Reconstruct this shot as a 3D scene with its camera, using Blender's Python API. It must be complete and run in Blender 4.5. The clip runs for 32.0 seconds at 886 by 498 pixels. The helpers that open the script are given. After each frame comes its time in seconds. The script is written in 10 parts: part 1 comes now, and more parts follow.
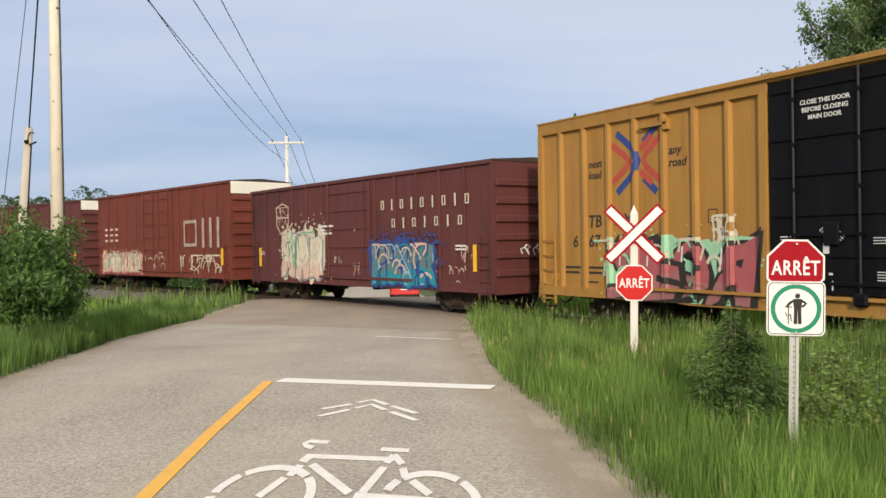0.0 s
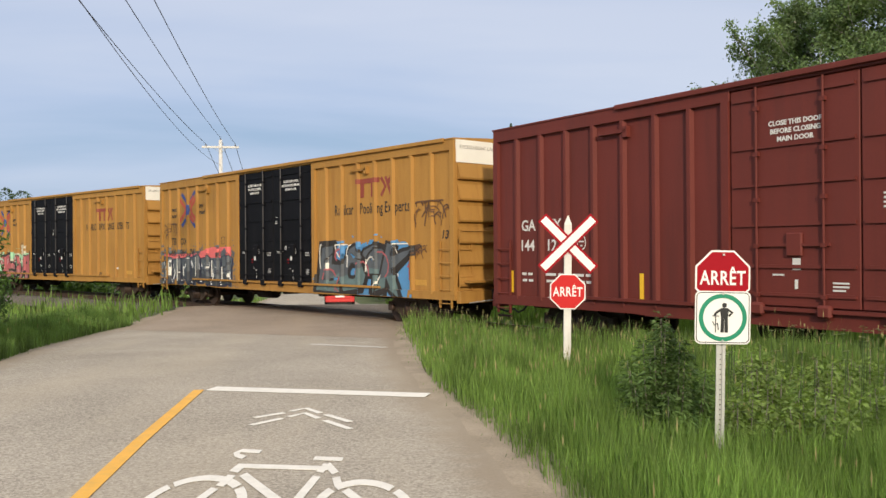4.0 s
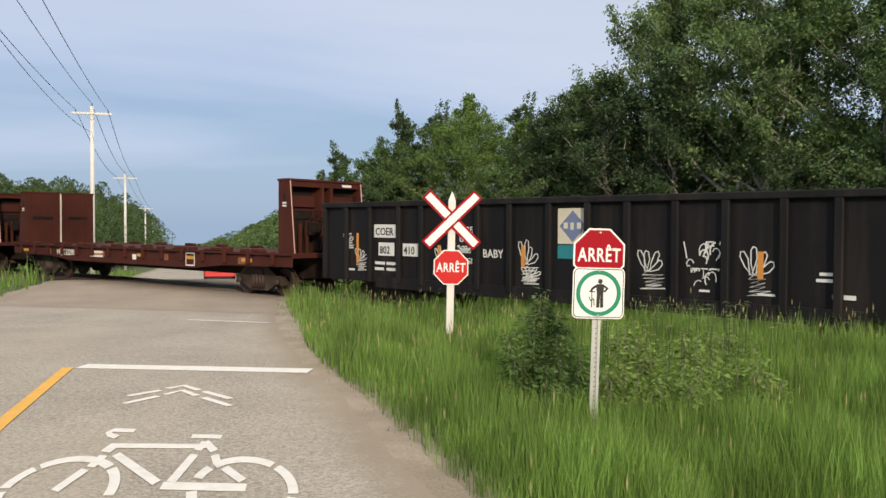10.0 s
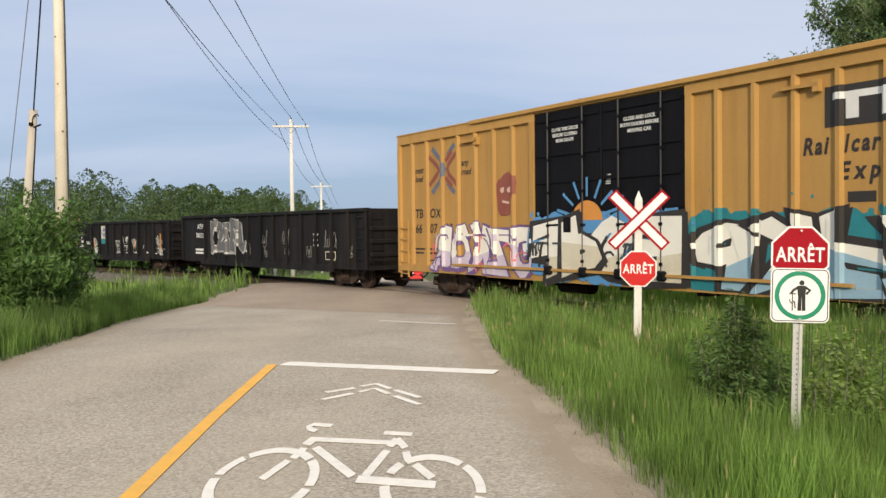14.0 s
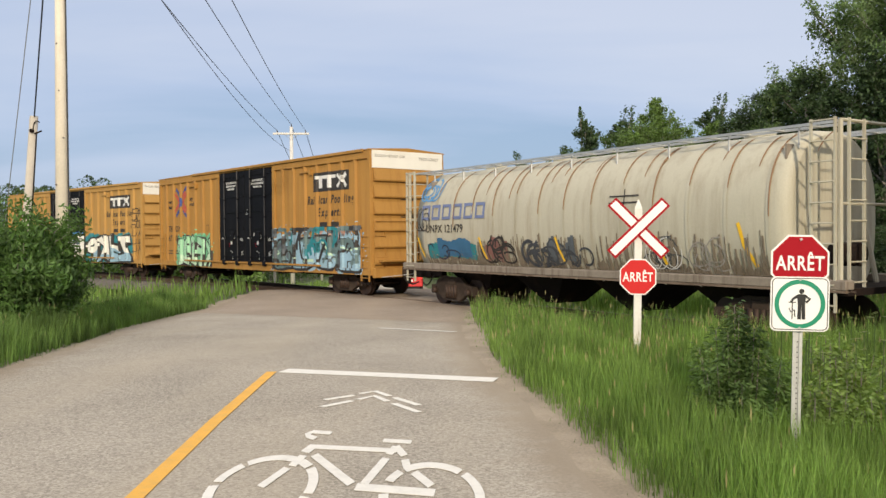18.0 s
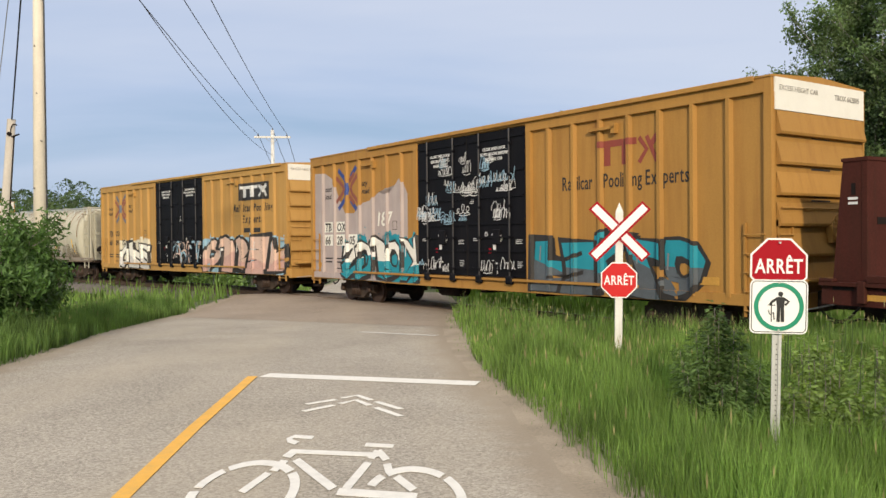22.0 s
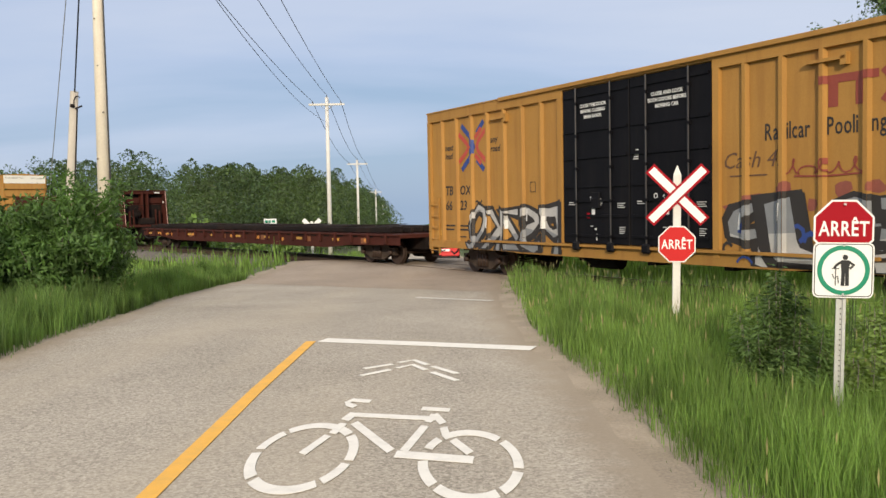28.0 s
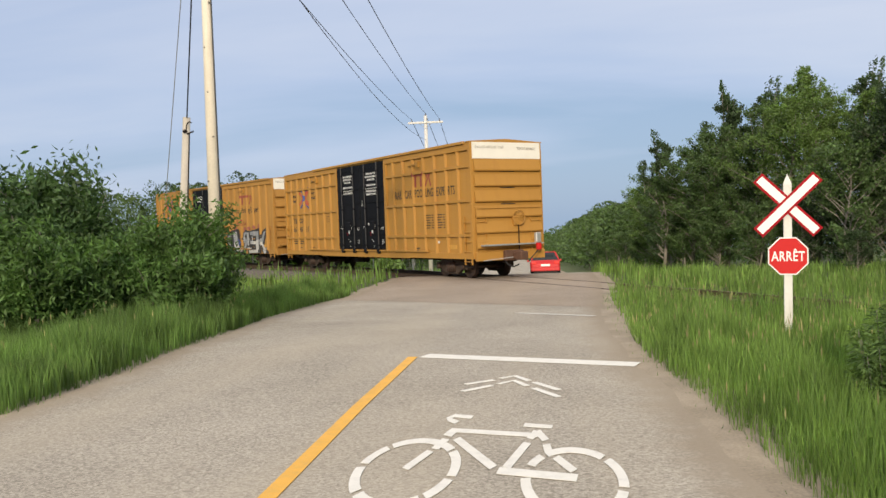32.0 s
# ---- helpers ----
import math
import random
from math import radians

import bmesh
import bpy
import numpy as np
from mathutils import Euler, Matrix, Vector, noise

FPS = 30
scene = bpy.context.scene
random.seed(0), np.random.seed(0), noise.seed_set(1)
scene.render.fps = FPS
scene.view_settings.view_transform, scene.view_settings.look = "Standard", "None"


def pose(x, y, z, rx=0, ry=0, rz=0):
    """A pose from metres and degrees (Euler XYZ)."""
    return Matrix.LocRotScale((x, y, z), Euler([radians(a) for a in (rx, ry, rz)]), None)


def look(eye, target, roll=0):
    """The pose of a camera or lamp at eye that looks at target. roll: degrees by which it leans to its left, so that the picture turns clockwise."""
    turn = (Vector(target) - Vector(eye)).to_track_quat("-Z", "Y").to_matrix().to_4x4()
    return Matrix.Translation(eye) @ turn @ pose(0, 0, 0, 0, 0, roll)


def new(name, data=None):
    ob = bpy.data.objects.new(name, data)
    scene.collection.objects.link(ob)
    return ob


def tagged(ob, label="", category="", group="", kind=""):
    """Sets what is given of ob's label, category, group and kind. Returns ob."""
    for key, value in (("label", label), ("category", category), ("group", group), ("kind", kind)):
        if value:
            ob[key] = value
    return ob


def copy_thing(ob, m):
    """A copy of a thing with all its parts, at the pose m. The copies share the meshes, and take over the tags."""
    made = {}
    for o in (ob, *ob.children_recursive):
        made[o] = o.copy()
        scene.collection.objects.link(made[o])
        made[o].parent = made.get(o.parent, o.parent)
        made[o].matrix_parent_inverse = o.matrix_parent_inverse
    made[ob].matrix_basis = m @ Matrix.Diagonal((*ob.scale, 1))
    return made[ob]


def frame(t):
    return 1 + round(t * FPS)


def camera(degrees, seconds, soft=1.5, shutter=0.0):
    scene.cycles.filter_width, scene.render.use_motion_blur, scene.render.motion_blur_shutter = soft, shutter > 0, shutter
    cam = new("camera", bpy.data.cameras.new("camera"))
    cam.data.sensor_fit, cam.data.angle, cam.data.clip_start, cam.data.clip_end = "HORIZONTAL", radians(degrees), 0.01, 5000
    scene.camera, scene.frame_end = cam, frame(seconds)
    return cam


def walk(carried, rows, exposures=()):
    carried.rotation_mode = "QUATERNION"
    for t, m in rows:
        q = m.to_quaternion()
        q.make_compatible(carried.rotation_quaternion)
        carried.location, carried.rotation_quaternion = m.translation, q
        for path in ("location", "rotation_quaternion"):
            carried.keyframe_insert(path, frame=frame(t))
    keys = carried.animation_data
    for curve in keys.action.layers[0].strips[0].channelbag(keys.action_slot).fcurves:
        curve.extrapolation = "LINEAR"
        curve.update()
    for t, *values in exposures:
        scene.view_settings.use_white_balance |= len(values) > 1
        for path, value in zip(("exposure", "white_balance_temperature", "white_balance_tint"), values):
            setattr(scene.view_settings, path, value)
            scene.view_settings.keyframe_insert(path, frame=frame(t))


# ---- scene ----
EXPOSURE = 0.3
cam = camera(55.0, 32.0)
# the camera turns on one spot: seconds, then the turn about x, y and z in degrees
EYE = (0.0, 0.0, 1.6)
PATH = [
    (0, 89.673, 0.943, -0.005),
    (0.5, 89.624, 0.924, -0.013),
    (1, 89.518, 0.930, -0.209),
    (1.5, 89.608, 0.851, -0.955),
    (2, 89.922, 0.494, -2.163),
    (2.5, 90.436, 0.057, -3.473),
    (3, 90.906, 0.079, -4.289),
    (3.5, 90.669, 0.224, -4.534),
    (4, 90.148, 0.406, -4.311),
    (4.5, 90.113, 0.685, -3.620),
    (6.5, 90.002, 0.349, -3.336),
    (7, 90.275, -0.025, -4.500),
    (7.5, 90.049, -0.287, -4.992),
    (8, 89.661, -0.176, -4.906),
    (8.5, 89.321, 0.182, -5.292),
    (9, 89.020, 0.070, -6.167),
    (9.5, 88.715, -0.122, -8.636),
    (10, 88.482, -0.311, -12.077),
    (10.5, 87.783, -0.341, -12.317),
    (11, 87.375, -0.191, -8.961),
    (11.5, 87.393, 0.061, -4.804),
    (12, 87.411, 0.239, -2.488),
    (12.5, 87.482, 0.199, -1.605),
    (13, 87.744, 0.307, -0.482),
    (13.5, 88.168, 0.655, 0.298),
    (15.5, 89.696, 0.210, -0.253),
    (16, 89.727, 0.297, -0.716),
    (16.5, 89.658, 0.499, -0.461),
    (17, 89.534, 0.405, -0.210),
    (17.5, 89.321, 0.406, 0.031),
    (18, 89.158, 0.454, 0.261),
    (18.5, 88.986, 0.438, 0.472),
    (19, 88.999, 0.353, 0.207),
    (19.5, 89.327, 0.190, -0.825),
    (20, 89.487, 0.177, -1.349),
    (20.5, 89.305, 0.381, -1.285),
    (21, 89.277, 0.548, -0.979),
    (21.5, 89.265, 0.561, -0.633),
    (22, 89.395, 0.520, -0.962),
    (22.5, 89.627, 0.327, -1.758),
    (23, 89.785, 0.278, -1.797),
    (23.5, 89.697, 0.281, -1.682),
    (24, 89.268, 0.340, -1.405),
    (24.5, 88.606, 0.435, -1.110),
    (26.5, 87.627, 1.186, -1.613),
    (27, 87.415, 1.325, 2.401),
    (27.5, 87.038, 1.224, 3.514),
    (28, 87.126, 1.108, 2.702),
    (28.5, 87.634, 1.121, 1.682),
    (29, 88.362, 1.364, 1.532),
    (29.5, 88.581, 1.293, 0.869),
    (30, 88.577, 1.031, -1.315),
    (30.3, 88.623, 0.897, -2.879),
    (30.5, 88.698, 0.824, -3.083),
    (31, 88.454, 1.200, 0.188),
    (31.5, 88.310, 1.593, 5.416),
    (32, 88.357, 2.098, 9.379),
]
walk(cam, [(t, pose(*EYE, *turn)) for t, *turn in PATH], exposures=[(0, EXPOSURE), (32, EXPOSURE)])

# ---- world and sun ----
SUN_AZ, SUN_EL = 179.0, 21.0          # where the sun stands, degrees clockwise from +y, and its height
world = bpy.data.worlds.new("sky_world")
scene.world = world
world.use_nodes = True
wn, wl = world.node_tree.nodes, world.node_tree.links
wn.clear()
w_out = wn.new("ShaderNodeOutputWorld")
w_bg = wn.new("ShaderNodeBackground")
w_sky = wn.new("ShaderNodeTexSky")
w_sky.sky_type, w_sky.sun_disc = "NISHITA", False
w_sky.sun_elevation, w_sky.sun_rotation = radians(SUN_EL), radians(SUN_AZ)
w_sky.air_density, w_sky.dust_density, w_sky.ozone_density = 1.0, 1.2, 2.0
w_tc = wn.new("ShaderNodeTexCoord")
w_sep = wn.new("ShaderNodeSeparateXYZ")
wl.new(w_tc.outputs["Generated"], w_sep.inputs[0])
# thin stretched cloud layer: the view direction laid on a high flat sheet
w_zz = wn.new("ShaderNodeMath"); w_zz.operation = "MAXIMUM"; w_zz.inputs[1].default_value = 0.0
wl.new(w_sep.outputs[2], w_zz.inputs[0])
w_add = wn.new("ShaderNodeMath"); w_add.operation = "ADD"; w_add.inputs[1].default_value = 0.16
wl.new(w_zz.outputs[0], w_add.inputs[0])
w_dx = wn.new("ShaderNodeMath"); w_dx.operation = "DIVIDE"
w_dy = wn.new("ShaderNodeMath"); w_dy.operation = "DIVIDE"
wl.new(w_sep.outputs[0], w_dx.inputs[0]); wl.new(w_add.outputs[0], w_dx.inputs[1])
wl.new(w_sep.outputs[1], w_dy.inputs[0]); wl.new(w_add.outputs[0], w_dy.inputs[1])
w_com = wn.new("ShaderNodeCombineXYZ")
wl.new(w_dx.outputs[0], w_com.inputs[0]); wl.new(w_dy.outputs[0], w_com.inputs[1])
w_map = wn.new("ShaderNodeMapping")
w_map.inputs["Rotation"].default_value = (0, 0, radians(-24))
w_map.inputs["Scale"].default_value = (0.38, 1.1, 1.0)
w_map.inputs["Location"].default_value = (1.9, 0.35, 0.0)
wl.new(w_com.outputs[0], w_map.inputs[0])
w_n1 = wn.new("ShaderNodeTexNoise")
w_n1.inputs["Scale"].default_value, w_n1.inputs["Detail"].default_value, w_n1.inputs["Roughness"].default_value = 0.62, 6.0, 0.5
w_n1.inputs["Distortion"].default_value = 0.35
wl.new(w_map.outputs[0], w_n1.inputs["Vector"])
w_rmp = wn.new("ShaderNodeValToRGB")
w_rmp.color_ramp.elements[0].position, w_rmp.color_ramp.elements[0].color = 0.36, (2.75, 3.70, 5.25, 1)
w_rmp.color_ramp.elements[1].position, w_rmp.color_ramp.elements[1].color = 0.66, (5.0, 5.4, 6.5, 1)
w_mid = w_rmp.color_ramp.elements.new(0.5)
w_mid.color = (3.8, 4.5, 6.05, 1)
# the cloud is thicker high up, thinner and bluer towards the horizon
w_el = wn.new("ShaderNodeMapRange")
wl.new(w_sep.outputs[2], w_el.inputs[0])
w_el.inputs[1].default_value, w_el.inputs[2].default_value, w_el.inputs[3].default_value, w_el.inputs[4].default_value = 0.03, 0.22, -0.13, 0.07
w_sum = wn.new("ShaderNodeMath"); w_sum.operation = "ADD"
wl.new(w_n1.outputs[0], w_sum.inputs[0]); wl.new(w_el.outputs[0], w_sum.inputs[1])
wl.new(w_sum.outputs[0], w_rmp.inputs[0])
w_cl = wn.new("ShaderNodeMix"); w_cl.data_type = "RGBA"
w_cl.inputs[0].default_value = 0.86
wl.new(w_sky.outputs[0], w_cl.inputs[6])
wl.new(w_rmp.outputs[0], w_cl.inputs[7])
# high overhead the cloud sheet is whiter and brighter than the low sky
w_hi = wn.new("ShaderNodeMapRange")
wl.new(w_sep.outputs[2], w_hi.inputs[0])
w_hi.inputs[1].default_value, w_hi.inputs[2].default_value, w_hi.inputs[3].default_value, w_hi.inputs[4].default_value = 0.30, 0.70, 0.0, 0.85
w_top = wn.new("ShaderNodeMix"); w_top.data_type = "RGBA"
wl.new(w_hi.outputs[0], w_top.inputs[0])
wl.new(w_cl.outputs[2], w_top.inputs[6])
w_top.inputs[7].default_value = (9.6, 9.2, 8.8, 1)
wl.new(w_top.outputs[2], w_bg.inputs[0])
w_bg.inputs[1].default_value = 0.105
wl.new(w_bg.outputs[0], w_out.inputs[0])

sun = new("sun", bpy.data.lights.new("sun", "SUN"))
sun.data.energy, sun.data.angle, sun.data.color = 2.7, radians(2.5), (1.0, 0.84, 0.63)
_sd = Vector((math.sin(radians(SUN_AZ)) * math.cos(radians(SUN_EL)), math.cos(radians(SUN_AZ)) * math.cos(radians(SUN_EL)), math.sin(radians(SUN_EL))))
sun.matrix_world = look((0, 0, 0), tuple(-_sd))
sun.location = (-30, -60, 40)

# ---- materials ----
def material(name, col, rough=0.6, metal=0.0, var=0.18, scale=6.0, fine=60.0, bump=0.15, dirt=None, dirt_amount=0.0, dirt_scale=1.2, streak=False, rand=0.0, spec=0.5):
    """Principled paint or stuff: two scales of colour change, a stain layer and fine relief, in object space."""
    m = bpy.data.materials.new(name)
    m.use_nodes = True
    n, l = m.node_tree.nodes, m.node_tree.links
    bsdf = n["Principled BSDF"]
    bsdf.inputs["Roughness"].default_value, bsdf.inputs["Metallic"].default_value = rough, metal
    bsdf.inputs["Specular IOR Level"].default_value = spec
    tc = n.new("ShaderNodeTexCoord")
    src = tc.outputs["Object"]
    big, small = n.new("ShaderNodeTexNoise"), n.new("ShaderNodeTexNoise")
    big.inputs["Scale"].default_value, big.inputs["Detail"].default_value = scale, 5.0
    small.inputs["Scale"].default_value, small.inputs["Detail"].default_value = fine, 3.0
    l.new(src, big.inputs["Vector"]); l.new(src, small.inputs["Vector"])
    mixn = n.new("ShaderNodeMath"); mixn.operation = "MULTIPLY_ADD"
    l.new(big.outputs[0], mixn.inputs[0]); mixn.inputs[1].default_value = 1.2
    l.new(small.outputs[0], mixn.inputs[2])
    rng = n.new("ShaderNodeMapRange")
    l.new(mixn.outputs[0], rng.inputs[0])
    rng.inputs[1].default_value, rng.inputs[2].default_value = 0.7, 1.5
    rng.inputs[3].default_value, rng.inputs[4].default_value = 1 - var, 1 + var
    last = rng.outputs[0]
    if rand:
        oi = n.new("ShaderNodeObjectInfo")
        r2 = n.new("ShaderNodeMapRange")
        l.new(oi.outputs["Random"], r2.inputs[0])
        r2.inputs[3].default_value, r2.inputs[4].default_value = 1 - rand, 1 + rand
        mm = n.new("ShaderNodeMath"); mm.operation = "MULTIPLY"
        l.new(last, mm.inputs[0]); l.new(r2.outputs[0], mm.inputs[1])
        last = mm.outputs[0]
    vm = n.new("ShaderNodeVectorMath"); vm.operation = "SCALE"
    vm.inputs[0].default_value = col
    l.new(last, vm.inputs["Scale"])
    colour = vm.outputs[0]
    if dirt:
        dn = n.new("ShaderNodeTexNoise")
        dn.inputs["Detail"].default_value, dn.inputs["Roughness"].default_value = 7.0, 0.62
        dn.inputs["Scale"].default_value = dirt_scale
        if streak:
            mp = n.new("ShaderNodeMapping")
            mp.inputs["Scale"].default_value = (3.2, 3.2, 0.28)
            l.new(src, mp.inputs[0]); l.new(mp.outputs[0], dn.inputs["Vector"])
        else:
            l.new(src, dn.inputs["Vector"])
        dr = n.new("ShaderNodeMapRange")
        l.new(dn.outputs[0], dr.inputs[0])
        dr.inputs[1].default_value, dr.inputs[2].default_value = 0.48, 0.74
        dr.inputs[3].default_value, dr.inputs[4].default_value = 0.0, dirt_amount
        mx = n.new("ShaderNodeMix"); mx.data_type = "RGBA"
        l.new(dr.outputs[0], mx.inputs[0]); l.new(colour, mx.inputs[6])
        mx.inputs[7].default_value = (*dirt, 1)
        colour = mx.outputs[2]
    l.new(colour, bsdf.inputs["Base Color"])
    if bump:
        bp = n.new("ShaderNodeBump")
        bp.inputs["Strength"].default_value, bp.inputs["Distance"].default_value = bump, 0.01
        l.new(small.outputs[0], bp.inputs["Height"])
        l.new(bp.outputs[0], bsdf.inputs["Normal"])
    return m


def leaf_material(name, col, var=0.35, trans=0.35, clumps=1.5):
    m = bpy.data.materials.new(name)
    m.use_nodes = True
    n, l = m.node_tree.nodes, m.node_tree.links
    bsdf, out = n["Principled BSDF"], n["Material Output"]
    bsdf.inputs["Roughness"].default_value = 0.55
    bsdf.inputs["Specular IOR Level"].default_value = 0.3
    geo = n.new("ShaderNodeNewGeometry")
    mr = n.new("ShaderNodeMapRange")
    l.new(geo.outputs["Random Per Island"], mr.inputs[0])
    mr.inputs[3].default_value, mr.inputs[4].default_value = 1 - var, 1 + var
    tc, nz = n.new("ShaderNodeTexCoord"), n.new("ShaderNodeTexNoise")
    nz.inputs["Scale"].default_value = clumps
    l.new(tc.outputs["Object"], nz.inputs["Vector"])
    m2 = n.new("ShaderNodeMapRange")
    l.new(nz.outputs[0], m2.inputs[0])
    m2.inputs[1].default_value, m2.inputs[2].default_value, m2.inputs[3].default_value, m2.inputs[4].default_value = 0.32, 0.68, 0.58, 1.38
    mu = n.new("ShaderNodeMath"); mu.operation = "MULTIPLY"
    l.new(mr.outputs[0], mu.inputs[0]); l.new(m2.outputs[0], mu.inputs[1])
    vm = n.new("ShaderNodeVectorMath"); vm.operation = "SCALE"
    vm.inputs[0].default_value = col
    l.new(mu.outputs[0], vm.inputs["Scale"])
    l.new(vm.outputs[0], bsdf.inputs["Base Color"])
    tr = n.new("ShaderNodeBsdfTranslucent")
    hs = n.new("ShaderNodeVectorMath"); hs.operation = "MULTIPLY"
    l.new(vm.outputs[0], hs.inputs[0]); hs.inputs[1].default_value = (1.2, 1.3, 0.5)
    l.new(hs.outputs[0], tr.inputs[0])
    mix = n.new("ShaderNodeMixShader"); mix.inputs[0].default_value = trans
    l.new(bsdf.outputs[0], mix.inputs[1]); l.new(tr.outputs[0], mix.inputs[2])
    l.new(mix.outputs[0], out.inputs[0])
    return m


def asphalt_material(name, dark, light, sand, amount):
    """Worn asphalt: pale stones in a darker binder, broad worn areas, dusty streaks along the lane."""
    m = bpy.data.materials.new(name)
    m.use_nodes = True
    n, l = m.node_tree.nodes, m.node_tree.links
    bsdf = n["Principled BSDF"]
    bsdf.inputs["Roughness"].default_value = 0.93
    bsdf.inputs["Specular IOR Level"].default_value = 0.25
    tc = n.new("ShaderNodeTexCoord")
    stones = n.new("ShaderNodeTexVoronoi")
    stones.inputs["Scale"].default_value = 62.0
    mid, broad, dust = n.new("ShaderNodeTexNoise"), n.new("ShaderNodeTexNoise"), n.new("ShaderNodeTexNoise")
    for t, sc, de in ((mid, 26.0, 4.0), (broad, 0.55, 5.0), (dust, 0.8, 6.0)):
        t.inputs["Scale"].default_value, t.inputs["Detail"].default_value = sc, de
    mp = n.new("ShaderNodeMapping")
    mp.inputs["Scale"].default_value = (1.0, 0.16, 1.0)
    l.new(tc.outputs["Object"], mp.inputs[0]); l.new(mp.outputs[0], dust.inputs["Vector"])
    for t in (stones, mid, broad):
        l.new(tc.outputs["Object"], t.inputs["Vector"])
    sep = n.new("ShaderNodeSeparateColor")
    l.new(stones.outputs["Color"], sep.inputs[0])
    r1 = n.new("ShaderNodeMapRange")
    l.new(sep.outputs[0], r1.inputs[0])
    r1.inputs[3].default_value, r1.inputs[4].default_value = 0.0, 0.72
    a1 = n.new("ShaderNodeMath"); a1.operation = "MULTIPLY_ADD"
    l.new(mid.outputs[0], a1.inputs[0]); a1.inputs[1].default_value = 0.9
    l.new(r1.outputs[0], a1.inputs[2])
    a2 = n.new("ShaderNodeMath"); a2.operation = "MULTIPLY_ADD"
    l.new(broad.outputs[0], a2.inputs[0]); a2.inputs[1].default_value = 0.7
    l.new(a1.outputs[0], a2.inputs[2])
    r2 = n.new("ShaderNodeMapRange")
    l.new(a2.outputs[0], r2.inputs[0])
    r2.inputs[1].default_value, r2.inputs[2].default_value = 0.62, 1.75
    mx = n.new("ShaderNodeMix"); mx.data_type = "RGBA"
    l.new(r2.outputs[0], mx.inputs[0])
    mx.inputs[6].default_value, mx.inputs[7].default_value = (*dark, 1), (*light, 1)
    r3 = n.new("ShaderNodeMapRange")
    l.new(dust.outputs[0], r3.inputs[0])
    r3.inputs[1].default_value, r3.inputs[2].default_value, r3.inputs[3].default_value, r3.inputs[4].default_value = 0.45, 0.72, 0.0, amount
    m2 = n.new("ShaderNodeMix"); m2.data_type = "RGBA"
    # blown sand and crumbled soil lie thickest along the edges
    at, en, es, ea = n.new("ShaderNodeAttribute"), n.new("ShaderNodeTexNoise"), n.new("ShaderNodeMapRange"), n.new("ShaderNodeMath")
    at.attribute_name = "dust"
    en.inputs["Scale"].default_value, en.inputs["Detail"].default_value = 3.2, 7.0
    l.new(tc.outputs["Object"], en.inputs["Vector"])
    ea.operation = "ADD"
    l.new(at.outputs["Fac"], ea.inputs[0]); l.new(en.outputs[0], ea.inputs[1])
    l.new(ea.outputs[0], es.inputs[0])
    es.inputs[1].default_value, es.inputs[2].default_value, es.inputs[3].default_value, es.inputs[4].default_value = 0.62, 1.35, 0.0, 0.9
    em = n.new("ShaderNodeMix"); em.data_type = "RGBA"
    l.new(es.outputs[0], em.inputs[0]); l.new(mx.outputs[2], em.inputs[6])
    em.inputs[7].default_value = (0.275, 0.225, 0.168, 1)
    l.new(r3.outputs[0], m2.inputs[0]); l.new(em.outputs[2], m2.inputs[6])
    m2.inputs[7].default_value = (*sand, 1)
    l.new(m2.outputs[2], bsdf.inputs["Base Color"])
    bp = n.new("ShaderNodeBump")
    bp.inputs["Strength"].default_value, bp.inputs["Distance"].default_value = 0.55, 0.006
    l.new(a1.outputs[0], bp.inputs["Height"]); l.new(bp.outputs[0], bsdf.inputs["Normal"])
    return m


RUST = (0.10, 0.045, 0.022)
M_ASPHALT = asphalt_material("pale_worn_asphalt", (0.20, 0.178, 0.147), (0.515, 0.468, 0.395), (0.44, 0.385, 0.30), 0.55)
M_ASPHALT_NEW = asphalt_material("brownish_asphalt", (0.20, 0.162, 0.127), (0.44, 0.366, 0.295), (0.39, 0.315, 0.235), 0.5)
M_GRAVEL = material("sandy_gravel", (0.315, 0.26, 0.195), 0.95, 0, 0.3, 1.5, 45, 0.9, (0.20, 0.165, 0.11), 0.7, 1.6)
M_SOIL = material("grassy_soil", (0.075, 0.105, 0.03), 0.95, 0, 0.4, 0.6, 30, 0.6, (0.10, 0.09, 0.045), 0.5, 0.3)
M_MARK = material("worn_white_road_paint", (0.74, 0.72, 0.665), 0.75, 0, 0.06, 5, 110, 0.3, (0.40, 0.38, 0.35), 0.35, 9.0)
M_MARK_FAINT = material("faded_white_road_paint", (0.58, 0.56, 0.52), 0.85, 0, 0.10, 5, 110, 0.3, (0.24, 0.22, 0.2), 0.8, 6.0)
M_YELLOWLINE = material("worn_yellow_road_paint", (0.74, 0.40, 0.06), 0.75, 0, 0.08, 5, 110, 0.3, (0.42, 0.30, 0.13), 0.4, 7.0)
M_BALLAST = material("dark_ballast_stone", (0.13, 0.115, 0.10), 0.95, 0, 0.4, 4, 30, 0.9)
M_TIE = material("creosoted_wood", (0.07, 0.052, 0.04), 0.9, 0, 0.3, 3, 40, 0.5)
M_RAIL = material("rusty_rail_steel", (0.13, 0.085, 0.06), 0.5, 0.6, 0.2, 4, 60, 0.2)
M_CARYEL = material("weathered_yellow_car_paint", (0.39, 0.206, 0.050), 0.65, 0, 0.09, 0.7, 35, 0.16, (0.24, 0.105, 0.028), 0.5, 1.1, True, 0.07, 0.3)
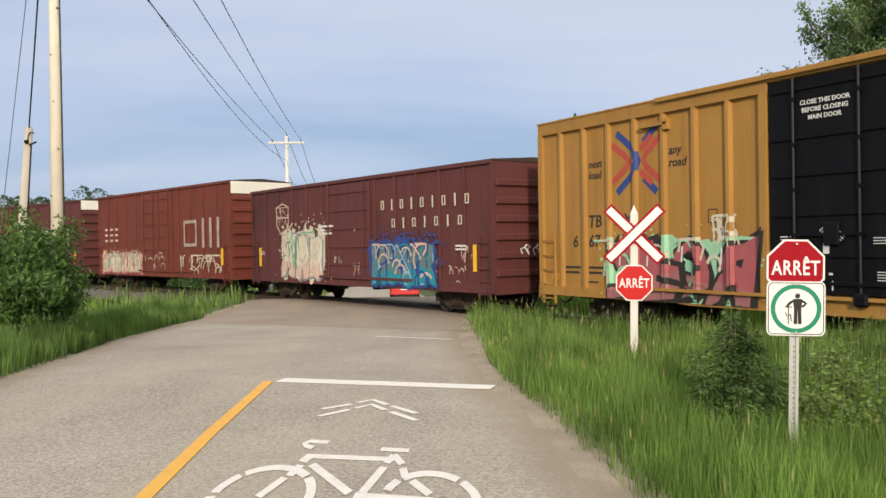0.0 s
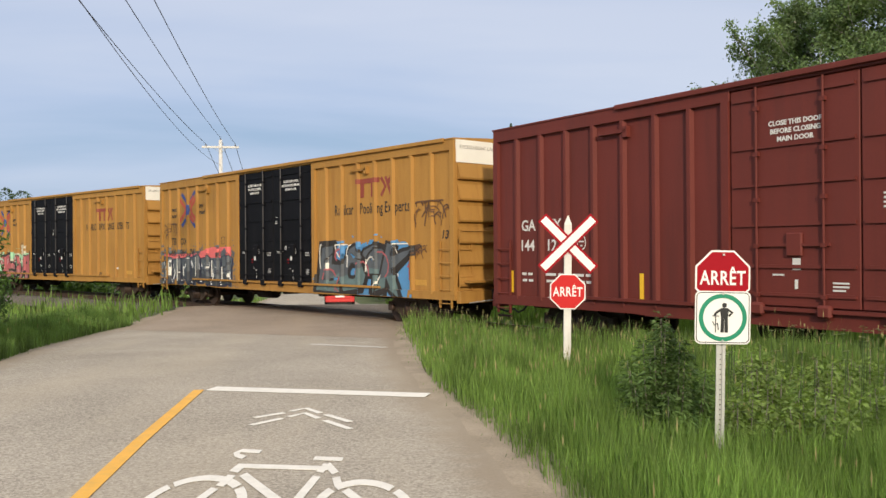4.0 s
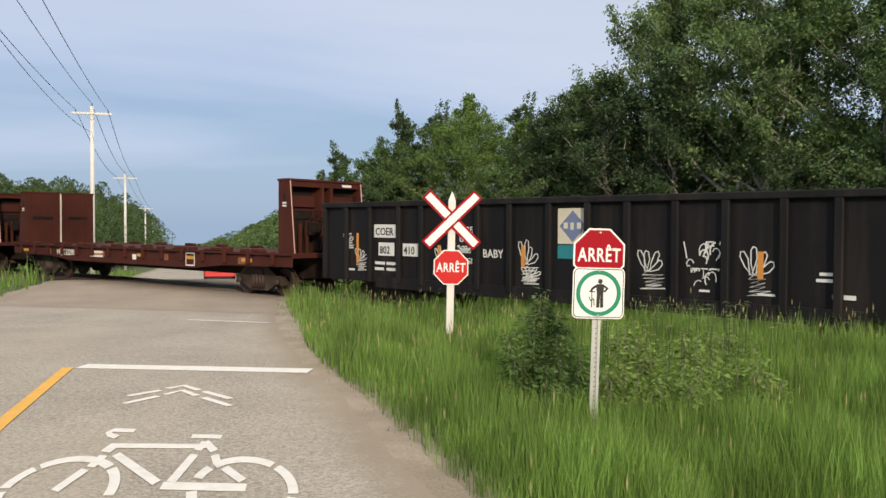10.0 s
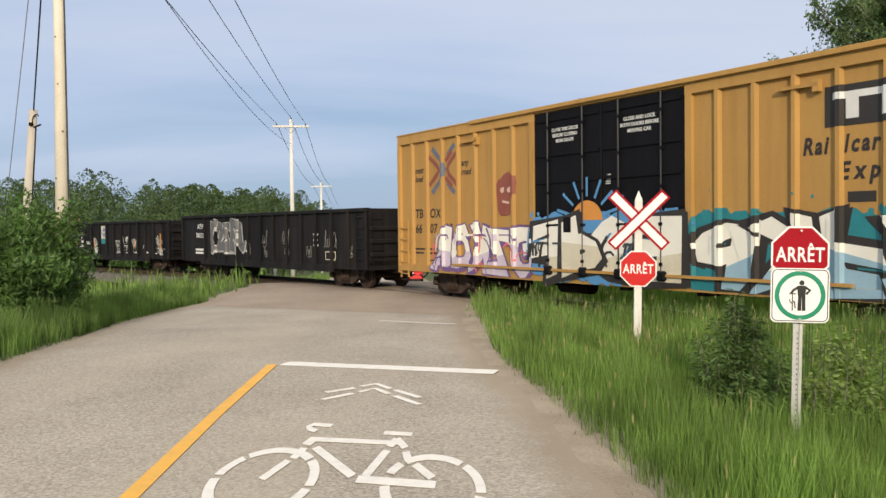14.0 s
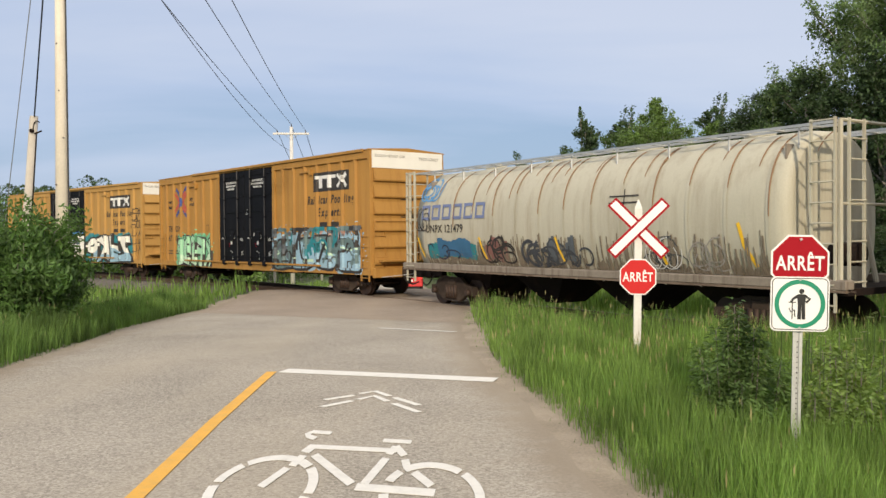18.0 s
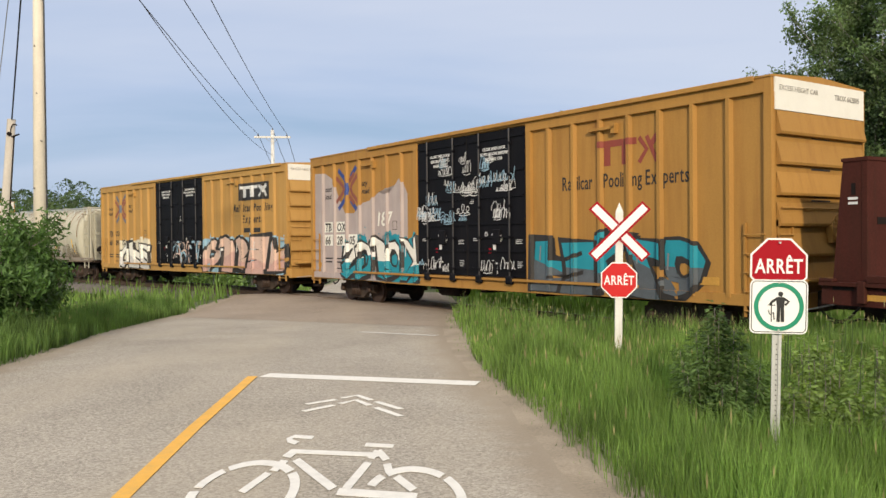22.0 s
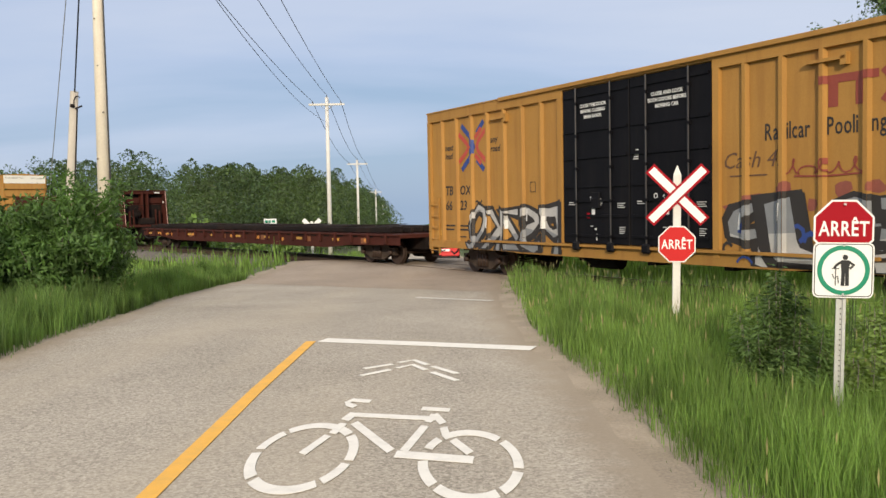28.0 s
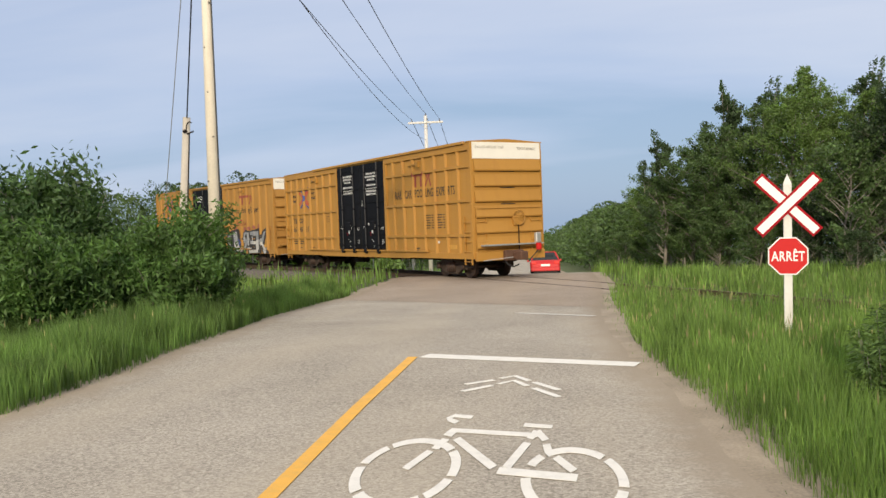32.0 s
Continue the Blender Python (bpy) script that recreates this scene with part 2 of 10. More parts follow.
M_CARYEL_PALE = material("sun_bleached_yellow_car_paint", (0.45, 0.262, 0.078), 0.65, 0, 0.08, 0.7, 35, 0.16, (0.30, 0.145, 0.042), 0.45, 1.1, True, 0.07, 0.3)
M_CARYEL_CLEAN = material("clean_yellow_car_paint", (0.41, 0.212, 0.042), 0.6, 0, 0.06, 0.7, 35, 0.12, (0.32, 0.15, 0.036), 0.35, 0.9, True, 0, 0.35)
M_BLACKDOOR = material("black_door_paint", (0.006, 0.006, 0.008), 0.6, 0, 0.25, 1.2, 30, 0.15, (0.022, 0.019, 0.018), 0.35, 1.0, True, 0, 0.12)
M_CNRED = material("faded_oxide_red_paint", (0.165, 0.040, 0.027), 0.7, 0, 0.12, 0.8, 30, 0.15, (0.10, 0.03, 0.022), 0.6, 0.9, True, 0, 0.3)
M_MAROON = material("weathered_maroon_paint", (0.116, 0.036, 0.034), 0.7, 0, 0.12, 0.8, 30, 0.15, (0.05, 0.022, 0.02), 0.6, 0.8, True, 0, 0.3)
M_OXIDE = material("oxide_red_paint", (0.142, 0.0275, 0.0205), 0.66, 0, 0.09, 0.7, 30, 0.12, (0.085, 0.022, 0.018), 0.55, 0.7, True, 0, 0.35)
M_FLATRED = material("rust_red_flatcar_paint", (0.062, 0.0175, 0.0125), 0.8, 0, 0.25, 1.2, 30, 0.35, (0.040, 0.018, 0.012), 0.75, 1.6, True, 0.05, 0.15)
M_GONDOLA = material("black_gondola_paint", (0.012, 0.0115, 0.013), 0.65, 0, 0.25, 1.0, 30, 0.2, (0.045, 0.035, 0.028), 0.5, 0.9, True, 0.1, 0.15)
M_HOPPER = material("dirty_cream_paint", (0.475, 0.455, 0.36), 0.6, 0, 0.08, 0.8, 35, 0.1, (0.25, 0.185, 0.12), 0.42, 1.5, True, 0, 0.4)
M_UNDER = material("grimy_black_steel", (0.016, 0.012, 0.011), 0.85, 0.1, 0.3, 2.0, 40, 0.3, (0.05, 0.026, 0.016), 0.45, 2.0, False, 0, 0.15)
M_WHEEL = material("rusty_wheel_steel", (0.06, 0.038, 0.028), 0.65, 0.3, 0.25, 3.0, 40, 0.2)
M_WHITEP = material("white_paint", (0.80, 0.78, 0.70), 0.6, 0, 0.04, 2.0, 40, 0.08, (0.52, 0.46, 0.36), 0.25, 1.2)
M_WHITELET = material("white_lettering", (0.70, 0.70, 0.68), 0.6, 0, 0.08, 4.0, 40, 0)
M_BLACKLET = material("black_lettering", (0.028, 0.024, 0.022), 0.6, 0, 0.1, 4.0, 40, 0)
M_FADEDLET = material("faded_grey_lettering", (0.30, 0.28, 0.25), 0.6, 0, 0.1, 4.0, 40, 0)
M_REDLET = material("brick_red_lettering", (0.26, 0.055, 0.035), 0.6, 0, 0.1, 4.0, 40, 0)
M_LOGORED = material("logo_red", (0.46, 0.07, 0.045), 0.55, 0, 0.08, 4, 40, 0)
M_LOGORED_OLD = material("faded_logo_red", (0.25, 0.075, 0.05), 0.6, 0, 0.12, 4, 40, 0)
M_LOGOBLUE_OLD = material("faded_logo_blue", (0.12, 0.14, 0.19), 0.6, 0, 0.12, 4, 40, 0)
M_LOGOBLUE = material("logo_blue", (0.028, 0.06, 0.24), 0.55, 0, 0.08, 4, 40, 0)
M_REFL = material("yellow_reflector", (0.85, 0.52, 0.03), 0.4, 0, 0.08, 4, 40, 0)
M_REFL_DIRTY = material("dirty_yellow_reflector", (0.50, 0.27, 0.05), 0.6, 0, 0.2, 4, 40, 0)
M_SIGNRED = material("sign_red", (0.335, 0.004, 0.013), 0.6, 0, 0.03, 3, 40, 0, spec=0.15)
M_SIGNRED_FADED = material("faded_sign_red", (0.56, 0.022, 0.022), 0.6, 0, 0.05, 3, 40, 0, spec=0.2)
M_SIGNWHITE = material("sign_white", (0.82, 0.82, 0.80), 0.4, 0, 0.02, 3, 40, 0)
M_SIGNGREEN = material("sign_green", (0.0, 0.235, 0.125), 0.4, 0, 0.03, 3, 40, 0)
M_SIGNBLACK = material("sign_black", (0.012, 0.012, 0.013), 0.4, 0, 0.05, 3, 40, 0)
M_GALV = material("galvanised_steel", (0.50, 0.51, 0.50), 0.45, 0.6, 0.1, 5, 50, 0.1)
M_WHITEWOOD = material("peeling_white_painted_wood", (0.72, 0.71, 0.66), 0.8, 0, 0.08, 3, 30, 0.4, (0.33, 0.29, 0.24), 0.5, 2.0, True)
M_POLE = material("pale_debarked_wood", (0.72, 0.66, 0.54), 0.85, 0, 0.10, 2.0, 30, 0.35, (0.36, 0.28, 0.19), 0.45, 1.5, True)
M_POLEGREY = material("grey_weathered_wood", (0.50, 0.46, 0.39), 0.85, 0, 0.12, 2.0, 30, 0.35, (0.28, 0.23, 0.17), 0.5, 1.5, True)
M_POLEWHITE = material("silvery_white_weathered_wood", (0.68, 0.67, 0.63), 0.8, 0, 0.08, 2.0, 30, 0.3, (0.45, 0.42, 0.37), 0.4, 1.5, True)
M_WIRE = material("dark_wire", (0.03, 0.032, 0.036), 0.5, 0.5, 0.1, 3, 30, 0)
M_PORCELAIN = material("grey_porcelain", (0.16, 0.15, 0.15), 0.3, 0, 0.1, 3, 30, 0)
M_BARK = material("grey_bark", (0.22, 0.20, 0.17), 0.9, 0, 0.3, 2.5, 25, 0.6)
M_BIRCH = material("pale_poplar_bark", (0.40, 0.385, 0.34), 0.85, 0, 0.25, 2.5, 25, 0.5, (0.08, 0.07, 0.06), 0.6, 3.0)
M_LEAF_DARK = leaf_material("dark_green_leaves", (0.060, 0.100, 0.044), 0.4, 0.24)
M_LEAF_POPLAR = leaf_material("grey_green_poplar_leaves", (0.138, 0.205, 0.088), 0.45, 0.36)
# leaf green taken down to carry the shade inside the wood
M_LEAF_SHADED = leaf_material("shade_darkened_leaves", (0.043, 0.075, 0.030), 0.45, 0.24)
M_LEAF_MID = leaf_material("green_leaves", (0.086, 0.142, 0.050), 0.4, 0.28)
M_LEAF_LIGHT = leaf_material("light_green_leaves", (0.118, 0.190, 0.052), 0.4, 0.3)
M_LEAF_BUSH = leaf_material("bush_leaves", (0.066, 0.122, 0.042), 0.4, 0.28)
M_LEAF_SUMAC = leaf_material("glossy_bush_leaves", (0.084, 0.158, 0.042), 0.45, 0.30)
M_GRASS = leaf_material("meadow_grass", (0.160, 0.256, 0.064), 0.42, 0.36)
# meadow grass colour made darker and a little bluer, for the left verge
M_GRASS_LEFT = leaf_material("dark_verge_grass", (0.132, 0.218, 0.060), 0.38, 0.34)
M_GRASS_DRY = leaf_material("grass_seed_heads", (0.30, 0.27, 0.13), 0.3, 0.25)
M_FLOWER = leaf_material("white_flower_heads", (0.70, 0.70, 0.62), 0.12, 0.2)
M_CARRED = material("red_car_paint", (0.52, 0.018, 0.02), 0.28, 0.1, 0.03, 2, 40, 0)
M_GLASSDARK = material("dark_car_glass", (0.012, 0.014, 0.016), 0.08, 0, 0.05, 2, 40, 0)
M_TYRE = material("black_rubber", (0.018, 0.018, 0.018), 0.85, 0, 0.1, 4, 40, 0.1)
M_BLUEG = material("sky_blue_spray_paint", (0.09, 0.27, 0.52), 0.55, 0, 0.1, 3, 40, 0)
M_TEALG = material("teal_spray_paint", (0.02, 0.20, 0.235), 0.55, 0, 0.12, 3, 40, 0)
M_MINTG = material("mint_spray_paint", (0.34, 0.62, 0.40), 0.55, 0, 0.1, 3, 40, 0)
M_PINKG = material("dusty_pink_spray_paint", (0.40, 0.105, 0.115), 0.55, 0, 0.12, 3, 40, 0)
M_PEACHG = material("peach_spray_paint", (0.62, 0.44, 0.35), 0.55, 0, 0.1, 3, 40, 0)
M_SILVERG = material("silver_spray_paint", (0.24, 0.25, 0.26), 0.5, 0.1, 0.14, 3, 40, 0)
M_CREAMG = material("cream_spray_paint", (0.62, 0.57, 0.44), 0.6, 0, 0.12, 3, 40, 0)
M_LILACG = material("lilac_spray_paint", (0.50, 0.42, 0.56), 0.6, 0, 0.1, 3, 40, 0)
M_CORALG = material("coral_spray_paint", (0.72, 0.15, 0.15), 0.6, 0, 0.1, 3, 40, 0)
M_ORANGEG = material("orange_spray_paint", (0.62, 0.26, 0.05), 0.6, 0, 0.1, 3, 40, 0)
M_DARKG = material("dark_grey_spray_paint", (0.05, 0.055, 0.065), 0.6, 0, 0.15, 3, 40, 0)

# ---- mesh helpers ----
def part(name, bm, mat, parent=None, label=""):
    me = bpy.data.meshes.new(name)
    bm.to_mesh(me)
    bm.free()
    me.materials.append(mat)
    ob = new(name, me)
    if parent is not None:
        ob.parent = parent
    if label:
        ob["label"] = label
    return ob


def part_raw(name, verts, faces, mat, parent=None, label="", smooth=False):
    me = bpy.data.meshes.new(name)
    me.from_pydata(verts, [], faces)
    me.materials.append(mat)
    if smooth:
        me.polygons.foreach_set("use_smooth", [True] * len(me.polygons))
    ob = new(name, me)
    if parent is not None:
        ob.parent = parent
    if label:
        ob["label"] = label
    return ob


def box(bm, x0, x1, y0, y1, z0, z1, bev=0.0):
    vs = [bm.verts.new((x, y, z)) for x in (x0, x1) for y in (y0, y1) for z in (z0, z1)]
    fs = [bm.faces.new([vs[i] for i in f]) for f in ((0, 1, 3, 2), (4, 6, 7, 5), (0, 4, 5, 1), (2, 3, 7, 6), (0, 2, 6, 4), (1, 5, 7, 3))]
    if bev:
        es = list({e for f in fs for e in f.edges})
        bmesh.ops.bevel(bm, geom=es, offset=bev, segments=1, affect="EDGES", profile=0.5)
    return vs


def boxed(x0, x1, y0, y1, z0, z1, bev=0.0):
    bm = bmesh.new()
    box(bm, x0, x1, y0, y1, z0, z1, bev)
    return bm


def rod(bm, a, b, r0, r1=None, n=8):
    a, b = Vector(a), Vector(b)
    r1 = r0 if r1 is None else r1
    d = (b - a)
    if d.length < 1e-6:
        return
    q = d.to_track_quat("Z", "Y")
    ra, rb = [], []
    for i in range(n):
        c = Vector((math.cos(2 * math.pi * i / n), math.sin(2 * math.pi * i / n), 0))
        ra.append(bm.verts.new(a + q @ (c * r0)))
        rb.append(bm.verts.new(b + q @ (c * r1)))
    for i in range(n):
        f = bm.faces.new((ra[i], ra[(i + 1) % n], rb[(i + 1) % n], rb[i]))
        f.smooth = n > 6
    if n > 3:
        bm.faces.new(ra[::-1])
        bm.faces.new(rb)


def rodded(a, b, r0, r1=None, n=8):
    bm = bmesh.new()
    rod(bm, a, b, r0, r1, n)
    return bm


_coat = [0]

def poly(bm, pts, thick=0.0):
    """A flat outline in x, y, raised to thick; each coat lies a hair above the one before."""
    if thick:
        _coat[0] = (_coat[0] + 1) % 9
        thick += _coat[0] * 0.00017
    top = [bm.verts.new((x, y, thick)) for x, y in pts]
    bm.faces.new(top)
    if thick:
        low = [bm.verts.new((x, y, 0)) for x, y in pts]
        for i in range(len(pts)):
            j = (i + 1) % len(pts)
            bm.faces.new((low[i], low[j], top[j], top[i]))


def stroke(bm, pts, w, thick=0.004, closed=False):
    """A band of width w along 2D points."""
    n = len(pts)
    L_, R_ = [], []
    for i in range(n):
        p = Vector(pts[i])
        a = Vector(pts[(i - 1) % n]) if (i or closed) else p
        b = Vector(pts[(i + 1) % n]) if (i < n - 1 or closed) else p
        d = (b - a).normalized()
        nn = Vector((-d.y, d.x)) * w / 2
        L_.append(p + nn), R_.append(p - nn)
    m = n if closed else n - 1
    _coat[0] = (_coat[0] + 1) % 9
    z = thick + _coat[0] * 0.00017
    top = [(bm.verts.new((*r, z)), bm.verts.new((*l, z))) for r, l in zip(R_, L_)]
    low = [(bm.verts.new((*r, 0)), bm.verts.new((*l, 0))) for r, l in zip(R_, L_)]
    for i in range(m):
        j = (i + 1) % n
        bm.faces.new((top[i][0], top[j][0], top[j][1], top[i][1]))
        bm.faces.new((low[i][0], low[j][0], top[j][0], top[i][0]))
        bm.faces.new((low[j][1], low[i][1], top[i][1], top[j][1]))
    if not closed:
        bm.faces.new((low[0][1], low[0][0], top[0][0], top[0][1]))
        bm.faces.new((low[-1][0], low[-1][1], top[-1][1], top[-1][0]))


def arc(cx, cy, rx, ry, a0, a1, n=16):
    return [(cx + rx * math.cos(radians(a0 + (a1 - a0) * i / n)), cy + ry * math.sin(radians(a0 + (a1 - a0) * i / n))) for i in range(n + 1)]


_font_cache = {}
def text_bm(s, size, align="LEFT", shear=0.0, bold=0.0, spacing=1.0):
    key = (s, size, align, shear, bold, spacing)
    if key not in _font_cache:
        cu = bpy.data.curves.new("lettering", "FONT")
        cu.body, cu.size, cu.align_x, cu.shear, cu.offset, cu.space_character = s, size, align, shear, bold, spacing
        cu.resolution_u = 2
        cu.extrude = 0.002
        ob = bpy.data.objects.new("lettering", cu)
        _font_cache[key] = bpy.data.meshes.new_from_object(ob)
        bpy.data.objects.remove(ob)
        bpy.data.curves.remove(cu)
    bm = bmesh.new()
    bm.from_mesh(_font_cache[key])
    return bm


def empty(name, label, category, group="", kind=""):
    return tagged(new(name), label, category, group, kind)

# ---- the plan: ground, road and track ----
CX, CY, RN = -138.58, -72.51, 169.594       # circle on which the near side of the cars runs
RC = RN + 1.413                              # track centre line
RAIL_Z = -0.48
U0, U1 = 80.0, 150.0                        # the bend; straight before and after
ROAD_Y = [-60, 2, 5, 8, 10, 12.5, 17, 22, 27, 31, 40, 55, 100, 200, 420]
ROAD_R = [1.3, 1.3, 1.2, 0.92, 0.66, 0.52, 0.47, 0.53, 0.62, 0.55, 0.1, -1.2, -5.0, -14.0, -34.0]
ROAD_L = [-5.2, -5.2, -5.25, -5.33, -5.48, -5.8, -6.55, -6.98, -7.2, -7.3, -7.4, -8.2, -11.6, -20.5, -40.5]
PROF_Y = [-300, 11, 25, 34, 54, 70, 119, 188, 270, 420, 1500]
PROF_Z = [0, 0, -0.48, -0.48, -1.95, -2.3, -4.2, -6.9, -10.0, -15.0, -56.0]


def road_z(y):
    return float(np.interp(y, PROF_Y, PROF_Z))


def track(u):
    """Place on the track's centre line, and the heading in degrees, at u metres along it."""
    k = min(max(u, U0), U1) / RN
    x, y = CX + RC * math.cos(k), CY + RC * math.sin(k)
    fx, fy = -math.sin(k), math.cos(k)
    e = u - min(max(u, U0), U1)
    return x + fx * e, y + fy * e, math.degrees(math.atan2(fy, fx))


def track_off(x, y):
    """How far a place lies from the track's centre line (outwards positive)."""
    k = math.atan2(y - CY, x - CX)
    k = min(max(k, U0 / RN), U1 / RN)
    nx, ny = math.cos(k), math.sin(k)
    return (x - CX) * nx + (y - CY) * ny - RC


def smooth(a, b, v):
    t = min(max((v - a) / (b - a), 0), 1)
    return t * t * (3 - 2 * t)


def ground_z(x, y):
    z = road_z(y)
    er, el = float(np.interp(y, ROAD_Y, ROAD_R)), float(np.interp(y, ROAD_Y, ROAD_L))
    d = x - er if x > er else (el - x if x < el else -min(er - x, x - el))
    if d < 0.05:
        return z - 0.03
    off = abs(track_off(x, y))
    drop = 0.03 + 0.20 * smooth(0.4, 2.4, d)
    z = z - drop + 0.06 * (noise.noise(Vector((x * 0.35, y * 0.35, 0.3)))) * smooth(0.3, 1.5, d)
    bed = RAIL_Z - 0.30
    near = 1 - smooth(1.6, 2.7, off)
    return z * (1 - near) + bed * near


def spread(lo, hi, step, far, grow=1.35):
    a = list(np.arange(lo, hi + 1e-6, step))
    s, p = step * 1.6, a[0]
    low = []
    while p > -far:
        p -= s
        low.append(p)
        s *= grow
    s, p = step * 1.6, a[-1]
    high = []
    while p < far:
        p += s
        high.append(p)
        s *= grow
    return low[::-1] + a + high


gx, gy = spread(-15, 19, 0.5, 900), spread(-3, 46, 0.6, 1200)
gv = [(x, y, ground_z(x, y)) for y in gy for x in gx]
nx_ = len(gx)
gf = [(j * nx_ + i, j * nx_ + i + 1, (j + 1) * nx_ + i + 1, (j + 1) * nx_ + i) for j in range(len(gy) - 1) for i in range(nx_ - 1)]
tagged(part_raw("ground", gv, gf, M_SOIL, smooth=True), "grassy soil ground beside the road and railway", "ground", kind="structure")

# road: a ribbon with crumbled edges, 20 mm proud of the soil
def ribbon(name, ys, left, right, lift, mat, label, category, wobble=0.0, across=8, kind="structure", parent=None, dusty=False, skew=0.0):
    """A strip between two edges; skew sets its left end that much further along than its right end."""
    vs, fs, dust = [], [], []
    for row in ys:
        for i in range(across + 1):
            y = row + skew * (1 - i / across)
            l = left(y) + wobble * noise.noise(Vector((0.0, y * 0.8, 3.0)))
            r = right(y) + wobble * noise.noise(Vector((9.0, y * 0.8, 5.0)))
            x = l + (r - l) * i / across
            if skew:
                y += 0.16 * noise.noise(Vector((x * 1.3, row * 0.2, 8.0)))
            vs.append((x, y, road_z(y) + lift))
            dust.append(max(0.0, 1 - (r - x) / 0.55, 0.8 * (1 - (x - l) / 0.6)))
    for j in range(len(ys) - 1):
        for i in range(across):
            a = j * (across + 1) + i
            fs.append((a, a + 1, a + across + 2, a + across + 1))
    ob = part_raw(name, vs, fs, mat, parent, smooth=True)
    if dusty:
        ob.data.attributes.new("dust", "FLOAT", "POINT").data.foreach_set("value", dust)
    return tagged(ob, label, category, kind=kind)


edge_l = lambda y: float(np.interp(y, ROAD_Y, ROAD_L))
edge_r = lambda y: float(np.interp(y, ROAD_Y, ROAD_R))
road_ys = list(np.arange(-6, 46, 0.35)) + list(np.arange(46, 420, 4.0))
ribbon("shoulder", [-60] + road_ys, lambda y: edge_l(y) - 0.3, lambda y: edge_r(y) + 0.3, -0.005, M_GRAVEL, "sandy gravel shoulder along the asphalt", "shoulder", 0.2)
ribbon("road", [-60] + road_ys, lambda y: edge_l(y) + 0.06, lambda y: edge_r(y) - 0.20, 0.0, M_ASPHALT, "grey worn asphalt country road", "road", 0.10, 26, dusty=True)
ribbon("road_patch", list(np.arange(17.9, 33.0, 0.3)), lambda y: edge_l(y) + 0.07, lambda y: edge_r(y) - 0.12, 0.004, M_ASPHALT_NEW, "brownish asphalt patch at the level crossing", "road", 0.10, 26, dusty=True, skew=5.2)

# paint on the road
def painted(name, build, mat, label, category="road marking", z=0.005):
    bm = bmesh.new()
    build(bm)
    for v in bm.verts:
        v.co.z += road_z(v.co.y) + z
    return tagged(part(name, bm, mat), label, category, kind="structure")


def stop_build(bm):
    stroke(bm, [(-1.975, 10.19), (-0.75, 9.82), (0.53, 9.42)], 0.27, 0.003)


painted("stop_line", stop_build, M_MARK, "white stop line across the right lane")
painted("stop_line_far", lambda bm: stroke(bm, [(-1.35, 16.7), (-0.6, 16.15), (0.12, 15.6)], 0.16, 0.003), M_MARK_FAINT, "faded thin white line before the crossing", z=0.006)
painted("centre_line", lambda bm: stroke(bm, [(-2.10, 10.1), (-2.035, 7.4), (-1.955, 5.6), (-1.91, 4.6), (-1.82, 1.0), (-1.75, -3.0), (-1.7, -60.0)], 0.118, 0.003), M_YELLOWLINE, "yellow centre line painted on asphalt")

# two nested chevrons, each in three pieces
def chevrons(bm):
    for pts in (((-1.21, 8.33), (-0.95, 8.55)), ((-0.89, 8.64), (-0.75, 8.77), (-0.59, 8.50)), ((-0.53, 8.41), (-0.28, 8.03)),
                ((-1.19, 7.98), (-0.94, 8.26)), ((-0.88, 8.34), (-0.74, 8.51), (-0.59, 8.23)), ((-0.52, 8.12), (-0.27, 7.71))):
        stroke(bm, pts, 0.066, 0.003)
painted("chevron_arrows", chevrons, M_MARK, "white double chevron of a bicycle lane mark")


def bicycle(bm):
    """The stencil is drawn square, then stretched 2.2 times along the lane; it was laid a little askew."""
    def ring(cx, cy, r, cuts):
        for a0, a1 in cuts:
            stroke(bm, [(cx + x, cy + y - 0.09 * x) for x, y in arc(0, 0, r, r * 1.02, a0, a1, 12)], 0.062, 0.003)
    ring(-1.195, 0.012, 0.318, ((46, 134), (140, 176), (183, 227), (233, 308), (314, 347), (353, 401)))
    ring(-0.108, -0.072, 0.298, ((52, 130), (137, 160), (184, 226), (232, 303), (309, 346), (353, 405)))
    for pts, w in ((((-0.953, 0.683), (-1.11, 0.708), (-1.142, 0.672), (-1.12, 0.635), (-1.055, 0.60)), 0.048),
                   (((-1.066, 0.405), (-1.03, 0.50)), 0.075), (((-1.06, 0.484), (-0.385, 0.418)), 0.052),
                   (((-1.094, 0.235), (-1.062, 0.36)), 0.06), (((-1.206, 0.011), (-1.118, 0.208)), 0.058),
                   (((-0.984, 0.369), (-0.631, 0.035)), 0.058), (((-0.438, 0.372), (-0.40, 0.478)), 0.055),
                   (((-0.40, 0.478), (-0.322, 0.353)), 0.055), (((-0.511, 0.565), (-0.288, 0.538)), 0.048),
                   (((-0.451, 0.319), (-0.545, 0.035)), 0.06), (((-0.594, 0.004), (-0.088, -0.059)), 0.066),
                   (((-0.312, 0.30), (-0.288, 0.21)), 0.055), (((-0.235, 0.150), (-0.111, 0.008)), 0.056)):
        stroke(bm, pts, w, 0.003)
    for v in bm.verts:
        v.co.y = 5.4 + 2.2 * v.co.y
painted("bicycle_symbol", bicycle, M_MARK, "white bicycle lane symbol stencilled on asphalt")

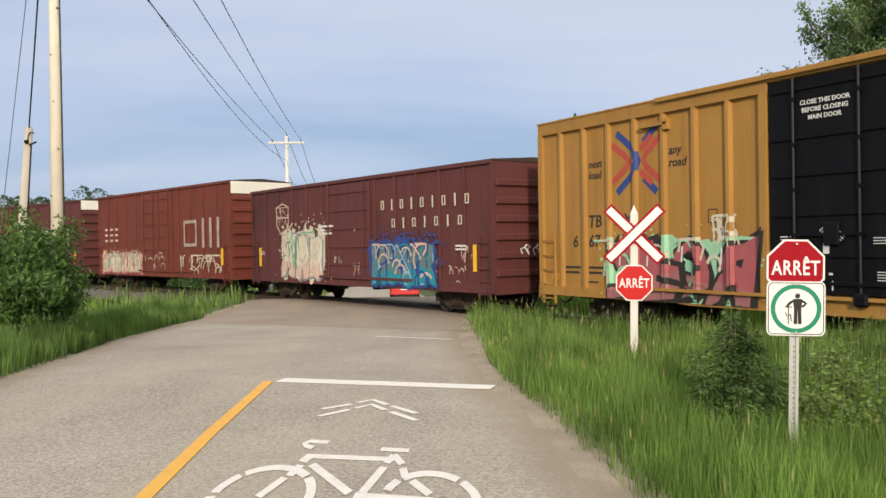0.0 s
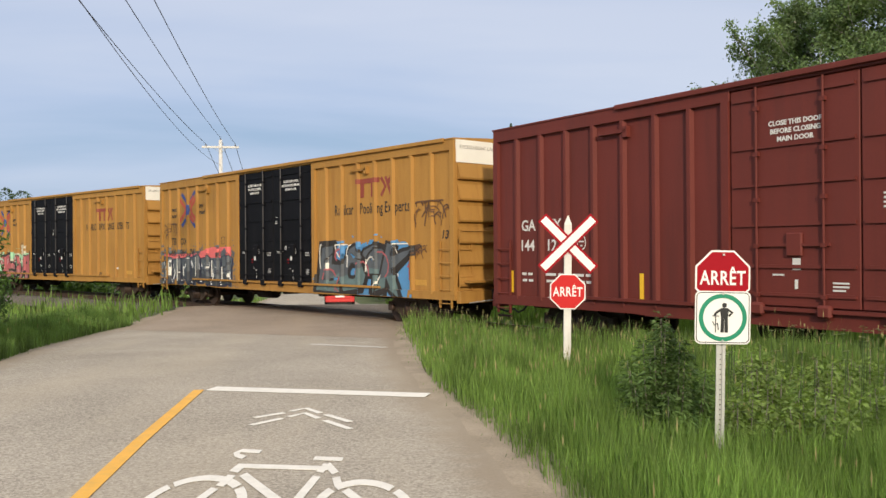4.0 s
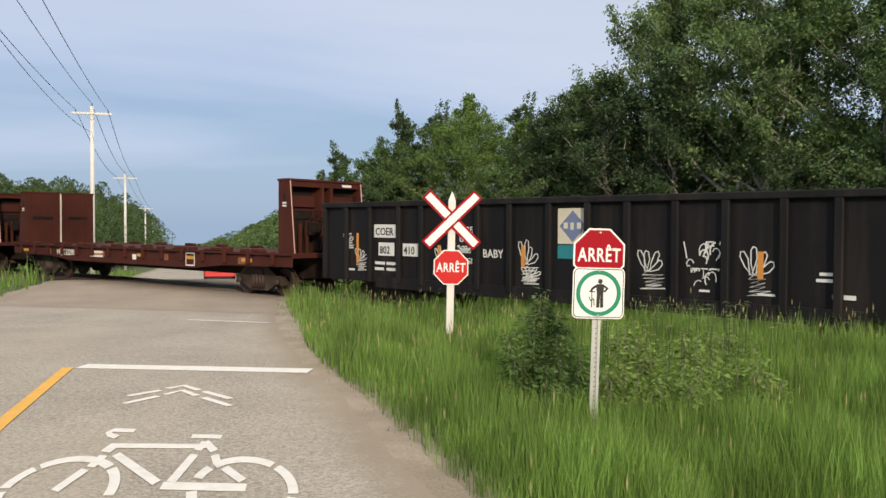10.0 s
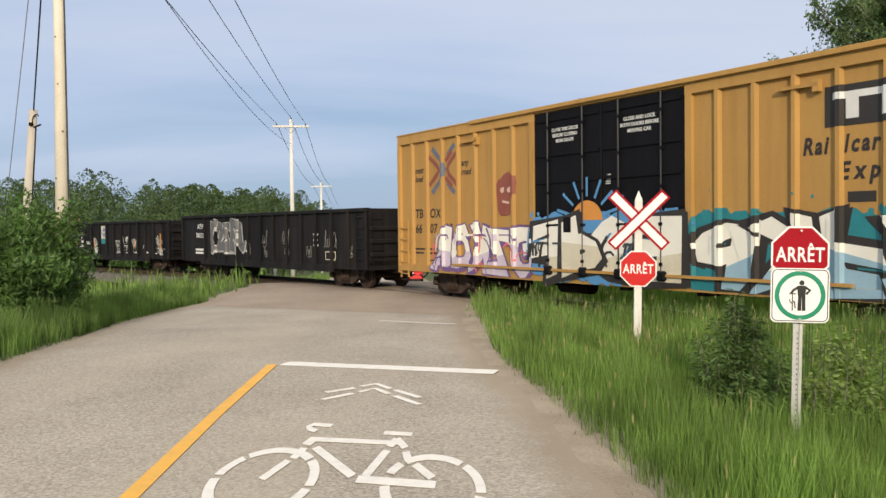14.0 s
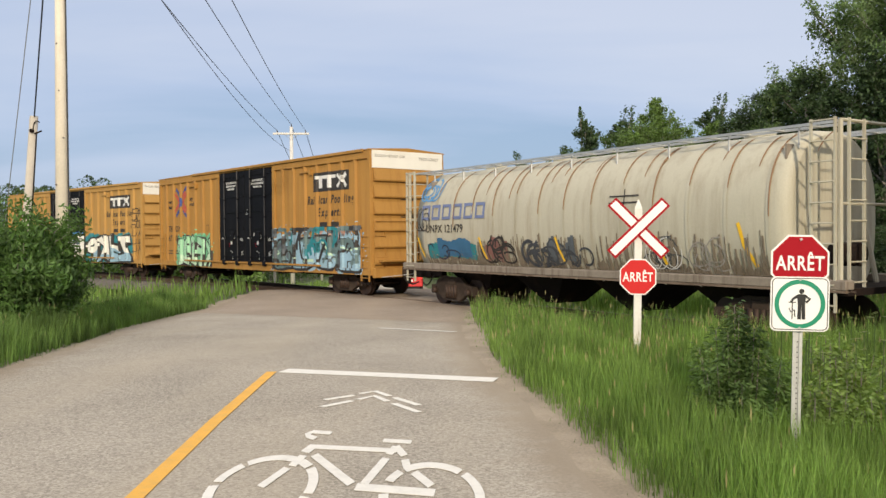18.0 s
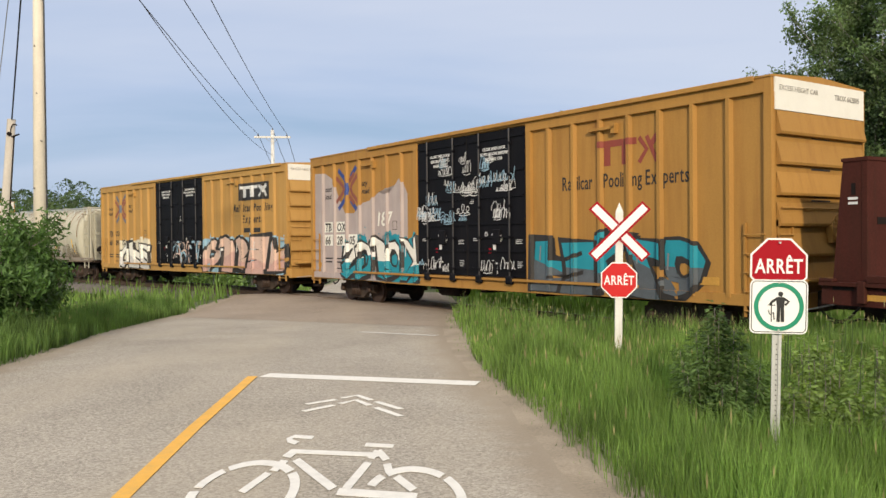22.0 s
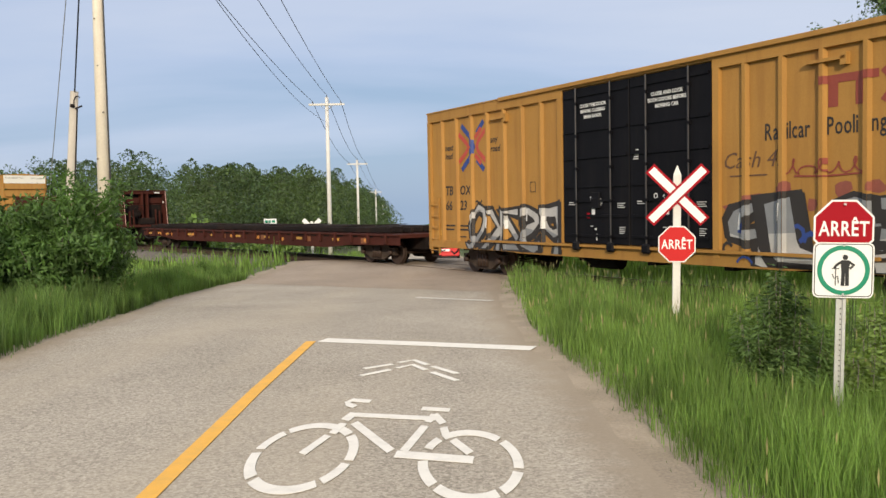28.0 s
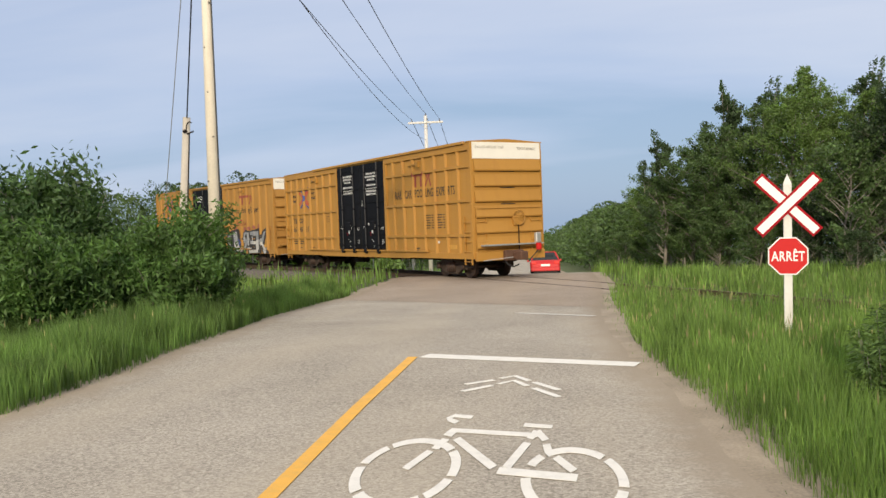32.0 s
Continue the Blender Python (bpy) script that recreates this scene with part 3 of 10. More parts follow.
# ---- railway track ----
bed_v, bed_f = [], []
us = list(np.arange(-60, 300, 2.0))
for u in us:
    x, y, h = track(u)
    nx, ny = math.cos(radians(h - 90)), math.sin(radians(h - 90))
    for o, z in ((-2.9, -0.50), (-1.9, -0.16), (1.9, -0.16), (2.9, -0.50)):
        bed_v.append((x + nx * o, y + ny * o, RAIL_Z + z))
for j in range(len(us) - 1):
    for i in range(3):
        a = j * 4 + i
        bed_f.append((a, a + 1, a + 5, a + 4))
tagged(part_raw("ballast_bed", bed_v, bed_f, M_BALLAST), "dark stone ballast bed of the railway", "ballast", kind="structure")
railway = empty("railway_track", "single railway track with rusty rails on wooden ties", "railway track", kind="structure")
for side in (-1, 1):
    vs, fs = [], []
    prof = [(-0.075, -0.17), (-0.075, -0.155), (-0.012, -0.13), (-0.012, -0.05), (-0.036, -0.03), (-0.036, 0.0), (0.036, 0.0), (0.036, -0.03), (0.012, -0.05), (0.012, -0.13), (0.075, -0.155), (0.075, -0.17)]
    n = len(prof)
    for u in us:
        x, y, h = track(u)
        nx, ny = math.cos(radians(h - 90)), math.sin(radians(h - 90))
        for o, z in prof:
            o2 = o + side * 0.755
            vs.append((x + nx * o2, y + ny * o2, RAIL_Z + z + 0.014))
    for j in range(len(us) - 1):
        for i in range(n):
            a, b = j * n + i, j * n + (i + 1) % n
            fs.append((a, b, b + n, a + n))
    part_raw("rail", vs, fs, M_RAIL, railway)
tie_me = None
for k in range(230):
    u = 62 + k * 0.56
    x, y, h = track(u)
    if edge_l(y) + 0.2 < x < edge_r(y) - 0.2:
        continue
    if tie_me is None:
        tie_me = part("tie", boxed(-0.11, 0.11, -1.3, 1.3, -0.17, -0.01, 0.012), M_TIE, railway)
        ob = tie_me
    else:
        ob = new("tie", tie_me.data)
        ob.parent = railway
    ob.matrix_basis = pose(x, y, RAIL_Z - 0.135, 0, 0, h)

# ---- signs ----
def octagon(r):
    return [(r / math.cos(radians(22.5)) * math.cos(radians(22.5 + 45 * i)), r / math.cos(radians(22.5)) * math.sin(radians(22.5 + 45 * i))) for i in range(8)]


UP = Matrix(((1, 0, 0, 0), (0, 0, -1, 0), (0, 1, 0, 0), (0, 0, 0, 1)))   # a flat outline stood up, facing -y

def stand(bm, x, y, z):
    bmesh.ops.transform(bm, matrix=Matrix.Translation((x, y, z)) @ UP, verts=bm.verts)
    return bm


def flat(pts, thick=0.003):
    bm = bmesh.new()
    poly(bm, pts, thick)
    return bm


def rounded(w, h, r, n=5):
    out = []
    for cx, cy, a in ((w / 2 - r, h / 2 - r, 0), (-w / 2 + r, h / 2 - r, 90), (-w / 2 + r, -h / 2 + r, 180), (w / 2 - r, -h / 2 + r, 270)):
        out += arc(cx, cy, r, r, a, a + 90, n)
    return out


def arret(parent, r, z, mat, y=-0.03, x=0.0):
    s = part("stop_plate", stand(flat(octagon(r), 0.004), x, y, z), M_SIGNWHITE, parent, "octagonal stop plate, red with white edge")
    part("red_field", stand(flat(octagon(r * 0.935), 0.002), x, y - 0.005, z), mat, s)
    t = text_bm("ARRÊT", r * 0.60, "CENTER", 0, r * 0.010, 1.08)
    bmesh.ops.transform(t, matrix=Matrix.Diagonal((0.88, 1.22, 1, 1)), verts=t.verts)
    part("lettering", stand(t, x, y - 0.0085, z - r * 0.255), M_SIGNWHITE, s, "white capital letters")
    return s


# cycle-path sign post
sign = empty("cyclist_stop_sign", "red stop plate above a white walk-your-bicycle plate on a galvanised post", "road sign")
bm = bmesh.new()
for a, b in ((-0.036, -0.012), (0.012, 0.036)):
    box(bm, a, b, -0.012, 0.0, -0.5, 1.66)
box(bm, -0.014, 0.014, 0.0, 0.026, -0.5, 1.66)
part("post", bm, M_GALV, sign, "galvanised U-channel post")
for k in range(22):
    bm = bmesh.new()
    rod(bm, (0, -0.0135, 0.02 + k * 0.04), (0, -0.001, 0.02 + k * 0.04), 0.0045, n=6)
    part("hole", bm, M_SIGNBLACK, sign)
arret(sign, 0.217, 1.474, M_SIGNRED, -0.026)
plate = part("bicycle_plate", stand(flat(rounded(0.438, 0.421, 0.045), 0.004), 0, -0.042, 1.1575), M_SIGNWHITE, sign, "white square plate with a green ring")
bm = bmesh.new()
stroke(bm, arc(0, 0, 0.172, 0.172, 0, 360, 44)[:-1], 0.034, 0.002, True)
part("green_ring", stand(bm, 0, -0.047, 1.1575), M_SIGNGREEN, plate)
bm = bmesh.new()
for r in (rounded(0.412, 0.395, 0.036),):
    stroke(bm, r, 0.006, 0.0015, True)
part("thin_border", stand(bm, 0, -0.0465, 1.1575), M_SIGNBLACK, plate)
bm = bmesh.new()
poly(bm, arc(0.012, 0.098, 0.019, 0.020, 0, 360, 14)[:-1], 0.002)
poly(bm, [(-0.014, -0.010), (0.038, -0.010), (0.046, 0.064), (0.036, 0.076), (-0.012, 0.076), (-0.022, 0.064)], 0.002)
for pts, w in (([(-0.001, 0.0), (-0.004, -0.118)], 0.026), ([(0.026, 0.0), (0.029, -0.118)], 0.026),
               ([(0.034, 0.066), (0.074, 0.040), (0.046, 0.012)], 0.019), ([(-0.010, 0.066), (-0.050, 0.040), (-0.066, 0.014)], 0.019)):
    stroke(bm, pts, w, 0.002)
part("walking_figure_symbol", stand(bm, 0, -0.047, 1.1575), M_SIGNBLACK, plate, "plain black pictogram of a walker with a bicycle")
for pts in ([(-0.082, 0.012), (-0.03, 0.012)], [(-0.056, 0.01), (-0.056, -0.118)], [(-0.080, -0.03), (-0.066, -0.062), (-0.040, -0.045)], [(-0.040, -0.045), (-0.034, -0.1)]):
    bm = bmesh.new()
    stroke(bm, pts, 0.007, 0.002)
    part("bicycle_symbol", stand(bm, 0, -0.047, 1.1575), M_SIGNBLACK, plate)
for dz in (1.657, 1.345, 0.975):
    part("bolt", rodded((0, -0.056, dz), (0, -0.02, dz), 0.009, n=6), M_GALV, sign)
sign.matrix_basis = pose(2.697, 6.62, -0.10, 0, 1.3, -6)

# crossbuck
crossbuck = empty("crossbuck_sign", "white crossbuck with red edges above an octagonal stop plate", "railway sign")
bm = boxed(-0.058, 0.058, -0.05, 0.05, -0.6, 2.31, 0.008)
part("post", bm, M_WHITEWOOD, crossbuck, "peeling white wooden post")
bm = bmesh.new()
vs = [bm.verts.new(p) for p in ((-0.058, -0.05, 2.31), (0.058, -0.05, 2.31), (0.058, 0.05, 2.31), (-0.058, 0.05, 2.31), (0, 0, 2.46))]
for i in range(4):
    bm.faces.new((vs[i], vs[(i + 1) % 4], vs[4]))
bm.faces.new(vs[:4][::-1])
part("post_point", bm, M_WHITEWOOD, crossbuck, "pointed post top")
for sgn, yy in ((1, -0.062), (-1, -0.078)):
    blade = bmesh.new()
    box(blade, -0.575, 0.575, -0.006, 0.006, -0.092, 0.092)
    rotm = Matrix.Translation((0, yy, 2.005)) @ pose(0, 0, 0, 0, 45 * sgn, 0)
    bmesh.ops.transform(blade, matrix=rotm, verts=blade.verts)
    b = part("blade", blade, M_SIGNRED, crossbuck, "red-edged diagonal blade")
    inner = boxed(-0.545, 0.545, -0.0085, -0.004, -0.058, 0.058)
    bmesh.ops.transform(inner, matrix=rotm, verts=inner.verts)
    part("white_stripe", inner, M_SIGNWHITE, b)
arret(crossbuck, 0.275, 1.255, M_SIGNRED_FADED, -0.06)
crossbuck.matrix_basis = pose(2.93, 13.17, -0.30, 0, 0.8, -10)

# back of the far crossbuck and the green street sign across the track
far_cross = empty("far_crossbuck_sign", "back of a white crossbuck on a post beyond the track", "railway sign")
part("post", boxed(-0.07, 0.07, -0.05, 0.05, -0.5, 2.5, 0.01), M_WHITEWOOD, far_cross)
for sgn, yy in ((1, -0.06), (-1, -0.075)):
    blade = boxed(-0.62, 0.62, -0.006, 0.006, -0.11, 0.11)
    bmesh.ops.transform(blade, matrix=Matrix.Translation((0, yy, 2.15)) @ pose(0, 0, 0, 0, 45 * sgn, 0), verts=blade.verts)
    part("blade", blade, M_SIGNWHITE, far_cross)
street_sign = empty("street_name_sign", "small pale street name plate on a thin post", "street sign")
part("post", rodded((0, 0, -0.4), (0, 0, 2.35), 0.03), M_GALV, street_sign)
nameplate = part("plate", boxed(-0.38, 0.38, -0.05, -0.03, 2.12, 2.38, 0.004), M_SIGNWHITE, street_sign, "white plate with green bars")
for a, b in ((-0.32, -0.15), (-0.10, 0.06), (0.11, 0.3)):
    part("lettering_bar", boxed(a, b, -0.054, -0.051, 2.18, 2.3), M_SIGNGREEN, nameplate)

# ---- poles and wires ----
def utility_pole(x, y, z, h, r0, r1, mat, label, arm=True, turn=0.0, lean=0.0):
    p = empty("utility_pole", label, "utility pole", "poles along the road")
    bm = bmesh.new()
    rod(bm, (0, 0, -0.6), (0, 0, h), r0, r1, 14)
    part("pole", bm, mat, p)
    if arm:
        part("crossarm", boxed(-1.45, 1.45, -0.2, -0.05, h - 0.66, h - 0.5, 0.01), M_POLEWHITE, p)
        for s in (-1, 1):
            part("brace", rodded((0, -0.13, h - 1.1), (s * 0.55, -0.13, h - 0.62), 0.018, n=6), M_GALV, p)
        for ix in (-1.15, 0.0, 1.15):
            zz = h - 0.5 if ix else h
            part("insulator", rodded((ix, -0.1 if ix else 0, zz), (ix, -0.1 if ix else 0, zz + 0.2), 0.05, 0.035, 8), M_PORCELAIN, p)
    p.matrix_basis = pose(x, y, z, 0, lean, turn)
    return p


POLES = [(-7.42, 16.40, -0.35, 11.2), (-12.62, 69.5, -2.45, 13.1), (-17.5, 118.7, -4.4, 12.7), (-23.8, 188.5, -7.1, 12.7), (-32.0, 270.0, -10.2, 12.5)]
near_pole = utility_pole(*POLES[0], 0.148, 0.072, M_POLE, "tall pale wooden utility pole beside the bushes", True, 5, 0.2)
for j in range(9):
    part("knot", rodded((0.075 * math.cos(j * 2.3 - 1.2), -0.135 + 0.006 * j, 1.2 + j * 0.9), (0.075 * math.cos(j * 2.3 - 1.2), -0.05, 1.2 + j * 0.9), 0.02, n=6), M_BARK, near_pole)
part("ground_wire", rodded((0.150, -0.05, 0.0), (0.078, -0.03, 10.8), 0.015, n=6), M_WIRE, near_pole)
for p in POLES[1:]:
    utility_pole(*p, 0.19, 0.14, M_POLEWHITE, "white-grey utility pole with a crossarm beyond the track", True, 5)
stub = empty("guy_stub_pole", "short grey wooden stub pole holding a guy wire", "utility pole", "poles along the road")
part("pole", rodded((0, 0, -0.5), (0, 0, 5.3), 0.135, 0.10, 12), M_POLEGREY, stub)
part("bracket_arm", rodded((0.06, -0.06, 4.85), (0.26, -0.10, 4.93), 0.022, n=6), M_UNDER, stub)
hook = bmesh.new()
bend = [Vector((0.13 + 0.09 * math.cos(radians(a)), -0.09, 5.02 + 0.16 * math.sin(radians(a)))) for a in range(200, 20, -30)]
for a, b in zip(bend, bend[1:]):
    rod(hook, a, b, 0.014, n=6)
part("bracket_hook", hook, M_UNDER, stub)
part("guy_eye", rodded((0.02, -0.15, 4.92), (0.02, -0.06, 4.92), 0.05, n=10), M_UNDER, stub)
part("guy_guard", rodded((0.125, -0.02, 0.3), (0.095, -0.02, 4.9), 0.022, n=6), M_UNDER, stub)
stub.matrix_basis = pose(-10.87, 21.6, -0.55, 0, 4.5, 0)


def wire(a, b, sag, r, name="overhead_wire", label="thin dark overhead wire between poles"):
    bm = bmesh.new()
    n = 28
    a, b = Vector(a), Vector(b)
    pts = [a.lerp(b, i / n) - Vector((0, 0, sag * 4 * (i / n) * (1 - i / n))) for i in range(n + 1)]
    q = (b - a).to_track_quat("Z", "Y")
    rings = [[bm.verts.new(p + q @ (Vector((math.cos(1.2566 * k), math.sin(1.2566 * k), 0)) * r)) for k in range(5)] for p in pts]
    for u, v in zip(rings, rings[1:]):
        for k in range(5):
            bm.faces.new((u[k], u[(k + 1) % 5], v[(k + 1) % 5], v[k]))
    return tagged(part(name, bm, M_WIRE), label, "wire", "overhead wires")


c5, s5 = math.cos(radians(5)), math.sin(radians(5))
for k, ix in enumerate((-1.15, 0.0, 1.15)):
    for i in range(len(POLES) - 1):
        (x0, y0, z0, h0), (x1, y1, z1, h1) = POLES[i], POLES[i + 1]
        e0 = -0.3 if ix else 0.2
        wire((x0 + ix * c5 + (-0.08 + 0.11 * ix if i == 0 else 0), y0 + ix * s5, z0 + h0 + e0), (x1 + ix * c5, y1 + ix * s5, z1 + h1 + e0), 0.5 if i == 0 else 0.9, 0.018 if i == 0 else 0.024)
    x0, y0, z0, h0 = POLES[0]
    wire((x0 + ix * c5 + 0.17, y0 + ix * s5, z0 + h0 + (-0.3 if ix else 0.2)), (x0 + ix * c5 + 2.2, y0 - 45, z0 + h0 - 0.2), 1.0, 0.013)
x0, y0, z0, h0 = POLES[0]
x1, y1, z1, h1 = POLES[1]
wire((x0 - 0.03, y0, z0 + h0 - 1.65), (x1, y1, z1 + h1 - 2.0), 1.0, 0.014, "neutral_wire", "thin grey lower wire between poles")
wire((-10.40, 21.5, 4.72), (x0 + 0.05, y0, z0 + h0 - 0.4), 0.05, 0.019, "guy_wire", "taut guy wire from stub pole to tall pole")
wire((-13.6, 25.5, -0.4), (x0, y0, z0 + h0 - 0.4), 0.05, 0.011, "guy_wire", "thin pale guy wire down to the ground").data.materials[0] = M_GALV

# ---- the train: local x forward, +y the side towards the road, z = 0 on the rail ----
HALF = 1.53

def on_side(bm, L, a, b, y=HALF + 0.006):
    """Lay a flat outline (x right, y up) on the near side, a metres behind the front, b above the rail."""
    m = Matrix(((-1, 0, 0, L / 2 - a), (0, 0, 1, y), (0, 1, 0, b), (0, 0, 0, 1)))
    bmesh.ops.transform(bm, matrix=m, verts=bm.verts)
    return bm


def on_rear(bm, L, a, b, off=0.006):
    """Lay a flat outline on the trailing end; a from the near corner towards the far side."""
    m = Matrix(((0, 0, -1, -L / 2 - off), (-1, 0, 0, HALF - a), (0, 1, 0, b), (0, 0, 0, 1)))
    bmesh.ops.transform(bm, matrix=m, verts=bm.verts)
    return bm


def side_text(car, s, size, a, b, mat, L, y=HALF + 0.006, align="LEFT", shear=0.0, bold=0.0, spacing=1.0, name="lettering", over=False):
    if over:            # painted across the posts too
        def letters(bm):
            t = text_bm(s, size, align, shear, bold, spacing)
            for v in t.verts:
                v.co.x, v.co.y, v.co.z = v.co.x + a, v.co.y + b, 0.001
            me = bpy.data.meshes.new("letters")
            t.to_mesh(me)
            t.free()
            bm.from_mesh(me)
            bpy.data.meshes.remove(me)
        return sprayed(car, letters, mat, L, 0, RIBS_ALL, RIB_D, name, slopes=False)
    return part(name, on_side(text_bm(s, size, align, shear, bold, spacing), L, a, b, y), mat, car)


def between_posts(car, s, size, a0, a1, b, mat, L, bold=0.004, name="lettering", shear=0.0):
    """A line of letters from a0 to a1, each letter shifted off the posts that it would meet."""
    glyphs, total = [], 0.0
    for ch in s:
        if ch == " ":
            glyphs.append((None, size * 0.26))
        else:
            g = text_bm(ch, size, "LEFT", shear, bold)
            lo = min(v.co.x for v in g.verts)
            for v in g.verts:
                v.co.x -= lo
            glyphs.append((g, max(v.co.x for v in g.verts) + size * 0.09))
        total += glyphs[-1][1]
    posts = [((p + q) / 2, (q - p) / 2 + 0.03) for p, q in RIBS_ALL if a0 < (p + q) / 2 < a1]
    def laid(k):
        x, at = a0, []
        for g, w in glyphs:
            for c, r in posts:
                if g is not None and x < c + r and x + w * k * 0.92 > c - r:
                    x = c + r + 0.01
            at.append(x)
            x += w * k
        return x, at
    k = (a1 - a0) / total
    for _ in range(8):
        k *= (a1 - a0) / (laid(k)[0] - a0)
    for (g, w), x in zip(glyphs, laid(k)[1]):
        if g is not None:
            for v in g.verts:
                v.co.x *= k
            part(name, on_side(g, L, x, b), mat, car)


def side_bars(car, rows, mat, L, y=HALF + 0.006, name="lettering_bar"):
    """Small print as plain bars: (a, b, width, height), each bar a part."""
    for a, b, w, h in rows:
        bm = bmesh.new()
        poly(bm, [(a, b), (a + w, b), (a + w, b + h), (a, b + h)], 0.002)
        part(name, on_side(bm, L, 0, 0, y), mat, car)


def truck(car, x, name="bogie"):
    t = new(name)
    t.parent = car
    t.matrix_basis = pose(x, 0, 0)
    for s in (-1, 1):
        bm = bmesh.new()
        prof = [(-1.12, 0.34), (-1.12, 0.60), (-0.80, 0.62), (-0.42, 0.86), (0.42, 0.86), (0.80, 0.62), (1.12, 0.60), (1.12, 0.34), (0.74, 0.34), (0.40, 0.16), (-0.40, 0.16), (-0.74, 0.34)]
        lo = [bm.verts.new((px, s * 0.93, pz)) for px, pz in prof]
        hi = [bm.verts.new((px, s * 1.08, pz)) for px, pz in prof]
        bm.faces.new(lo), bm.faces.new(hi[::-1])
        for i in range(len(prof)):
            j = (i + 1) % len(prof)
            bm.faces.new((lo[i], hi[i], hi[j], lo[j]))
        part("side_frame", bm, M_TRUCK, t)
        for k in (-0.22, -0.075, 0.075, 0.22):
            part("spring", rodded((k, s * 1.10, 0.24), (k, s * 1.10, 0.62), 0.058, n=8), M_WHEEL, t)
        for wx in (-0.89, 0.89):
            part("bearing_cap", rodded((wx, s * 1.08, 0.44), (wx, s * 1.19, 0.44), 0.11, 0.08, 10), M_WHEEL, t)
    part("bolster", boxed(-0.2, 0.2, -1.12, 1.12, 0.45, 0.80, 0.02), M_TRUCK, t)
    for wx in (-0.89, 0.89):
        bm = bmesh.new()
        rod(bm, (wx, -0.72, 0.42), (wx, 0.72, 0.42), 0.075, n=10)
        part("axle", bm, M_WHEEL, t)
        for s in (-1, 1):
            bm = bmesh.new()
            rod(bm, (wx, s * 0.70, 0.42), (wx, s * 0.735, 0.42), 0.455, 0.455, 24)
            rod(bm, (wx, s * 0.735, 0.42), (wx, s * 0.825, 0.42), 0.42, 0.415, 24)
            rod(bm, (wx, s * 0.82, 0.42), (wx, s * 0.86, 0.42), 0.16, 0.14, 12)
            part("wheel", bm, M_WHEEL, t)
    return t


def coupler(car, x, s):
    bm = bmesh.new()
    box(bm, min(x, x + s * 0.62), max(x, x + s * 0.62), -0.10, 0.10, 0.76, 0.96)
    box(bm, min(x + s * 0.55, x + s * 0.92), max(x + s * 0.55, x + s * 0.92), -0.19, 0.16, 0.70, 1.02, 0.03)
    c = part("coupler", bm, M_UNDER, car)
    bm = bmesh.new()
    pts = [Vector((x + s * 0.1, 0.35, 0.8)), Vector((x + s * 0.35, 0.36, 0.55)), Vector((x + s * 0.65, 0.30, 0.46)), Vector((x + s * 0.9, 0.25, 0.55))]
    for i in range(3):
        rod(bm, pts[i], pts[i + 1], 0.025, n=6)
    part("air_hose", bm, M_TYRE, car)
    return c


def ladder(car, x, y, z0, z1, mat, facing="side", w=0.46, step=0.36):
    lad = None
    for s in (-1, 1):
        if facing == "side":
            r = part("ladder_rail", boxed(x + s * w / 2 - 0.02, x + s * w / 2 + 0.02, y, y + 0.05, z0, z1), mat, car)
        else:
            r = part("ladder_rail", boxed(x - 0.05, x, y + s * w / 2 - 0.02, y + s * w / 2 + 0.02, z0, z1), mat, car)
    k = z0 + 0.12
    while k < z1:
        if facing == "side":
            part("rung", rodded((x - w / 2, y + 0.07, k), (x + w / 2, y + 0.07, k), 0.016, n=6), mat, car)
        else:
            part("rung", rodded((x - 0.07, y - w / 2, k), (x - 0.07, y + w / 2, k), 0.016, n=6), mat, car)
        k += step


def clip_x(bm, x0, x1):
    g = bm.verts[:] + bm.edges[:] + bm.faces[:]
    bmesh.ops.bisect_plane(bm, geom=g, plane_co=(x0, 0, 0), plane_no=(-1, 0, 0), clear_outer=True)
    g = bm.verts[:] + bm.edges[:] + bm.faces[:]
    bmesh.ops.bisect_plane(bm, geom=g, plane_co=(x1, 0, 0), plane_no=(1, 0, 0), clear_outer=True)


SLOPE = 0.04           # how far the sides of a post spread
SILL_LOW = 0.795       # lower edge of the side sill, where paint ends


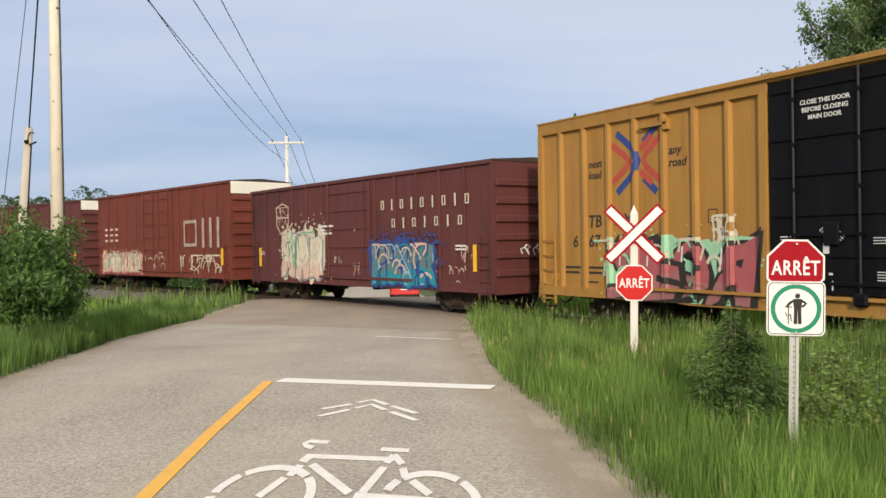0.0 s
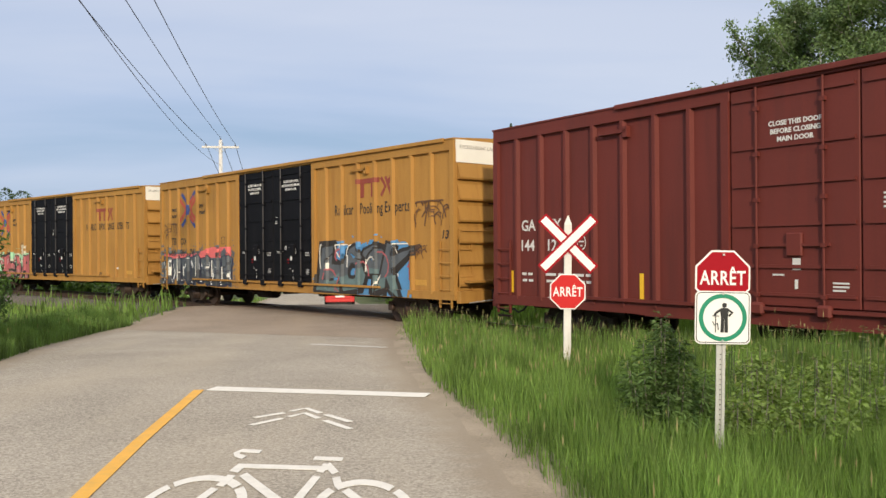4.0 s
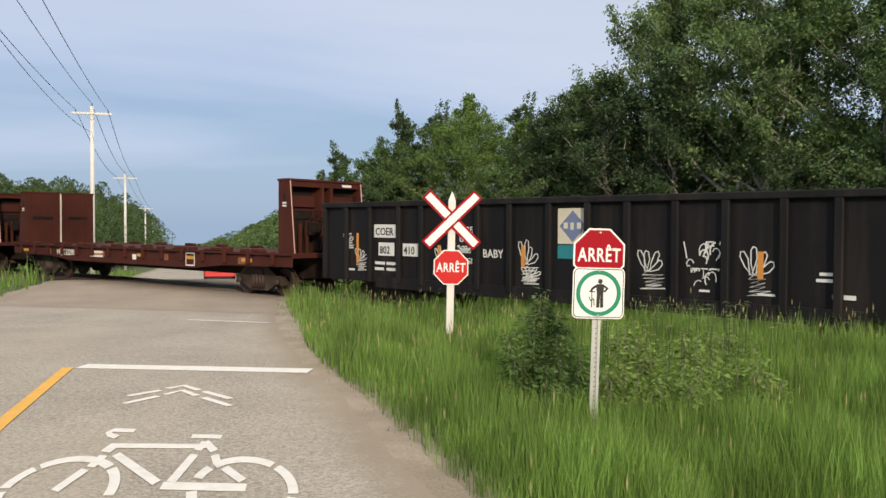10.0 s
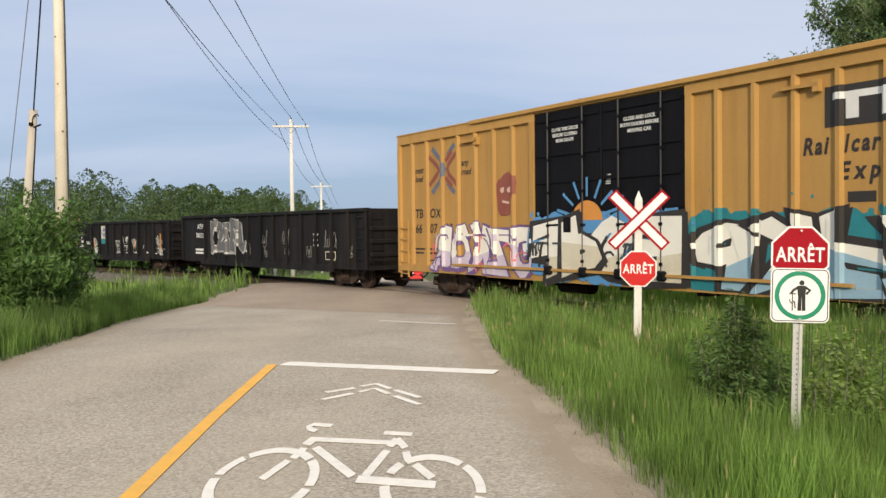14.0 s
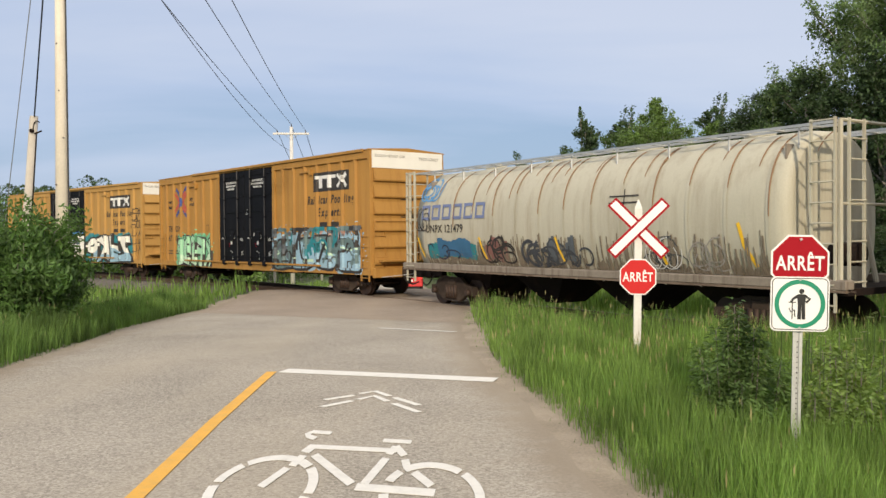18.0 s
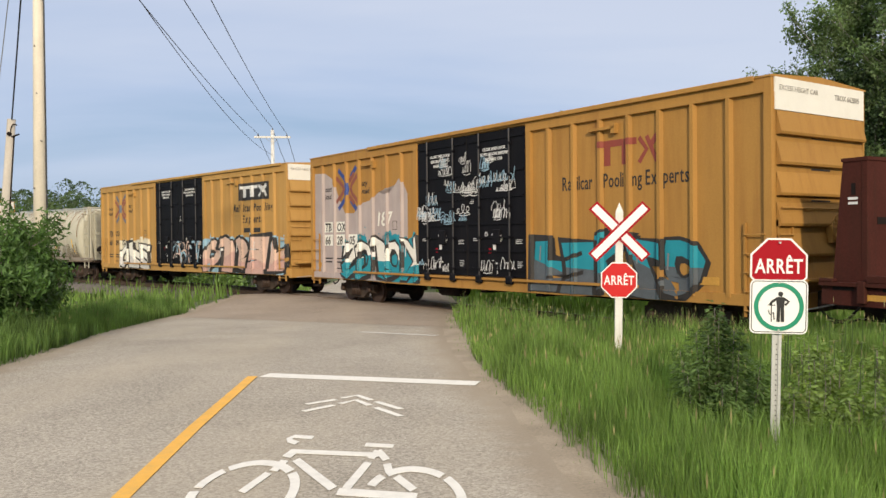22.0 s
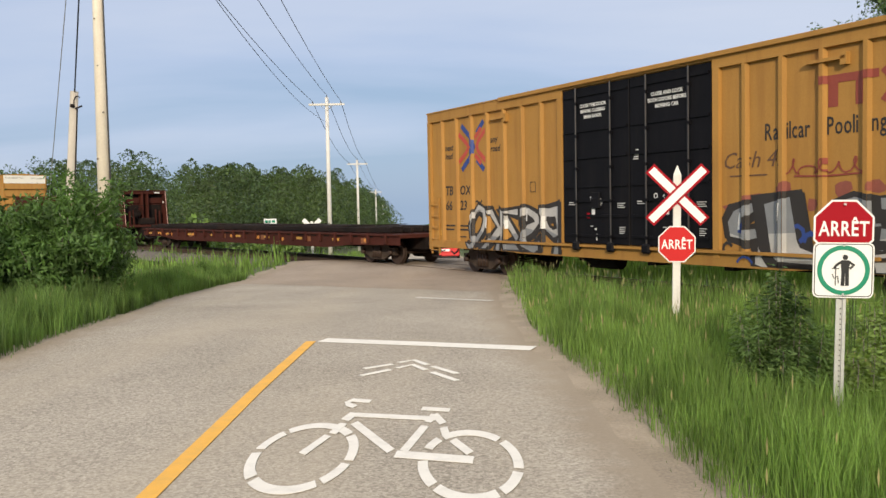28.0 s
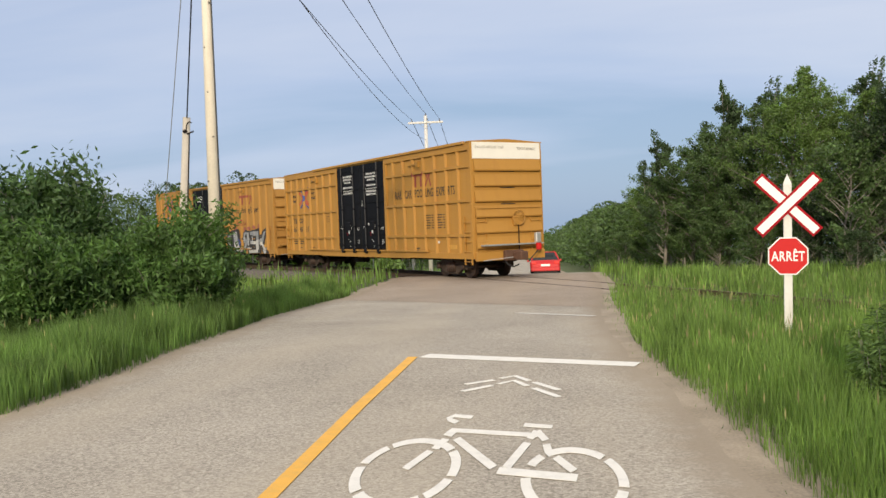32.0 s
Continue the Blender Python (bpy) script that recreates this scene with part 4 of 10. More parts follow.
def sprayed(car, build, mat, L, level=0, ribs=(), depth=0.0, name="graffiti", label="", y=HALF, slopes=True):
    """Spray paint on the panel, carried over the ribs that it meets. level orders the coats."""
    bm = bmesh.new()
    build(bm)
    if not bm.verts:
        bm.free()
        return
    bmesh.ops.triangulate(bm, faces=bm.faces[:])
    if ribs and min(v.co.y for v in bm.verts) < SILL_LOW:
        bmesh.ops.bisect_plane(bm, geom=bm.verts[:] + bm.edges[:] + bm.faces[:], plane_co=(0, SILL_LOW, 0), plane_no=(0, -1, 0), clear_outer=True)
    if not bm.verts:
        bm.free()
        return
    lo, hi = min(v.co.x for v in bm.verts), max(v.co.x for v in bm.verts)
    out = bm.copy()
    on_side(out, L, 0, 0, y + 0.004 + 0.0025 * level)

    def again(c, d):
        if c.verts:
            on_side(c, L, 0, 0, y + d + 0.004 + 0.0025 * level)
            me = bpy.data.meshes.new("coat")
            c.to_mesh(me)
            out.from_mesh(me)
            bpy.data.meshes.remove(me)
        c.free()
    for r0, r1 in ribs:
        if r1 < lo or r0 > hi:
            continue
        c = bm.copy()
        clip_x(c, r0, r1)
        again(c, depth)
        for r, way in ((r0, -1), (r1, 1)) if slopes else ():              # and down the sloping sides of the post
            c = bm.copy()
            cut = bmesh.ops.bisect_plane(c, geom=c.verts[:] + c.edges[:] + c.faces[:], plane_co=(r + way * 0.001, 0, 0), plane_no=(1, 0, 0))["geom_cut"]
            lift = 0.004 + 0.0025 * level
            for e in cut:
                if isinstance(e, bmesh.types.BMEdge) and min(v.co.z for v in e.verts) > 1e-5:
                    p, q = sorted(v.co.y for v in e.verts)
                    a_, b_ = L / 2 - r - way * (SLOPE + lift), L / 2 - r - way * lift * 0.6
                    out.faces.new([out.verts.new((X, yy, zz)) for X, yy, zz in ((a_, y + 0.002, p), (a_, y + 0.002, q), (b_, y + depth + lift, q), (b_, y + depth + lift, p))])
            c.free()
    if ribs and min(v.co.y for v in bm.verts) < 0.97:
        c = bm.copy()
        bmesh.ops.bisect_plane(c, geom=c.verts[:] + c.edges[:] + c.faces[:], plane_co=(0, 1.0, 0), plane_no=(0, 1, 0), clear_outer=True)
        again(c, 0.066)
    bm.free()
    return part(name, out, mat, car, label)


def blob(cx, cy, rx, ry, rnd, n=18, rough=0.18, sq=0.75):
    """A swollen uneven outline, somewhat square."""
    out = []
    ph = [rnd.uniform(0, 6.28) for _ in range(3)]
    for i in range(n):
        a = 2 * math.pi * i / n
        c, s = math.cos(a), math.sin(a)
        k = 1 + rough * (0.6 * math.sin(2 * a + ph[0]) + 0.5 * math.sin(3 * a + ph[1]) + 0.35 * math.sin(5 * a + ph[2]))
        out.append((cx + rx * k * math.copysign(abs(c) ** sq, c), cy + ry * k * math.copysign(abs(s) ** sq, s)))
    return out


def letter_strokes(x, y, w, h, rnd):
    """An unreadable wild-style sign: two upright bars with hooks and bends."""
    j = lambda v, k: v + rnd.uniform(-k, k)
    out = []
    lean = rnd.uniform(-0.18, 0.18)
    for i in range(2):
        u = 0.22 + 0.52 * i
        a = [(j(u, 0.12), j(0.02, 0.08)), (j(u + lean, 0.10), j(0.45, 0.15)), (j(u - lean, 0.10), j(0.78, 0.12)), (j(u + 0.25 * (1 - 2 * i), 0.14), j(0.96, 0.06))]
        if rnd.random() < 0.6:
            a.append((j(0.5, 0.22), j(0.62, 0.16)))
        if rnd.random() < 0.35:
            a.append((j(0.55, 0.3), j(0.25, 0.12)))
        out.append([(x + p * w, y + q * h) for p, q in a])
    return out


def block_letter(x, y, w, h, rnd):
    """An unreadable fat sign: a jagged block with notches, and cut lines inside it."""
    j = lambda v, k=0.06: v + rnd.uniform(-k, k)
    lean = rnd.uniform(-0.12, 0.14)
    low = [(-0.06, 0.0), (0.34, 0.0)]
    if rnd.random() < 0.75:
        d = rnd.uniform(0.18, 0.42)
        low += [(0.40, d), (0.58, d * 0.9)]
    low += [(0.66, 0.0), (1.05, 0.02)]
    right = [(0.98, 0.40)]
    if rnd.random() < 0.5:
        right += [(0.80, 0.50), (1.02, 0.62)]
    top = [(1.0, 1.0), (0.64, 1.04)]
    if rnd.random() < 0.7:
        d = rnd.uniform(0.62, 0.84)
        top += [(0.56, d), (0.42, d + 0.03)]
    top += [(0.34, 1.02), (-0.02, 0.97)]
    left = [(0.04, 0.62)]
    if rnd.random() < 0.4:
        left += [(0.20, 0.50), (-0.04, 0.38)]
    put = lambda p: (x + (p[0] + lean * (p[1] - 0.5)) * w, y + p[1] * h)
    outline = [put((j(p), j(q))) for p, q in low + right + top + left]
    cuts = []
    k = rnd.random()
    if k < 0.4:
        cuts.append([put((j(0.5), 0.44)), put((j(0.46), 0.56)), put((j(0.56), 0.66))])
    elif k < 0.75:
        cuts.append([put((0.24, j(0.5))), put((0.52, j(0.46))), put((0.76, j(0.56)))])
    else:
        cuts.append([put((0.3, j(0.3))), put((0.36, j(0.72)))])
        cuts.append([put((0.68, j(0.3))), put((0.62, j(0.66)))])
    return outline, cuts


def round_letter(x, y, w, h, rnd):
    """An unreadable swollen sign: a soft shape with a bite and a hook inside."""
    out = blob(x + w / 2, y + h / 2, w * 0.56, h * 0.52, rnd, 22, 0.12, 0.62)
    u, v = lambda k: x + w * k, lambda k: y + h * k
    k = rnd.choice((0, 1, 2))
    if k == 0:
        cuts = [[(u(0.30), v(0.72)), (u(0.66), v(0.76)), (u(0.62), v(0.60)), (u(0.34), v(0.56))], [(u(0.32), v(0.28)), (u(0.70), v(0.30)), (u(0.66), v(0.42))]]
    elif k == 1:
        cuts = [[(u(1.02), v(0.56)), (u(0.50), v(0.56)), (u(0.46), v(0.42)), (u(0.95), v(0.36))]]
    else:
        cuts = [[(u(0.42), v(0.02)), (u(0.44), v(0.34)), (u(0.62), v(0.34)), (u(0.62), v(0.0))], [(u(0.40), v(0.62)), (u(0.60), v(0.80))]]
    return out, cuts


def graffiti(car, a0, a1, b0, b1, letters, fill, outline, cloud, L, ribs, depth, seed, fat=0.30, shine=None, y=HALF, line=1.4, second=None, sign=block_letter):
    """A row of fat letters over a cloud: shade behind, fill in two colours, line, cuts and glints."""
    rnd = random.Random(seed)
    w, hgt = (a1 - a0) / letters, b1 - b0
    glyphs = []
    for i in range(letters):
        dy, k = rnd.uniform(-0.05, 0.05) * hgt, rnd.uniform(0.84, 1.0)
        glyphs.append(sign(a0 + i * w + 0.03 * w, b0 + 0.06 * hgt + dy, 0.93 * w, 0.86 * k * hgt, rnd))
    lw = 0.03 + 0.02 * line

    def cloud_b(bm):
        for i in range(letters * 3):
            cx = a0 + (i + 0.5) * w / 3
            poly(bm, blob(cx, (b0 + b1) / 2 + rnd.uniform(-0.06, 0.10) * hgt, w / 3 * rnd.uniform(0.6, 0.95), hgt * rnd.uniform(0.36, 0.50), rnd), 0.001)
        for i in range(letters * 42):              # mist, thinning out away from the letters
            d = abs(rnd.gauss(0, 0.16)) * hgt
            r = rnd.uniform(0.014, 0.06) * (1.2 - min(1, d / (0.5 * hgt)))
            cx = rnd.uniform(a0 - 0.1, a1 + 0.1)
            poly(bm, blob(cx, b1 - 0.12 * hgt + d * 1.1, r, r * rnd.uniform(0.8, 1.3), rnd, 7), 0.001)
            if i % 4 == 0:
                poly(bm, blob(rnd.choice((a0 - d, a1 + d)), rnd.uniform(b0, b1), r, r, rnd, 7), 0.001)
    if cloud:
        sprayed(car, cloud_b, cloud, L, 0, ribs, depth, "graffiti_cloud", y=y)
    for pts, cuts in glyphs:
        sprayed(car, lambda bm: poly(bm, [(p + 0.05, q - 0.06) for p, q in pts], 0.001), outline, L, 1, ribs, depth, "graffiti_shade", y=y)
    for pts, cuts in glyphs:
        sprayed(car, lambda bm: poly(bm, pts, 0.001), fill, L, 2, ribs, depth, "graffiti_letter", y=y)
        if second:
            lo, hi = min(q for p, q in pts), max(q for p, q in pts)
            cut, tilt = lo + (hi - lo) * rnd.uniform(0.25, 0.5), rnd.uniform(-0.4, 0.4)

            def lower(bm):
                poly(bm, pts, 0.001)
                bmesh.ops.triangulate(bm, faces=bm.faces[:])
                bmesh.ops.bisect_plane(bm, geom=bm.verts[:] + bm.edges[:] + bm.faces[:], plane_co=(pts[0][0] + w / 2, cut, 0), plane_no=(tilt, 1, 0), clear_outer=True)
            sprayed(car, lower, second, L, 3, ribs, depth, "graffiti_shading", y=y)
            mid = Vector((sum(p for p, q in pts) / len(pts), sum(q for p, q in pts) / len(pts)))
            for k in range(3):                     # loose bands of both colours inside the letter
                e, f = Vector(pts[rnd.randrange(len(pts))]), Vector(pts[rnd.randrange(len(pts))])
                bend = [tuple(mid.lerp(e, 0.8)), tuple(mid.lerp(e, 0.3).lerp(f, 0.3)), tuple(mid.lerp(f, 0.75))]
                wide = rnd.uniform(0.05, 0.11)
                sprayed(car, lambda bm: stroke(bm, bend, wide, 0.001), (fill, second, shine or second)[k], L, 3.4 + 0.15 * k, ribs, depth, "graffiti_band", y=y)
        sprayed(car, lambda bm: [stroke(bm, pts, lw, 0.001, True)] + [stroke(bm, c, lw * 0.9, 0.001) for c in cuts], outline, L, 4, ribs, depth, "graffiti_line", y=y)
        if shine:
            for k in (0, len(pts) // 2, len(pts) - 2):
                p, q = Vector(pts[k]), Vector(pts[(k + 1) % len(pts)])
                c = (Vector(pts[0]) + Vector(pts[len(pts) // 2])) / 2
                e, f = p.lerp(q, 0.2).lerp(c, 0.16), p.lerp(q, 0.7).lerp(c, 0.16)
                wide = 0.03 + 0.02 * rnd.random()
                sprayed(car, lambda bm: stroke(bm, [tuple(e), tuple(f)], wide, 0.001), shine, L, 5, ribs, depth, "graffiti_glint", y=y)


def swirls(car, a0, a1, b0, b1, n, mats, L, seed, w, y, ribs=(), depth=0.0):
    """Loose spray over a piece: short bent bands in turn of several colours, kept inside a box."""
    rnd = random.Random(seed)
    wide, high = min(1.0, a1 - a0), b1 - b0
    bands = [[] for _ in mats]
    for i in range(n):
        x, z = rnd.uniform(a0, a1), rnd.uniform(b0, b1)
        t, turn, pts = rnd.uniform(0.8, 2.4), rnd.uniform(-0.9, 0.9), []
        step = high * rnd.uniform(0.10, 0.22)
        for k in range(6):
            pts.append((min(max(x, a0), a1), min(max(z, b0), b1)))
            x, z, t = x + math.cos(t) * step * wide, z + math.sin(t) * step, t + turn
        if abs(pts[0][0] - pts[-1][0]) + abs(pts[0][1] - pts[-1][1]) > 0.08:
            bands[i % len(mats)].append(([p for k, p in enumerate(pts) if k == 0 or p != pts[k - 1]], w * rnd.uniform(0.6, 1.3)))
    for i, (mat, rows) in enumerate(zip(mats, bands)):
        sprayed(car, lambda bm: [stroke(bm, pts, wd, 0.001 + 0.0001 * q) for q, (pts, wd) in enumerate(rows)], mat, L, 5.5 + 0.4 * i, ribs, depth, "graffiti_band", y=y)


def letter_piece(car, n, a0, a1, b0, b1, fill, outline, seed, L, ribs=(), depth=0.0, y=HALF, cloud=None, second=None, shine=None, fat=0.05, line=0.06, tilt=7.0):
    """Fat sprayed shapes that lean on one another like interlocked letters that cannot be read, each with a shade, an outline, a fill in two colours and glints."""
    rnd = random.Random(seed)
    hgt = b1 - b0
    w = (a1 - a0) / n
    if cloud:
        def mist(bm):
            for i in range(n * 9):
                d = abs(rnd.gauss(0, 0.13)) * hgt
                r = rnd.uniform(0.015, 0.07) * (1.2 - min(1, d / (0.45 * hgt)))
                p = (rnd.uniform(a0 - 0.1, a1 + 0.1), b1 - 0.05 * hgt + d) if i % 4 else (rnd.choice((a0 - d, a1 + d)), rnd.uniform(b0, b1))
                poly(bm, blob(*p, r, r, rnd, 7), 0.001)
            for i in range(n * 3):
                poly(bm, blob(a0 + (i + 0.5) * w / 3, (b0 + b1) / 2, w * 0.30, hgt * rnd.uniform(0.52, 0.64), rnd, 14, 0.08), 0.001)
        sprayed(car, mist, cloud, L, 0, ribs, depth, "graffiti_cloud", y=y)
    signs = rnd.sample("RKEGSPZQJF", min(n, 10))
    for i, ch in enumerate(signs):
        turned, bow, wide, reach = rnd.choice(((-1, 1), (1, -1))), rnd.uniform(0.06, 0.14), rnd.uniform(1.02, 1.22), rnd.uniform(-0.10, 0.10)
        lean, up, grow = radians(rnd.uniform(-tilt, tilt)), rnd.uniform(-0.04, 0.04) * hgt, rnd.uniform(0.94, 1.06)

        def glyph(bm, extra, dx=0.0, dy=0.0, cut=None):
            t = text_bm(ch, 1.0, "LEFT", 0, fat + extra)
            core = text_bm(ch, 1.0, "LEFT", 0, fat)
            lo, hi = [min(v.co[k] for v in core.verts) for k in (0, 1)], [max(v.co[k] for v in core.verts) for k in (0, 1)]
            core.free()
            sx, sy = turned[0] * w * wide / (hi[0] - lo[0]), turned[1] * hgt * 0.94 * grow / (hi[1] - lo[1])
            c, q = math.cos(lean), math.sin(lean)
            for v in t.verts:
                p, r = (v.co.x - (lo[0] + hi[0]) / 2) * sx, (v.co.y - (lo[1] + hi[1]) / 2) * sy
                p += bow * w * math.sin(4.2 * r / hgt + 2 * i) + reach * w * (2 * r / hgt) ** 3      # the strokes swell, bow and run out in hooks
                r += 0.07 * hgt * math.sin(5.0 * p / w + i)
                v.co = (a0 + (i + 0.5) * w + p * c - r * q + dx, (b0 + b1) / 2 + up + p * q + r * c + dy, 0.001)
            if cut is not None:
                bmesh.ops.bisect_plane(t, geom=t.verts[:] + t.edges[:] + t.faces[:], plane_co=(a0 + (i + 0.5) * w, cut, 0), plane_no=(rnd.uniform(-0.4, 0.4), 1, 0), clear_outer=True)
            bmesh.ops.remove_doubles(t, verts=t.verts, dist=0.0005)
            me = bpy.data.meshes.new("letter")
            t.to_mesh(me)
            t.free()
            bm.from_mesh(me)
            bpy.data.meshes.remove(me)
        lv = 0.5 + (i % 2) * 4.2
        sprayed(car, lambda bm: glyph(bm, line, 0.05, -0.06), outline, L, lv, ribs, depth, "graffiti_shade", y=y)
        sprayed(car, lambda bm: glyph(bm, line), outline, L, lv + 1.0, ribs, depth, "graffiti_line", y=y)
        sprayed(car, lambda bm: glyph(bm, 0.0), fill, L, lv + 2.0, ribs, depth, "graffiti_letter", y=y)
        if second:
            sprayed(car, lambda bm: glyph(bm, 0.0, cut=b0 + hgt * rnd.uniform(0.3, 0.55)), second, L, lv + 3.0, ribs, depth, "graffiti_shading", y=y)
        if shine:
            x = a0 + (i + rnd.uniform(0.15, 0.35)) * w
            z = b0 + hgt * rnd.uniform(0.45, 0.7)
            sprayed(car, lambda bm: stroke(bm, [(x, z), (x + 0.03, z + 0.26 * hgt)], 0.045, 0.001), shine, L, 9.0, ribs, depth, "graffiti_glint", y=y)


def tag_scrawl(car, a0, a1, b0, b1, n, mat, L, seed, w=0.03, ribs=(), depth=0.0, y=HALF):
    """A quick unreadable hand: one running line of loops and tall hooks, n of them, and a flourish."""
    rnd = random.Random(seed)
    W, H = a1 - a0, b1 - b0
    pts, per = [], 9
    tall = [rnd.choice((0.5, 0.62, 1.0, 0.85)) for _ in range(n)]
    loop = [rnd.uniform(0.1, 0.55) * rnd.choice((1, 1, -1)) for _ in range(n)]
    lean = rnd.uniform(0.05, 0.25)
    for i in range(n * per + 1):
        k = min(i // per, n - 1)
        a = 2 * math.pi * (i - k * per) / per
        u = (i / per + loop[k] * math.sin(a)) / n
        v = tall[k] * 0.5 * (1 - math.cos(a)) + rnd.uniform(-0.03, 0.03)
        pts.append((a0 + W * (u * 0.92 + lean * v * H / W), b0 + H * v))
    sprayed(car, lambda bm: stroke(bm, pts, w, 0.001), mat, L, 4, ribs, depth, name="spray_tag", y=y)
    if rnd.random() < 0.6:
        k = rnd.uniform(0.1, 0.25)
        sprayed(car, lambda bm: stroke(bm, [(a0 + W * k, b0 - 0.12 * H), (a0 + W * 0.5, b0 - 0.2 * H), (a0 + W * 0.95, b0 - 0.1 * H)], w, 0.001), mat, L, 4, ribs, depth, name="spray_tag", y=y)


M_SLATEG = material("slate_spray_paint", (0.095, 0.11, 0.125), 0.5, 0, 0.25, 3, 40, 0)
M_TEALGREY = material("grey_green_spray_paint", (0.12, 0.185, 0.19), 0.5, 0, 0.25, 3, 40, 0)
M_NAVYG = material("navy_spray_paint", (0.018, 0.02, 0.05), 0.5, 0, 0.15, 3, 40, 0)
M_HAZEG = material("thin_silver_spray_paint", (0.13, 0.13, 0.135), 0.55, 0.1, 0.3, 3, 40, 0)
M_PALEG = material("pale_chrome_spray_paint", (0.46, 0.45, 0.43), 0.45, 0.1, 0.2, 3, 40, 0)
M_PURPLEG = material("purple_spray_paint", (0.16, 0.09, 0.24), 0.6, 0, 0.1, 3, 40, 0)
M_GREENG = material("green_spray_paint", (0.16, 0.45, 0.25), 0.55, 0, 0.1, 3, 40, 0)
M_SKYG = material("pale_blue_spray_paint", (0.28, 0.44, 0.55), 0.55, 0, 0.1, 3, 40, 0)
M_ROSEG = material("rose_spray_paint", (0.54, 0.34, 0.29), 0.55, 0, 0.1, 3, 40, 0)
M_ROSEPINK = material("faded_rose_spray_paint", (0.36, 0.15, 0.15), 0.6, 0, 0.15, 3, 40, 0)
M_BROWNTAG = material("brown_marker_paint", (0.12, 0.06, 0.03), 0.6, 0, 0.15, 3, 40, 0)
M_PALELILAC = material("pale_lilac_spray_paint", (0.56, 0.50, 0.60), 0.6, 0, 0.12, 3, 40, 0)
M_PALEMINT = material("pale_mint_spray_paint", (0.50, 0.68, 0.50), 0.6, 0, 0.12, 3, 40, 0)
M_PALEGREY = material("pale_grey_spray_paint", (0.55, 0.54, 0.52), 0.6, 0, 0.12, 3, 40, 0)
M_TURQG = material("turquoise_spray_paint", (0.015, 0.26, 0.33), 0.55, 0, 0.12, 3, 40, 0)

# -- high-cube boxcar --
LB = 18.65
DOOR0, DOOR1 = 6.92, 11.80                # doors, metres behind the front
TOP, FLOOR = 5.05, 1.02
RIBS_F = [(0.0, 0.16)] + [(a - 0.04, a + 0.04) for a in np.linspace(0.86, 6.0, 7)] + [(6.74, 6.90)]
RIBS_R = [(11.82, 11.98)] + [(a - 0.04, a + 0.04) for a in np.linspace(12.60, 17.70, 7)] + [(18.49, 18.65)]
RIBS_ALL = RIBS_F + RIBS_R
RIB_D = 0.085


M_RUSTY = material("brown_rusty_casting", (0.115, 0.058, 0.035), 0.85, 0.1, 0.3, 3, 40, 0.4, (0.05, 0.03, 0.022), 0.7, 4.0)
M_DARKROOF = material("tarred_brown_roof", (0.040, 0.026, 0.022), 0.8, 0, 0.25, 1.2, 30, 0.2, (0.07, 0.04, 0.03), 0.5, 1.2)
M_TRUCK = material("dusty_brown_cast_steel", (0.050, 0.037, 0.029), 0.85, 0.1, 0.3, 2.5, 40, 0.3, (0.10, 0.075, 0.055), 0.7, 2.2, False, 0.1, 0.2)
M_ROD = material("worn_black_rod_steel", (0.035, 0.034, 0.036), 0.4, 0.3, 0.2, 3, 40, 0.1, (0.05, 0.03, 0.02), 0.4, 2.0)


def hat_post(L, r0, r1, s, z0, z1, depth, slope):
    """An upright post of hat section on side s: flat crown between r0 and r1, sides that slope to the panel."""
    bm = bmesh.new()
    prof = [(r0 - slope, 0.0), (r0, depth), (r1, depth), (r1 + slope, 0.0)]
    ends = [[bm.verts.new((L / 2 - a, s * (HALF + d), z)) for a, d in prof] for z in (z0, z1)]
    for i in range(4):
        j = (i + 1) % 4
        bm.faces.new((ends[0][i], ends[0][j], ends[1][j], ends[1][i]))
    bm.faces.new(ends[0][::-1]), bm.faces.new(ends[1])
    bmesh.ops.recalc_face_normals(bm, faces=bm.faces)
    return bm


